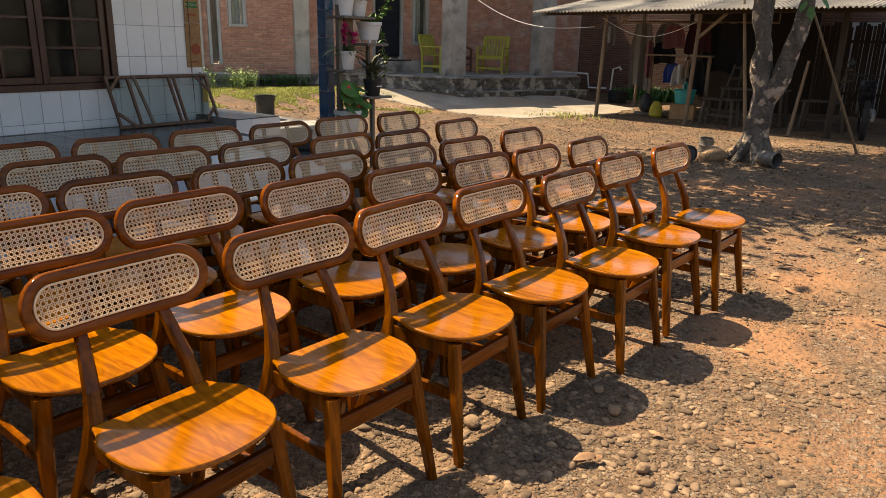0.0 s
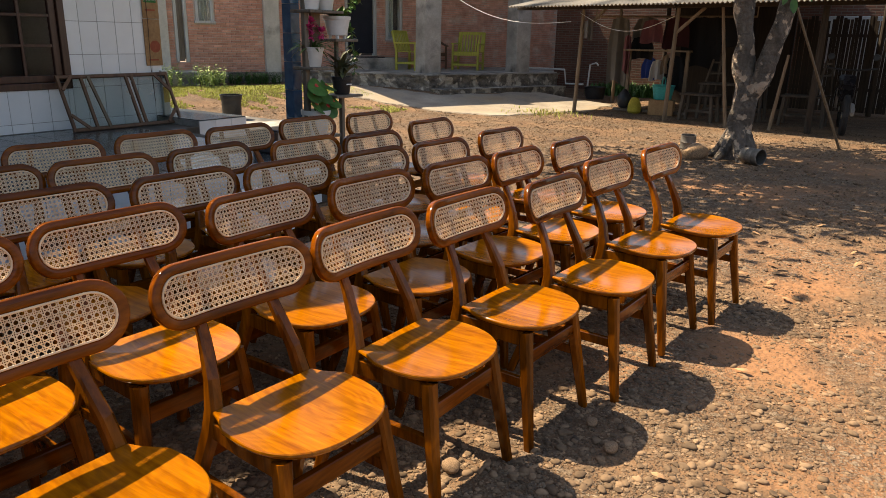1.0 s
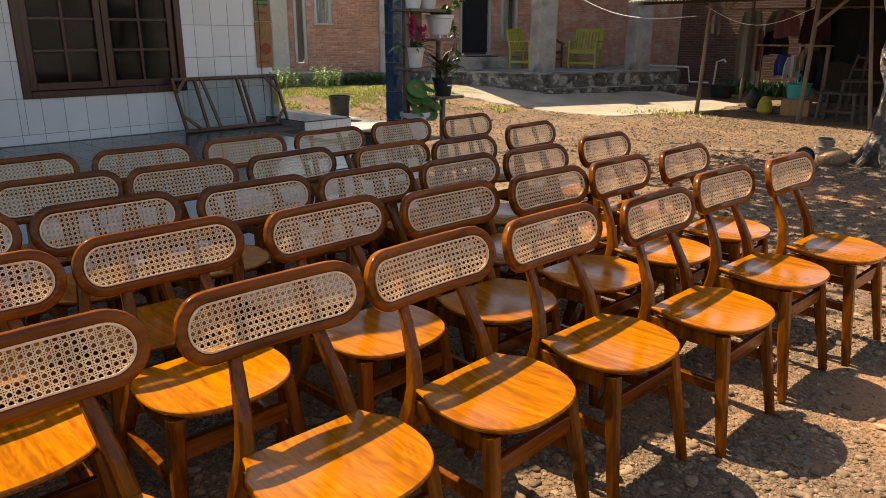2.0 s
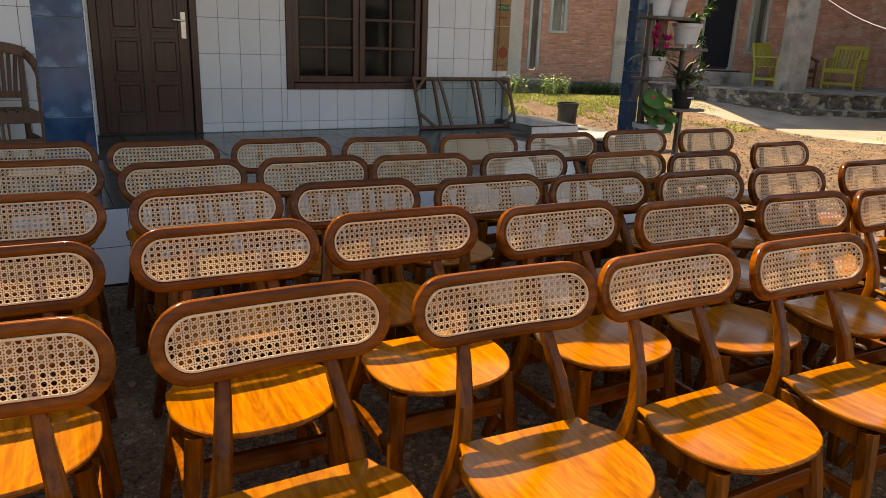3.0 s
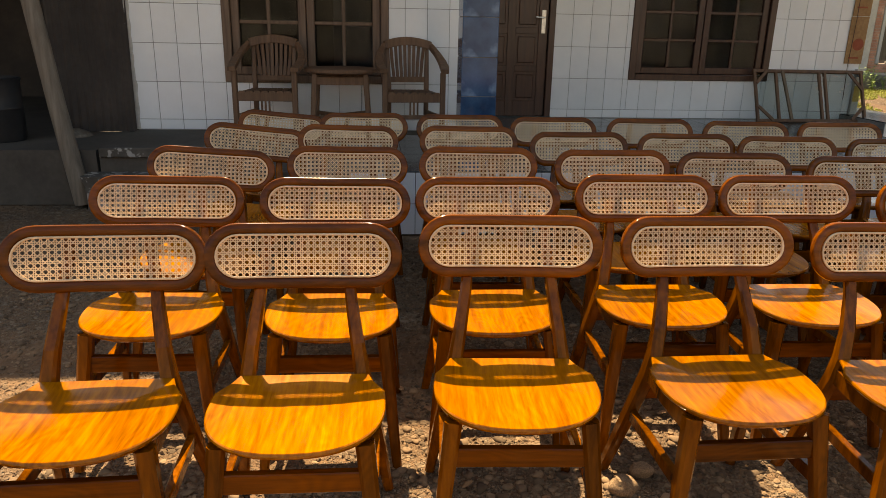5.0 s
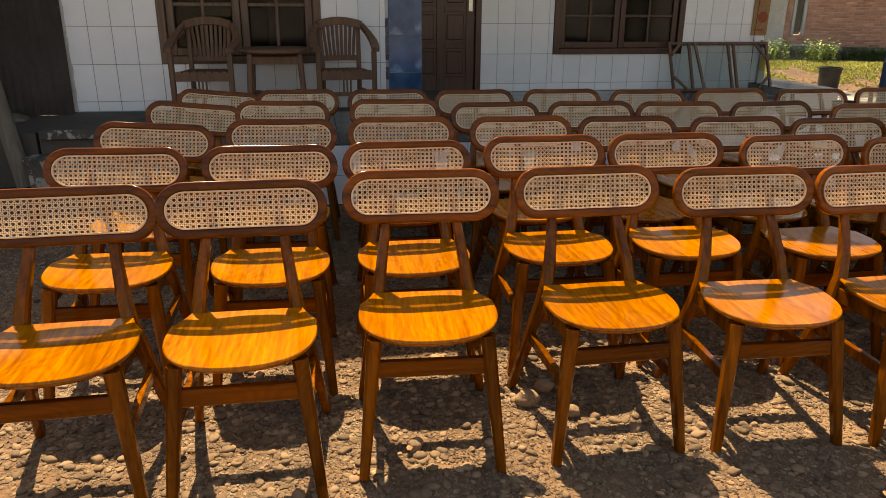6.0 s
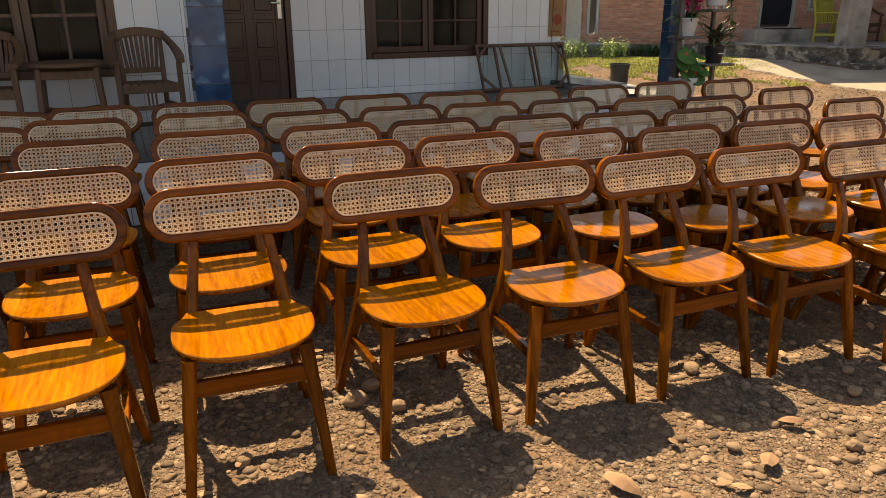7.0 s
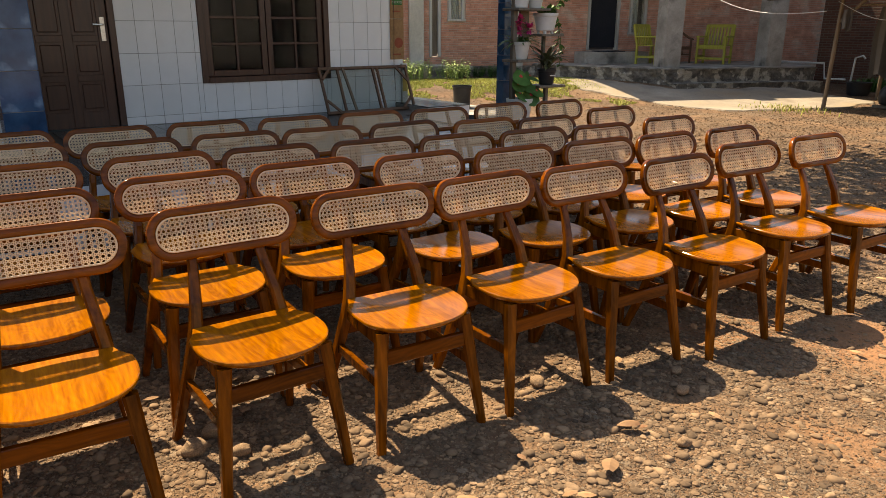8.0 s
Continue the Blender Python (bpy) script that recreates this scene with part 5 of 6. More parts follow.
single("lean_to_roof", roof_sheet([(-2.5, -6.2, 2.75), (-2.5, -1.3, 2.75), (-7.3, -1.3, 3.4), (-7.3, -6.2, 3.4)]), M_DARKTIN, "added low roof that keeps light out of the lean-to", "roof", "structure")
single("water_drum", lathe([(0.16, 0), (0.17, 0.02), (0.17, 0.22), (0.178, 0.24), (0.17, 0.26), (0.17, 0.42), (0.18, 0.45), (0.165, 0.46), (0.16, 0.2), (0.0, 0.2)], 22), M_BLACKPOT, "dark plastic drum with a blue rim under the lean-to", "drum", smooth=True, at=pose(-3.9, -1.72, FLOOR - 0.018))
single("crumpled_cloth", lathe([(0.13, 0), (0.12, 0.02), (0.08, 0.04), (0.04, 0.055), (0, 0.06)], 9), M_WEATHER, "crumpled grey sack at the foot of the sheet", "sack", smooth=True, at=pose(-4.12, -1.28, FLOOR - 0.019, 0, 0, 20))

# ---- brick house details ----
M_PALE = wood("flaking pale painted wood", (0.34, 0.34, 0.32), (0.50, 0.50, 0.48), 2, 0.8, 0.0, 0.1)
M_PALEWALL = mat("weathered pale render", (0.36, 0.34, 0.30), (0.60, 0.57, 0.51), (2.5, 2.5, 1.2), 0.9, 1.0, 0.3, 35.0, fine=0.15, spots=(0.16, 0.15, 0.13), spot_scale=2.0, spot_at=(0.60, 0.76))
# Black of the mat, and of the sheet that paints the doorway's darkness.
M_BLACK = mat("black cloth and doorway darkness", (0.012, 0.014, 0.022), (0.02, 0.022, 0.03), (4, 4, 4), 0.9)
M_YCHAIR = wood("faded yellow paint", (0.32, 0.29, 0.035), (0.46, 0.42, 0.065), 2, 0.55, 0.0, 0.08)


def far_opening(name, a, b, z0, z1, label, pane):
    o = thing(name, FAR, label, "door" if "door" in name else "window", kind="structure")
    bm = bmesh.new()
    for p, q in ((a, a + 0.06), (b - 0.06, b)):
        add_box(bm, (p, -0.03, z0), (q, 0.12, z1), 0.004)
    add_box(bm, (a + 0.06, -0.03, z1 - 0.06), (b - 0.06, 0.12, z1), 0.004)
    if "window" in name:
        add_box(bm, (a - 0.03, -0.07, z0), (b + 0.03, 0.12, z0 + 0.05), 0.004)
    part("frame", bm, M_PALE, o)
    part("leaf" if "door" in name else "pane", box((a + 0.06, 0.06, z0 + 0.05), (b - 0.06, 0.075, z1 - 0.06)), pane, o)
    return o


far_opening("door_2", -0.78, -0.52, 0.72, 2.25, "narrow weathered grey plank door in brick wall", M_WEATHER)
far_opening("window_3", -0.34, 0.03, 1.49, 2.27, "narrow window with flaking pale frame", M_GLASS)
# A black sheet fills this doorway in place of a dark room.
far_opening("door_3", 3.05, 3.86, 0.85, 2.9, "doorway filled by a black sheet for its darkness", M_BLACK)
w3 = bpy.data.objects["window_3"]
bm = bmesh.new()
rows = [[bm.verts.new((-0.28 + 0.014 * i, 0.13 + 0.012 * math.sin(i * 1.1), z)) for z in (1.54, 2.22)] for i in range(18)]
for p_, q_ in zip(rows, rows[1:]):
    bm.faces.new((p_[0], q_[0], q_[1], p_[1]))
part("curtain", bm, M_PLASTER, w3)
w4 = far_opening("window_4", 4.12, 4.55, 1.2, 2.7, "narrow window with pale curtain", M_GLASS)
bm = bmesh.new()
rows = [[bm.verts.new((4.27 + 0.012 * i, 0.14 + 0.012 * math.sin(i * 1.3), z)) for z in (1.25, 2.65)] for i in range(12)]
for p_, q_ in zip(rows, rows[1:]):
    bm.faces.new((p_[0], q_[0], q_[1], p_[1]))
part("curtain", bm, M_PLASTER, w4)
for a, b, z1, label in ((-1.25, -0.92, 2.35, "pale plaster door post"), (1.10, 1.44, 2.9, "pale damp plaster pilaster"), (10.2, 10.6, 3.3, "pale plaster pilaster in shade")):
    far_single("pilaster", box((a, -0.10, 0.0), (b, -0.004, z1), 0.01), M_PALEWALL, label, "pilaster", "structure")
far_single("door_step", box((2.75, -0.75, 0.5), (4.3, -0.01, 0.82), 0.015), M_CONCRETE, "cement step below the doorway", "step", "structure")
far_single("door_mat", box((3.1, -0.55, 0.822), (3.8, -0.2, 0.84), 0.006), M_BLACK, "dark crumpled door mat", "mat")
far_single("side_step", box((-1.3, -0.6, 0.0), (-0.5, -0.11, 0.55), 0.02), M_CONCRETE, "rough stone step at the plank door", "step", "structure")


def build_yellow_chair(at, wide):
    c = thing("garden_armchair", at, "faded yellow slatted wooden armchair on the terrace", "armchair", "yellow terrace chairs")
    for s in (-1, 1):
        part("front_leg", sweep([(0.27, s * wide, 0), (0.27, s * wide, 0.58)], [(0.05, 0.05)] * 2), M_YCHAIR, c)
        part("back_leg", sweep([(-0.22, s * wide, 0), (-0.22, s * wide, 0.42), (-0.33, s * wide, 0.86)], [(0.05, 0.05)] * 3), M_YCHAIR, c)
        part("armrest", sweep([(-0.28, s * wide, 0.60), (0.32, s * wide, 0.60)], [(0.07, 0.03)] * 2), M_YCHAIR, c)
        part("side_stretcher", sweep([(-0.22, s * wide, 0.16), (0.27, s * wide, 0.16)], [(0.03, 0.05)] * 2), M_YCHAIR, c)
    part("top_rail", sweep([(-0.33, -wide, 0.84), (-0.33, wide, 0.84)], [(0.03, 0.07)] * 2, (1, 0, 0)), M_YCHAIR, c)
    part("front_rail", sweep([(0.27, -wide, 0.37), (0.27, wide, 0.37)], [(0.03, 0.08)] * 2, (1, 0, 0)), M_YCHAIR, c)
    part("low_rail", sweep([(0.27, -wide, 0.12), (0.27, wide, 0.12)], [(0.03, 0.05)] * 2, (1, 0, 0)), M_YCHAIR, c)
    n = int(wide * 2 / 0.075)
    for k in range(n):
        y = -wide + 0.05 + (2 * wide - 0.1) * k / (n - 1)
        part("back_slat", sweep([(-0.23, y, 0.42), (-0.325, y, 0.83)], [(0.04, 0.016)] * 2), M_YCHAIR, c)
    for k in range(6):
        x = -0.18 + 0.085 * k
        part("seat_slat", sweep([(x, -wide, 0.41), (x, wide, 0.41)], [(0.07, 0.018)] * 2, (1, 0, 0)), M_YCHAIR, c)
    return c


TERRACE = 0.562
build_yellow_chair(FAR @ pose(4.25, -1.0, TERRACE, 0, 0, -60), 0.30)
build_yellow_chair(FAR @ pose(5.75, -1.15, TERRACE, 0, 0, -140), 0.31)
c2 = copy_thing(chair_a, FAR @ pose(5.2, -0.45, TERRACE, 0, 0, -90))
tagged(c2, "dark brown curved armchair in the terrace's shade", "armchair", "yellow terrace chairs")

M_PAVE = mat("pale worn cement paving", (0.19, 0.155, 0.118), (0.35, 0.30, 0.235), (1.8, 1.8, 1.8), 0.9, 1.0, 0.3, 25.0, fine=0.2, spots=(0.26, 0.19, 0.12), spot_scale=0.9, spot_at=(0.5, 0.7))
PAVED = ((-7.1, 13.65), (-5.8, 16.9), (-4.3, 16.0), (-4.0, 14.3), (-5.0, 12.3), (-8.0, 11.9), (-9.9, 12.9))


def paved(x, y):
    """Inside the paving's outline, with a broken edge."""
    x, y = x + 0.25 * noise.noise((x * 2.2, y * 2.2, 1.0)), y + 0.25 * noise.noise((x * 2.2, y * 2.2, 6.0))
    hit = False
    for (ax, ay), (bx, by) in zip(PAVED, PAVED[1:] + PAVED[:1]):
        if (ay > y) != (by > y) and x < ax + (y - ay) / (by - ay) * (bx - ax):
            hit = not hit
    return hit


def pavement_bm():
    bm = bmesh.new()
    grid = {}
    step = 0.06

    def at(i, j):
        if (i, j) not in grid:
            x, y = -10.4 + i * step, 11.6 + j * step
            grid[i, j] = bm.verts.new((x, y, ground_height(x, y) + 0.02))
        return grid[i, j]

    for i in range(112):
        for j in range(92):
            if paved(-10.4 + (i + 0.5) * step, 11.6 + (j + 0.5) * step):
                bm.faces.new((at(i, j), at(i + 1, j), at(i + 1, j + 1), at(i, j + 1)))
    rim = [v for v in bm.verts if v.is_boundary]
    for k in range(7):
        bmesh.ops.smooth_vert(bm, verts=rim, factor=0.5, use_axis_x=True, use_axis_y=True, use_axis_z=True)
    for v in rim:
        v.co.z -= 0.024
    low = bmesh.ops.extrude_face_region(bm, geom=bm.faces[:])
    for v in low["geom"]:
        if isinstance(v, bmesh.types.BMVert):
            v.co.z -= 0.06
    bmesh.ops.recalc_face_normals(bm, faces=bm.faces[:])
    return bm


single("pavement", pavement_bm(), M_PAVE, "pale worn cement paving before the terrace", "pavement", "structure")
M_PIPE = mat("white plastic pipe", (0.5, 0.5, 0.48), (0.62, 0.62, 0.6), (5, 5, 5), 0.5)
single("tap_pipe", tube([(-5.55, 17.5, 0.0), (-5.50, 17.5, 0.75), (-5.35, 17.5, 0.80), (-5.30, 17.5, 0.74)], 0.022, 8), M_PIPE, "white upright water pipe with a tap", "pipe", smooth=True)
single("drain_pipe", tube([(-7.3, 17.6, 0.62), (-6.1, 17.4, 0.62), (-6.05, 17.4, 0.30), (-5.6, 17.4, 0.30)], 0.022, 8), M_PIPE, "thin white pipe round the terrace end", "pipe", smooth=True)
single("black_basin", lathe([(0.2, 0), (0.21, 0.02), (0.24, 0.26), (0.26, 0.27), (0.23, 0.27), (0.2, 0.08), (0, 0.08)], 20), M_BLACKPOT, "black plastic basin beside the tap", "basin", smooth=True, at=pose(-5.25, 17.3, 0))


def grass_object(name, label, count, spread, high, seed, colour, wide=0.012):
    """Grass blades scattered over a region that spread(r) samples."""
    r = random.Random(seed)
    verts, faces = [], []
    for k in range(count):
        x, y = spread(r)
        z = ground_height(x, y) - 0.01
        h = high * r.uniform(0.4, 1.0)
        a = r.uniform(0, 6.28)
        bx, by = math.cos(a) * h * 0.45, math.sin(a) * h * 0.45
        sx, sy = -math.sin(a) * wide, math.cos(a) * wide
        i = len(verts)
        verts += [(x - sx, y - sy, z), (x + sx, y + sy, z), (x + bx * 0.4 + sx * 0.8, y + by * 0.4 + sy * 0.8, z + h * 0.65), (x + bx * 0.4 - sx * 0.8, y + by * 0.4 - sy * 0.8, z + h * 0.65), (x + bx, y + by, z + h)]
        faces += [(i, i + 1, i + 2, i + 3), (i + 3, i + 2, i + 4)]
    me = bpy.data.meshes.new(name)
    me.from_pydata(verts, [], faces)
    me.materials.append(colour)
    return tagged(new(name, me), label, "grass", kind="stuff")


M_GRASS = mat("dry yellow green grass", (0.28, 0.31, 0.05), (0.48, 0.48, 0.12), (2, 2, 2), 0.7, bump=0, island=0.35)
M_WEED = mat("grey green weeds", (0.17, 0.25, 0.07), (0.34, 0.44, 0.16), (2, 2, 2), 0.7, bump=0, island=0.35)


def at_far(s, d):
    v = FAR @ Vector((s, -d, 0))
    return v.x, v.y


def on_lawn(r):
    """A sunny strip before the plinth, thinning out unevenly into the yard."""
    while True:
        s_, d_ = r.uniform(-2.6, 2.2), r.uniform(1.1, 4.6)
        if noise.noise((s_ * 1.3, d_ * 1.3, 2.0)) + 0.6 * noise.noise((s_ * 4, d_ * 4, 5.0)) > -0.55 + 0.42 * max(0.0, d_ - 1.9):
            return at_far(s_, d_)


grass_object("lawn", "short sunlit yellow-green grass before the brick house", 22000, on_lawn, 0.05, 1, M_GRASS, 0.008)
clumps = [(random.Random(k).uniform(-2.0, -0.35), random.Random(k + 50).uniform(0.55, 1.5)) for k in range(16)]


def in_clump(r):
    c = clumps[int(r.random() ** 1.3 * 16) % 16]
    return at_far(c[0] + r.gauss(0, 0.13), c[1] + r.gauss(0, 0.10))




def leafy_weeds(name, label, plants, high, seed, colour):
    """Bushy weeds: bent stems set with small pointed leaves, each plant at a place that plants(r) gives."""
    r = random.Random(seed)
    bm = bmesh.new()
    for k in range(46):
        x, y = plants(r)
        z = ground_height(x, y)
        for q in range(r.randrange(3, 7)):
            a, h = r.uniform(0, 6.28), high * r.uniform(0.45, 1.0)
            lean = Vector((math.cos(a), math.sin(a), 0)) * h * r.uniform(0.1, 0.55)
            path = [Vector((x, y, z - 0.01)) + lean * f * f + Vector((0, 0, h * f)) for f in (0, 0.35, 0.7, 1.0)]
            add_tube(bm, path, [0.006, 0.005, 0.004, 0.002], 4)
            for n_ in range(9):
                f = 0.2 + 0.8 * n_ / 8
                b = r.uniform(0, 6.28)
                add_blade(bm, Vector((x, y, z)) + lean * f * f + Vector((0, 0, h * f)), (math.cos(b), math.sin(b), r.uniform(0.0, 0.9)), r.uniform(0.05, 0.11), 0.03, 0.7, 2)
    me = mesh_of(name, bm, colour)
    tagged(new(name, me), label, "weeds", kind="stuff")


leafy_weeds("weeds", "bushy pale green weeds along the stone plinth", in_clump, 0.46, 2, M_WEED)
leafy_weeds("low_weeds", "dark green weeds at the foot of the plinth", lambda r: at_far(r.uniform(-0.6, 1.2), r.uniform(0.3, 0.7)), 0.26, 12, M_LEAF)
grass_object("yard_weeds", "sparse low weeds in the yard", 260, lambda r: (-4.6 + r.gauss(0, 0.35), 13.4 + r.gauss(0, 0.3)), 0.10, 3, M_GRASS, 0.008)
grass_object("shade_weeds", "dark green weeds by the brick wall in shade", 1100, lambda r: (r.uniform(-6.0, -3.8), r.uniform(18.4, 20.0)), 0.32, 4, M_LEAF, 0.022)

# ---- the shed's contents ----
# Unseen walls, added behind the view to keep sky out of the varnish.
single("yard_wall_east", box((13.0, -14.0, -0.1), (13.2, 24.0, 3.8)), M_CONCRETE, "unseen plain wall added to cut sky reflections", "wall", "structure")
single("yard_wall_south", box((-7.0, -14.2, -0.1), (13.0, -14.0, 3.8)), M_CONCRETE, "unseen plain wall added to cut sky reflections", "wall", "structure")
# These brick colours are darkened to stand in for shade.
single("shed_back_brick", box((-9.0, 20.3, 0), (9.0, 20.5, 3.6)), brick_mat("brickwork darkened for shade", (0.20, 0.085, 0.055), (0.14, 0.06, 0.04), (0.18, 0.14, 0.11), 0), "brick yard wall behind the shed", "wall", "structure")
# The shed's shade is put into this near-black bamboo colour.
M_SLAT = wood("old bamboo slat darkened for shade", (0.022, 0.015, 0.010), (0.05, 0.035, 0.024), 2, 0.8, 0.0, 0.2)
slat_wall = thing("slat_wall", pose(-1.2, 17.6, 0, 0, 0, -4), "dark upright bamboo slat wall with bright gaps", "wall", kind="structure")
rs = random.Random(8)
slats = []
for k in range(4):
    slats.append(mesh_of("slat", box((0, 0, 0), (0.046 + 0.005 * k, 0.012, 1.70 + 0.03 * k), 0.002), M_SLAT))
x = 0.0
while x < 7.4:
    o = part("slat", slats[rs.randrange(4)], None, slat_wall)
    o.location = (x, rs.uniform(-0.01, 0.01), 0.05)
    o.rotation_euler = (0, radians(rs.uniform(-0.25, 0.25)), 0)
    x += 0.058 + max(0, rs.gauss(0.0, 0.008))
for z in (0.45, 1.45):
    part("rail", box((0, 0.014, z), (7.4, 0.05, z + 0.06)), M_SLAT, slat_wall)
# Pale panel added behind the slats so that their gaps look bright.
M_GAPBACK = mat("pale slat gap backing", (0.42, 0.41, 0.38), (0.56, 0.55, 0.52), (2, 2, 2), 0.9, 1.0, 0.2, 40.0)
single("pale_yard_wall", box((-1.0, 19.6, 0), (7.5, 19.75, 1.9), 0.01), M_GAPBACK, "added pale panel that brightens the slat gaps", "wall", "structure")
# Added dark screen: stands in for shade over the brick behind.
single("shed_side_wall", box((-3.7, 17.7, 0), (-1.25, 17.78, 2.45)), M_SLAT, "added dark screen standing in for shade in the shed", "wall", "structure")
for a, b, r_, lab in (((-1.42, 13.62, 0), (-1.74, 13.66, 2.25), 0.03, "slim bamboo pole leaning at the shed eave"), ((0.42, 12.05, 0), (-0.12, 10.45, 1.80), 0.017, "long bamboo stick leaning on the tree"), ((-0.75, 13.6, 0), (-0.62, 13.6, 1.15), 0.028, "weathered timber prop standing in the shed")):
    va, vb = Vector(a), Vector(b)
    bm = bmesh.new()
    pts, rad = [], []
    for i in range(25):
        f = i / 24
        pts.append(va.lerp(vb, f))
        rad.append(r_ * (1.10 if i % 4 == 0 else 1.0) * (1 - 0.25 * f))
    single("bamboo_pole", add_tube(bm, pts, rad, 8), M_BAMBOO, lab, "pole", smooth=True)
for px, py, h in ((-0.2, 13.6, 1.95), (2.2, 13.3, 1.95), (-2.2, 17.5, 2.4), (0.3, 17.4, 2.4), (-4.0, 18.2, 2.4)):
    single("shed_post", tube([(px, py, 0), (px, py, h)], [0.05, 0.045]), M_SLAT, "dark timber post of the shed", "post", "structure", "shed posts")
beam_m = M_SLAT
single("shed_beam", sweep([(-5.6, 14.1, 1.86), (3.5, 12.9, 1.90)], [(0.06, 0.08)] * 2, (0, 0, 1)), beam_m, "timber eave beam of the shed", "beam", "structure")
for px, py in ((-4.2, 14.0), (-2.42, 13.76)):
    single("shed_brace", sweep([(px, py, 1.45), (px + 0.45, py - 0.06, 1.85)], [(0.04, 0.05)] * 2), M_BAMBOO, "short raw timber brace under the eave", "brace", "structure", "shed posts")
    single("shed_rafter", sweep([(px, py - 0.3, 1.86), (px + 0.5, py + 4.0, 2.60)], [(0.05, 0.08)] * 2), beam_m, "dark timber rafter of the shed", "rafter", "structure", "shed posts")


def hanging(x, y, z, wide, long, material, label, turn=0, seed=0):
    """A garment hung from a line: shoulders, folds and an uneven hem, with thickness."""
    r = random.Random(seed)
    bm = bmesh.new()
    cols, rows = 13, 9
    ph = r.uniform(0, 6)
    for side in (0, 1):
        grid = []
        for j in range(rows):
            f = j / (rows - 1)
            row = []
            for i in range(cols):
                u = i / (cols - 1) * 2 - 1
                w = wide / 2 * (0.75 + 0.25 * min(1, f * 3)) * (1 + 0.05 * math.sin(f * 5 + ph))
                dz = -f * long * (1 + 0.05 * math.sin(3 * u + ph)) - 0.04 * abs(u) * (1 - f)
                yy = (0.02 + 0.03 * f) * math.sin(u * 6 + ph) + (0.02 if side else -0.02) * (1 - u * u) ** 0.5
                row.append(bm.verts.new((u * w, yy, dz)))
            grid.append(row)
        for a, b in zip(grid, grid[1:]):
            for i in range(cols - 1):
                q = (a[i], a[i + 1], b[i + 1], b[i])
                bm.faces.new(q if side else q[::-1])
    single("hanging_garment", bm, material, label, "clothes", group="washing under the shed", smooth=True, at=pose(x, y, z, 0, 0, turn))


def cloth(name, c):
    return mat(name, tuple(v * 0.8 for v in c), c, (7, 7, 7), 0.9, bump=0.2, bump_scale=60, fine=0.1)


# Garment colours are kept dark: part of the shed's shade is in them.
C_PINK, C_GREY, C_BLUE, C_BLACK, C_WHITE, C_TAN, C_RED = (cloth(n, c) for n, c in (("pink cloth", (0.15, 0.055, 0.065)), ("grey cloth", (0.13, 0.12, 0.11)), ("blue cloth", (0.02, 0.05, 0.24)), ("black cloth", (0.008, 0.008, 0.010)), ("pale cloth", (0.40, 0.38, 0.36)), ("tan cloth", (0.22, 0.16, 0.11)), ("dark red cloth", (0.045, 0.010, 0.013))))
for x, y, z, w, l, m_, lab, t_ in (
        (-3.98, 15.3, 1.75, 0.42, 1.25, C_GREY, "grey shirt hanging under the shed", 10), (-3.70, 15.0, 1.42, 0.14, 0.70, C_PINK, "long pink cloth hanging under the shed", 20),
        (-3.45, 15.1, 1.40, 0.46, 0.42, C_BLACK, "black garment hanging under the shed", 0), (-3.25, 15.0, 1.70, 0.40, 0.42, C_PINK, "faded rose shirt hung from the rafters", 5),
        (-2.85, 15.2, 1.75, 0.5, 0.55, C_RED, "dark red garment hung from the rafters", -8), (-3.30, 15.2, 1.02, 0.34, 0.40, C_BLUE, "blue shirt hanging from the shelf", -15),
        (-3.12, 15.1, 0.98, 0.26, 0.38, C_WHITE, "pale cloth hanging from the shelf", 10), (-2.95, 15.1, 1.08, 0.20, 0.36, C_TAN, "tan cloth hanging from the shelf", 0),
        (-2.78, 15.1, 1.06, 0.34, 0.62, C_BLACK, "black trousers hanging from the shelf", 5), (-2.4, 15.3, 1.75, 0.7, 0.9, C_BLACK, "large dark cloth hung in the shed", 0),
        (-4.05, 13.92, 1.665, 0.16, 0.34, C_GREY, "small grey rag on the washing line", 30), (-3.45, 15.3, 1.75, 0.5, 0.45, C_GREY, "grey shirt hung from the rafters", 15),
        (-2.15, 15.3, 1.75, 0.8, 0.5, C_BLACK, "dark sheet hung high in the shed", -5)):
    hanging(x, y, z, w, l, m_, lab, t_, int(abs(x * 100)))
single("hanging_rail", tube([(-4.5, 15.3, 1.755), (-1.5, 15.3, 1.755)], 0.018, 8), M_BAMBOO, "bamboo rail for washing under the shed roof", "rail")
for px in (-4.5, -1.5):
    single("rail_hanger", tube([(px, 15.3, 1.75), (px, 15.3, 2.25)], 0.012, 6), M_BAMBOO, "short bamboo hanger of the washing rail", "hanger", "structure", "shed posts")
shelf = thing("hanging_shelf", pose(-3.1, 14.95, 0), "rough timber rack for washing under the shed", "rack")
part("board", box((-0.62, -0.12, 1.13), (0.62, 0.12, 1.16), 0.004), M_BAMBOO, shelf)
for s in (-0.55, 0.55):
    part("post", box((s - 0.03, 0.05, 0), (s + 0.03, 0.11, 1.13), 0.004), M_BAMBOO, shelf)
part("foot_board", box((-0.7, -0.2, 0.02), (0.7, -0.1, 0.07), 0.004), M_WEATHER, shelf)
M_TEAL = mat("teal plastic", (0.02, 0.26, 0.24), (0.03, 0.34, 0.31), (5, 5, 5), 0.45)
M_SACK = mat("yellow sack", (0.35, 0.27, 0.03), (0.48, 0.38, 0.05), (5, 5, 5), 0.8)
tc = thing("teal_basket", pose(-2.85, 14.75, 0.28, 0, 0, 10), "teal plastic basket on a carton", "basket")
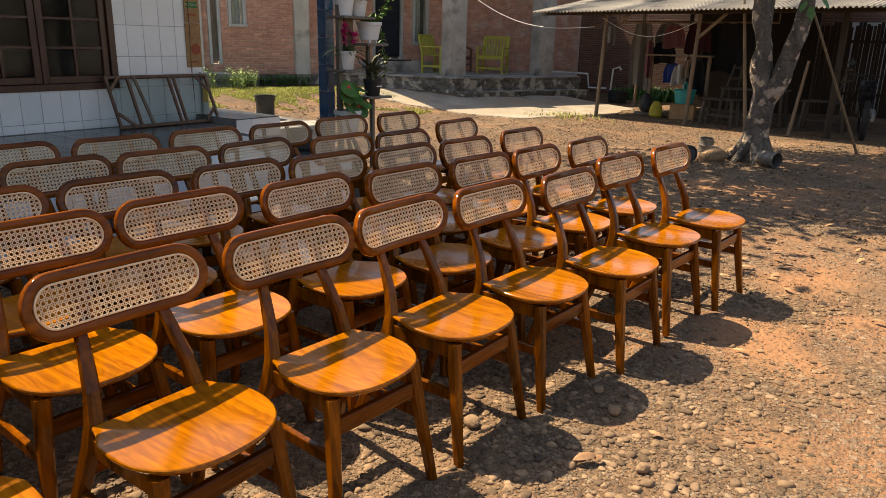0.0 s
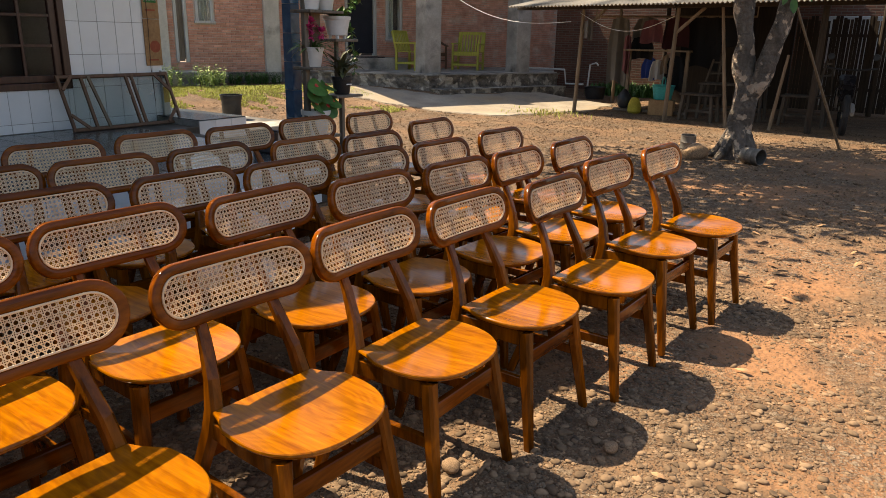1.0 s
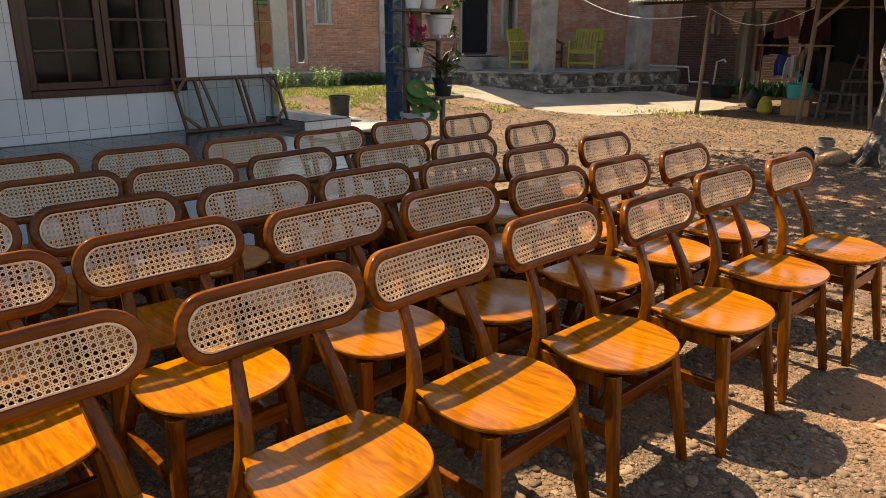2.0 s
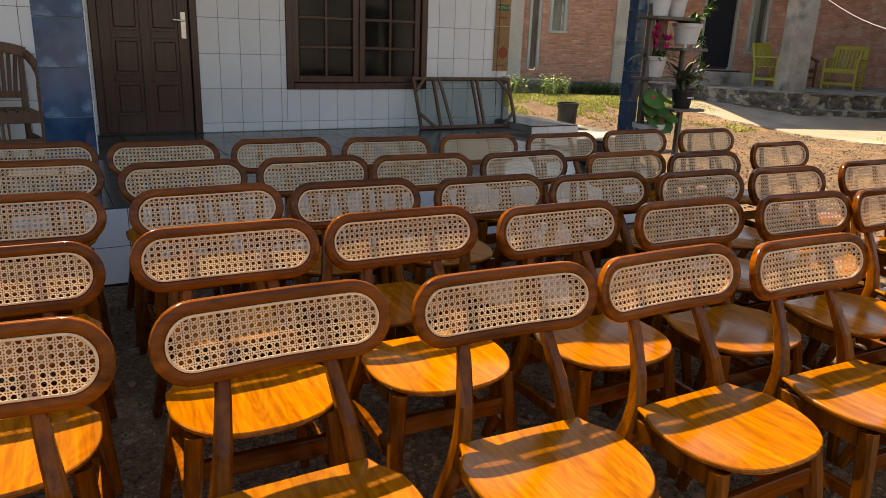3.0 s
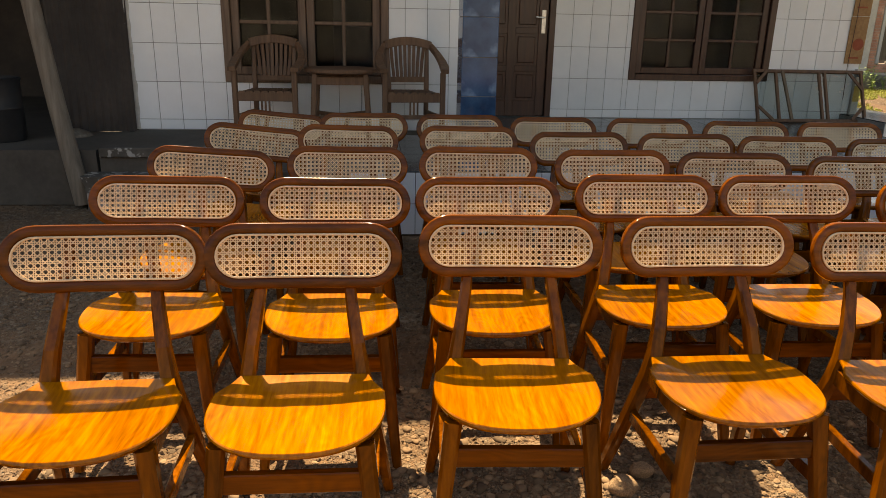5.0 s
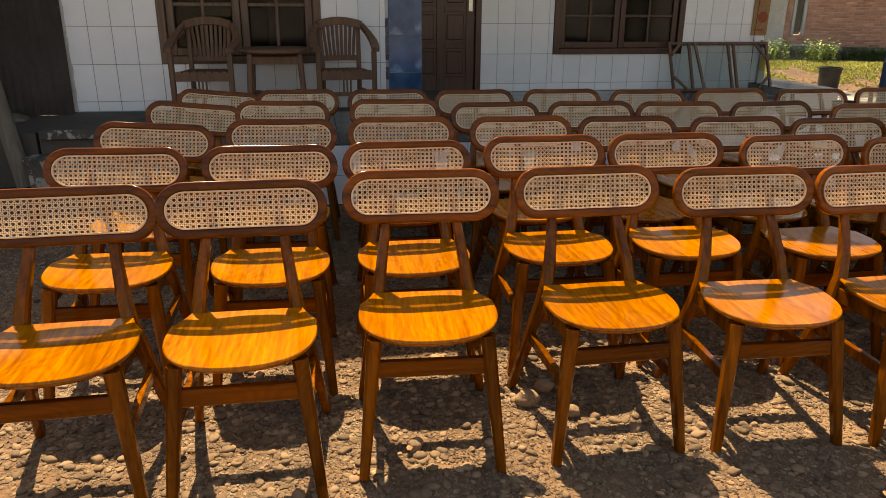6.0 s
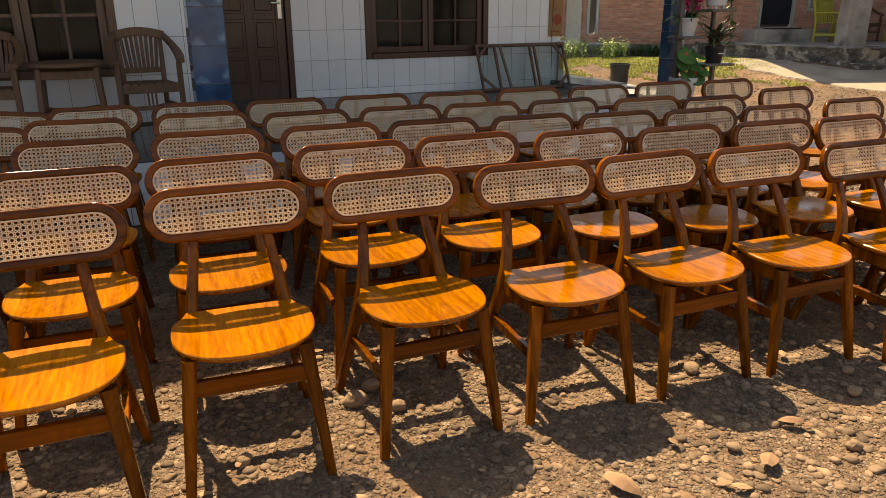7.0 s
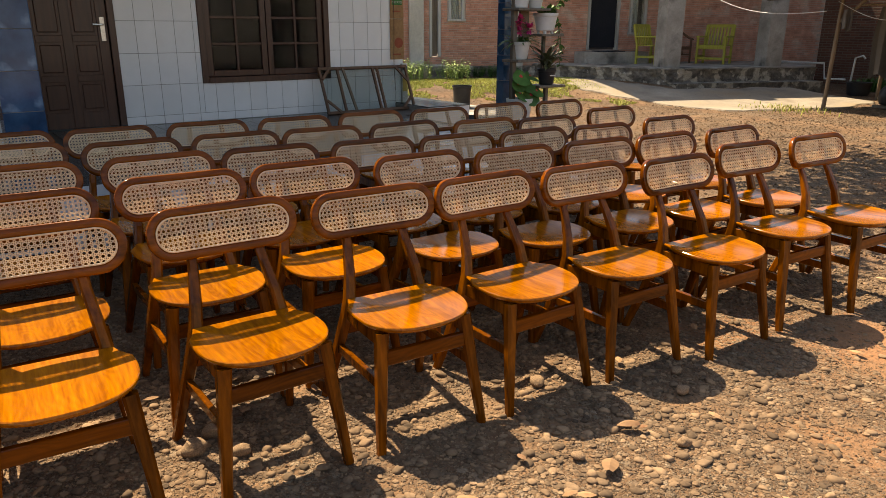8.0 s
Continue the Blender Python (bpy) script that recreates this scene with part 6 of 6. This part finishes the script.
part("body", lathe([(0.15, 0), (0.16, 0.01), (0.20, 0.24), (0.215, 0.25), (0.205, 0.26), (0.185, 0.23), (0.15, 0.03), (0, 0.03)], 18), M_TEAL, tc, smooth=True)
part("handle", tube([(0.0, -0.205, 0.25), (0, -0.20, 0.34), (0, -0.06, 0.40), (0, 0.06, 0.40), (0, 0.20, 0.34), (0, 0.205, 0.25)], 0.012, 8), M_TEAL, tc, smooth=True)
single("carton", box((-0.22, -0.16, 0), (0.22, 0.16, 0.275), 0.006), M_CARD, "plain brown carton under the basket", "carton", at=pose(-2.85, 14.75, 0.0, 0, 0, 10))
single("yellow_sack", lathe([(0.10, 0), (0.13, 0.04), (0.12, 0.16), (0.08, 0.26), (0.04, 0.29), (0, 0.30)], 11), M_SACK, "slumped yellow sack by the rack", "sack", smooth=True, at=pose(-3.35, 14.7, 0))
single("dark_bag", lathe([(0.03, 0), (0.10, 0.02), (0.14, 0.12), (0.12, 0.24), (0.06, 0.32), (0.02, 0.36), (0, 0.36)], 11), M_BLACKPOT, "bulging black bag on the rack's foot board", "bag", smooth=True, at=pose(-3.60, 14.80, 0.07))


# Weathered timber again, darkened to carry the shed's shade.
M_SHEDWOOD = wood("workshop timber darkened for shade", (0.040, 0.030, 0.022), (0.095, 0.072, 0.052), 2, 0.75, 0.0, 0.2)


def build_bench(at, long, deep, high, label):
    b = thing("work_bench", at, label, "bench", "benches in the shed")
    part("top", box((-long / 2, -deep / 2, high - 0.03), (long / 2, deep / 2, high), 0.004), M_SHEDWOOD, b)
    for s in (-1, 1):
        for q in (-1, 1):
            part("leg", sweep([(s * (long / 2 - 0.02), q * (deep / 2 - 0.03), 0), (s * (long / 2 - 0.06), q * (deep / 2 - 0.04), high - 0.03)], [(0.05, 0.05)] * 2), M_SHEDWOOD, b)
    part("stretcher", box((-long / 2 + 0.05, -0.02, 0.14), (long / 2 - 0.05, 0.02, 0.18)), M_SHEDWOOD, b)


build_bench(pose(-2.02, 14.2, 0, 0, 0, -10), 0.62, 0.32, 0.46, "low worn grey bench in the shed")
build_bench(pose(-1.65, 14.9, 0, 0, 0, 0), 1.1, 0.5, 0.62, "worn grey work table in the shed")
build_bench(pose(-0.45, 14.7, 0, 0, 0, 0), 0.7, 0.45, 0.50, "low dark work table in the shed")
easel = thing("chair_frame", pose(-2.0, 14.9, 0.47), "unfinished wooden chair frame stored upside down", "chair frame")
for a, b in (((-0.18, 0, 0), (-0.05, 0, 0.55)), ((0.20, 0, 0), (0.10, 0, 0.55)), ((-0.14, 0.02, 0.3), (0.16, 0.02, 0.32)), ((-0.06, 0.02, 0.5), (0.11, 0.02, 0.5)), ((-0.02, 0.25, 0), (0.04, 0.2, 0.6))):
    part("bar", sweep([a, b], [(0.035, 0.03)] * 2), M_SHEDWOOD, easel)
copy_thing(easel, pose(-0.2, 14.8, 0.51, 0, 0, 60))


def build_motorbike():
    m = thing("motorbike", pose(0.08, 15.0, 0, 0, 0, -82), "dark parked motorbike seen from behind in the shed", "motorbike")
    tyre = mat("black rubber", (0.01, 0.01, 0.011), (0.022, 0.022, 0.024), (20, 20, 20), 0.7)
    for x in (-0.02, 1.22):
        ring = [(x + 0.27 * math.cos(a), 0, 0.29 + 0.27 * math.sin(a)) for a in (2 * math.pi * i / 28 for i in range(29))]
        w = part("wheel", tube([(x, -0.05, 0.29), (x, 0.05, 0.29)], 0.05, 12), M_CHROME, m)
        part("tyre", add_tube(bmesh.new(), ring, 0.045, 8, False), tyre, w, smooth=True)
        for k in range(8):
            a = math.pi * k / 8
            part("spoke", tube([(x - 0.24 * math.cos(a), 0, 0.29 - 0.24 * math.sin(a)), (x + 0.24 * math.cos(a), 0, 0.29 + 0.24 * math.sin(a))], 0.005, 5), M_CHROME, w)
    paint = mat("dark motorbike paint", (0.012, 0.012, 0.016), (0.03, 0.03, 0.036), (8, 8, 8), 0.2, bump=0)
    part("body", sweep([(-0.25, 0, 0.72), (0.10, 0, 0.68), (0.45, 0, 0.60), (0.75, 0, 0.55), (1.0, 0, 0.80)], [(0.16, 0.10), (0.22, 0.18), (0.24, 0.22), (0.20, 0.22), (0.16, 0.20)]), paint, m, smooth=True)
    part("saddle", sweep([(-0.28, 0, 0.80), (0.1, 0, 0.78), (0.45, 0, 0.74)], [(0.18, 0.07), (0.25, 0.09), (0.22, 0.08)]), M_BLACKPOT, m, smooth=True)
    part("mudguard", sweep([(-0.36, 0, 0.42), (-0.30, 0, 0.58), (-0.10, 0, 0.64)], [(0.12, 0.02)] * 3), paint, m)
    plate = part("number_plate", box((-0.385, -0.13, 0.50), (-0.375, 0.13, 0.62)), M_BLACKPOT, m)
    part("plate_bar", box((-0.388, -0.10, 0.545), (-0.3852, 0.10, 0.585)), M_PIPE, plate)
    part("tail_light", box((-0.36, -0.06, 0.66), (-0.30, 0.06, 0.73), 0.01), M_REDLEAF, m)
    part("handlebar", tube([(0.98, -0.34, 0.98), (1.05, -0.1, 0.95), (1.05, 0.1, 0.95), (0.98, 0.34, 0.98)], 0.014, 8), M_BLACKPOT, m)
    for s in (-1, 1):
        part("mirror", lathe([(0.0, 0), (0.05, 0.004), (0.045, 0.015), (0, 0.02)], 14), M_BLACKPOT, m).matrix_local = pose(0.97, s * 0.30, 1.14, 0, 80, 0)
        part("shock", tube([(-0.05, s * 0.10, 0.30), (0.02, s * 0.10, 0.62)], 0.022, 8), M_CHROME, m)
    part("exhaust", tube([(0.5, 0.13, 0.25), (-0.1, 0.15, 0.28), (-0.35, 0.15, 0.33)], [0.03, 0.05, 0.045], 10), M_CHROME, m, smooth=True)


build_motorbike()

# lines overhead
def line(name, a, b, sag, label, r=0.006):
    va, vb = Vector(a), Vector(b)
    pts = [va.lerp(vb, i / 16) - Vector((0, 0, sag * math.sin(math.pi * i / 16))) for i in range(17)]
    single(name, tube(pts, r, 6), M_PIPE, label, "cable", smooth=True)


line("overhead_cable", (-7.7, 14.0, 2.5), (-4.3, 13.7, 1.62), 0.35, "slack white overhead cable to the shed", 0.006)
line("washing_line", (-4.25, 13.95, 1.78), (-2.45, 13.72, 1.72), 0.28, "white washing line between shed posts", 0.005)


# ---- tree, litter and stones ----
def leaf_crown(name, parent, centres, count, seed, colour, size=0.11):
    """Leaves in loose clumps round several limb ends."""
    r = random.Random(seed)
    verts, faces = [], []
    for k in range(count):
        c, spread = centres[r.randrange(len(centres))]
        d = Vector((r.gauss(0, 1), r.gauss(0, 1), r.gauss(0, 0.6))) * spread * 0.5
        p = Vector(c) + d
        a = Vector((r.uniform(-1, 1), r.uniform(-1, 1), r.uniform(-0.7, 0.2))).normalized()
        s = a.cross(Vector((r.uniform(-1, 1), r.uniform(-1, 1), 1))).normalized()
        l, w = size * r.uniform(0.7, 1.4), size * 0.28
        i = len(verts)
        verts += [tuple(p), tuple(p + a * l * 0.5 + s * w), tuple(p + a * l), tuple(p + a * l * 0.5 - s * w)]
        faces.append((i, i + 1, i + 2, i + 3))
    me = bpy.data.meshes.new(name)
    me.from_pydata(verts, [], faces)
    me.materials.append(colour)
    return part(name, me, None, parent)


def finish_tree():
    tree = bpy.data.objects["tree"]
    for k in range(7):
        a = 0.5 + k * 0.92
        part("root", tube([(0.05 * math.cos(a), 0.05 * math.sin(a), 0.30), (0.20 * math.cos(a), 0.20 * math.sin(a), 0.07), (0.36 * math.cos(a), 0.36 * math.sin(a), -0.05)], [0.10, 0.06, 0.03], 8), M_BARK, tree, smooth=True)
    centres = []
    rt = random.Random(21)
    # Limbs out of view, spread so that leaf shade dapples the yard.
    ends = [((0.2, 0, 3.1), b) for b in ((-1.6, -1.2, 3.9), (-3.0, -2.6, 3.6), (-1.6, -2.6, 4.2), (-3.2, -0.8, 3.9), (-2.4, 0.6, 4.2), (-2.4, -3.9, 3.7), (-4.0, -1.8, 3.7), (-1.0, 0.9, 4.6))] + [((0.8, 0.1, 3.1), (1.2, -1.0, 4.5)), ((0.8, 0.1, 3.1), (0.4, 1.2, 4.7))]
    for a, b in ends:
        va, vb = Vector(a), Vector(b)
        part("limb", tube([va, va.lerp(vb, 0.5) + Vector((0, 0, 0.25)), vb], [0.08, 0.05, 0.02], 8), M_BARK, tree, smooth=True)
        for q in range(3):
            centres.append((va.lerp(vb, 0.6 + 0.25 * q) + Vector((0.5 + rt.gauss(0, 0.3), rt.gauss(0, 0.3), rt.gauss(0, 0.2))), rt.uniform(0.7, 1.2)))
    leaf_crown("crown", tree, centres, 11000, 4, M_LEAF, 0.16)
    bm = bmesh.new()
    for p, d, l in (((0.42, -0.16, 1.78), (0.2, -0.3, -1), 0.16), ((0.36, -0.16, 1.84), (-0.2, -0.3, -0.6), 0.14), ((0.5, -0.16, 1.9), (0.4, -0.2, -0.4), 0.2)):
        add_blade(bm, p, d, l, 0.09, 0.4)
    part("low_leaves", bm, M_LEAF, tree)


finish_tree()
M_CAN = mat("dull tin can", (0.10, 0.088, 0.075), (0.22, 0.195, 0.17), (14, 14, 14), 0.5, 0.7, 0.2, 60, metal=0.5, fine=0.25)
can = lathe([(0.085, 0), (0.088, 0.005), (0.088, 0.075), (0.091, 0.08), (0.088, 0.085), (0.088, 0.15), (0.091, 0.155), (0.088, 0.16), (0.088, 0.23), (0.092, 0.235), (0.085, 0.235), (0.082, 0.03), (0, 0.03)], 22)
me_can = mesh_of("paint_can", can, M_CAN, True)
for m_, lab in ((pose(-1.04, 10.22, 0.0, 4, 3, 0), "dented upright tin can near the tree"), (pose(-0.34, 10.05, 0.088, 90, 0, 62), "dull tin can lying by the tree roots")):
    o = tagged(new("paint_can", me_can), lab, "can", "cans by the tree")
    o.matrix_world = m_
single("black_pot", pot_bm(0.10, 0.17), M_BLACKPOT, "small black pot lying near the tree", "pot", smooth=True, at=pose(-1.12, 9.72, 0.08, 80, 0, 30))


def stone_mesh(name, seed, sub=2, flat=0.65):
    bm = bmesh.new()
    bmesh.ops.create_icosphere(bm, subdivisions=sub, radius=1.0)
    o = Vector((seed * 3.7, seed * 1.3, 0))
    for v in bm.verts:
        k = 1 + 0.35 * noise.noise(v.co * 0.9 + o) + 0.12 * noise.noise(v.co * 2.4 + o)
        v.co = Vector((v.co.x * k, v.co.y * k * 0.8, v.co.z * k * flat))
    return mesh_of(name, bm, M_STONE, True)


stones = [stone_mesh("stone", k, 3) for k in range(6)]
rs = random.Random(14)
for x, y, r, lab in ((-0.90, 10.02, 0.17, "pale rock by the tree"), (-0.72, 10.45, 0.13, "grey rock by the tree"), (0.043, 1.747, 0.046, ""), (-0.03, 1.83, 0.036, ""), (0.135, 1.87, 0.034, ""), (0.345, 2.99, 0.032, ""),
                     (0.24, 1.33, 0.030, ""), (0.62, 1.62, 0.024, ""), (0.72, 3.40, 0.028, ""), (0.60, 3.52, 0.024, ""), (0.80, 2.75, 0.024, ""), (0.95, 3.1, 0.026, ""), (0.16, 0.62, 0.026, ""), (0.42, 0.98, 0.024, "")):
    o = tagged(new("stone", stones[rs.randrange(6)]), lab or "rounded grey-brown river stone among the gravel", "stone", "loose stones in the yard")
    o.matrix_world = pose(x, y, r * 0.35, 0, 0, rs.uniform(0, 360)) @ Matrix.Diagonal((r, r, r, 1))


def gravel():
    """Pebbles pressed into the yard, dense before and between the chairs."""
    rng = np.random.default_rng(3)
    fams = []
    for sub in (0, 1):
        bm = bmesh.new()
        bmesh.ops.create_icosphere(bm, subdivisions=sub + 1, radius=1.0)
        bm.verts.ensure_lookup_table()
        bv = np.array([v.co[:] for v in bm.verts])
        bf = np.array([[v.index for v in f.verts] for f in bm.faces])
        bm.free()
        shapes = []
        for k in range(12):
            off = rng.uniform(-9, 9, 3)
            f = np.array([1 + 0.5 * noise.noise(Vector(p * 1.1 + off)) for p in bv])
            shapes.append(bv * f[:, None])
        fams.append((shapes, bf))
    n = 76000
    near = rng.random(n) < 0.74
    x = np.where(near, rng.uniform(-0.6, 1.75, n), rng.uniform(-2.5, 2.6, n))
    y = np.where(near, rng.uniform(-0.6, 5.6, n), rng.uniform(-1.0, 11.5, n))
    keep = np.array([noise.noise((a * 1.1, b * 1.1, 4.0)) + 0.45 * noise.noise((a * 3.3, b * 3.3, 9.0)) > -0.42 + 0.5 * rng.random() - 0.25 and rng.random() > 0.9 * bareness(a, b) for a, b in zip(x, y)])
    x, y = x[keep], y[keep]
    n = len(x)
    r = np.clip(np.exp(rng.normal(math.log(0.0056), 0.58, n)), 0.0034, 0.021)
    vs, fs, sm, base = [], [], [], 0
    ov = np.array(((1, 0, 0), (-0.5, 0.8, -0.2), (-0.6, -0.8, 0), (0.1, 0.2, 0.8), (0.2, -0.4, 0.65), (0, 0, -0.5)))
    of = np.array(((0, 1, 3), (1, 2, 3), (2, 4, 3), (2, 0, 4), (0, 3, 4), (1, 0, 5), (2, 1, 5), (0, 2, 5)))
    for count, x0, x1, y0, y1, size, most in ((58000, -0.1, 1.9, 0.9, 5.6, 0.0034, 0.009), (32000, -2.6, 0.0, -1.2, 5.8, 0.0062, 0.016), (16000, -4.0, 2.6, 5.0, 14.0, 0.011, 0.03), (15000, -9.0, -2.5, 5.8, 16.5, 0.011, 0.026), (10000, -0.5, 2.2, 4.6, 9.0, 0.007, 0.02)):
        gx, gy = rng.uniform(x0, x1, count), rng.uniform(y0, y1, count)
        open_ground = np.array([rng.random() > 0.75 * bareness(a, b) for a, b in zip(gx, gy)])
        gx, gy = gx[open_ground], gy[open_ground]
        count = len(gx)
        gr = np.clip(np.exp(rng.normal(math.log(size), 0.4, count)), size * 0.5, most)
        ca, sa = np.cos(gx * 9000), np.sin(gx * 9000)
        gz = np.array([ground_height(a, b) for a, b in zip(gx, gy)]) + gr * rng.uniform(-0.1, 0.35, count)
        wob = ov[None] * rng.uniform(0.65, 1.25, (count, 6, 3)) * gr[:, None, None]
        px = wob[:, :, 0] * ca[:, None] - wob[:, :, 1] * sa[:, None] + gx[:, None]
        py = wob[:, :, 0] * sa[:, None] + wob[:, :, 1] * ca[:, None] + gy[:, None]
        pz = wob[:, :, 2] * 0.8 + gz[:, None]
        vs.append(np.stack((px, py, pz), 2).reshape(-1, 3))
        fs.append((of[None] + base + np.arange(count)[:, None, None] * 6).reshape(-1, 3))
        sm.append(np.zeros(count * 8, bool))
        base += count * 6
    for i in range(n):
        a = rng.uniform(0, 6.283)
        c, s = math.cos(a), math.sin(a)
        shapes, bf = fams[1 if r[i] > 0.012 else 0]
        v = shapes[i % 12] * (r[i] * rng.uniform(0.9, 1.3), r[i] * rng.uniform(0.7, 1.0), r[i] * rng.uniform(0.36, 0.66))
        z = ground_height(x[i], y[i]) + r[i] * rng.uniform(-0.16, 0.26)
        vs.append(np.stack((v[:, 0] * c - v[:, 1] * s + x[i], v[:, 0] * s + v[:, 1] * c + y[i], v[:, 2] + z), 1))
        fs.append(bf + base)
        sm.append(np.full(len(bf), r[i] > 0.014))
        base += len(v)
    allv, allf = np.concatenate(vs), np.concatenate(fs)
    me = bpy.data.meshes.new("gravel")
    me.from_pydata(allv, [], allf)
    me.polygons.foreach_set("use_smooth", np.concatenate(sm))
    me.materials.append(M_STONE)
    tagged(new("gravel", me), "loose grey-brown river gravel over the yard", "gravel", kind="stuff")


gravel()
M_DRYLEAF = mat("dry fallen leaf", (0.18, 0.085, 0.04), (0.38, 0.225, 0.115), (8, 8, 8), 0.8, bump=0.1, island=0.4)


def litter():
    r = random.Random(9)
    bm = bmesh.new()
    for k in range(420):
        if k < 60:
            x, y, l = r.uniform(-0.6, 1.6), r.uniform(0.2, 5.5), r.uniform(0.03, 0.07)
        else:
            x, y, l = r.uniform(-2.2, 2.6), r.uniform(5.2, 11.8), r.uniform(0.04, 0.09)
        a = r.uniform(0, 6.28)
        add_blade(bm, (x, y, ground_height(x, y) + 0.022), (math.cos(a), math.sin(a), r.uniform(-0.05, 0.3)), l, l * 0.5, r.uniform(0.1, 0.8), 3, -0.3)
    tagged(new("fallen_leaves", mesh_of("fallen_leaves", bm, M_DRYLEAF)), "dry brown fallen leaves scattered over the yard", "leaves", kind="stuff")
    for x, y, l, a in ((0.763, 2.289, 0.12, 0.4), (0.93, 2.75, 0.10, 2.2), (0.80, 3.05, 0.08, 4.0)):
        bm = bmesh.new()
        add_blade(bm, (x, y, 0.025), (math.cos(a), math.sin(a), 0.15), l, l * 0.55, 0.5, 5, -0.35)
        single("fallen_leaf", bm, M_DRYLEAF, "large curled dry leaf on the gravel", "leaf", group="large fallen leaves")


litter()
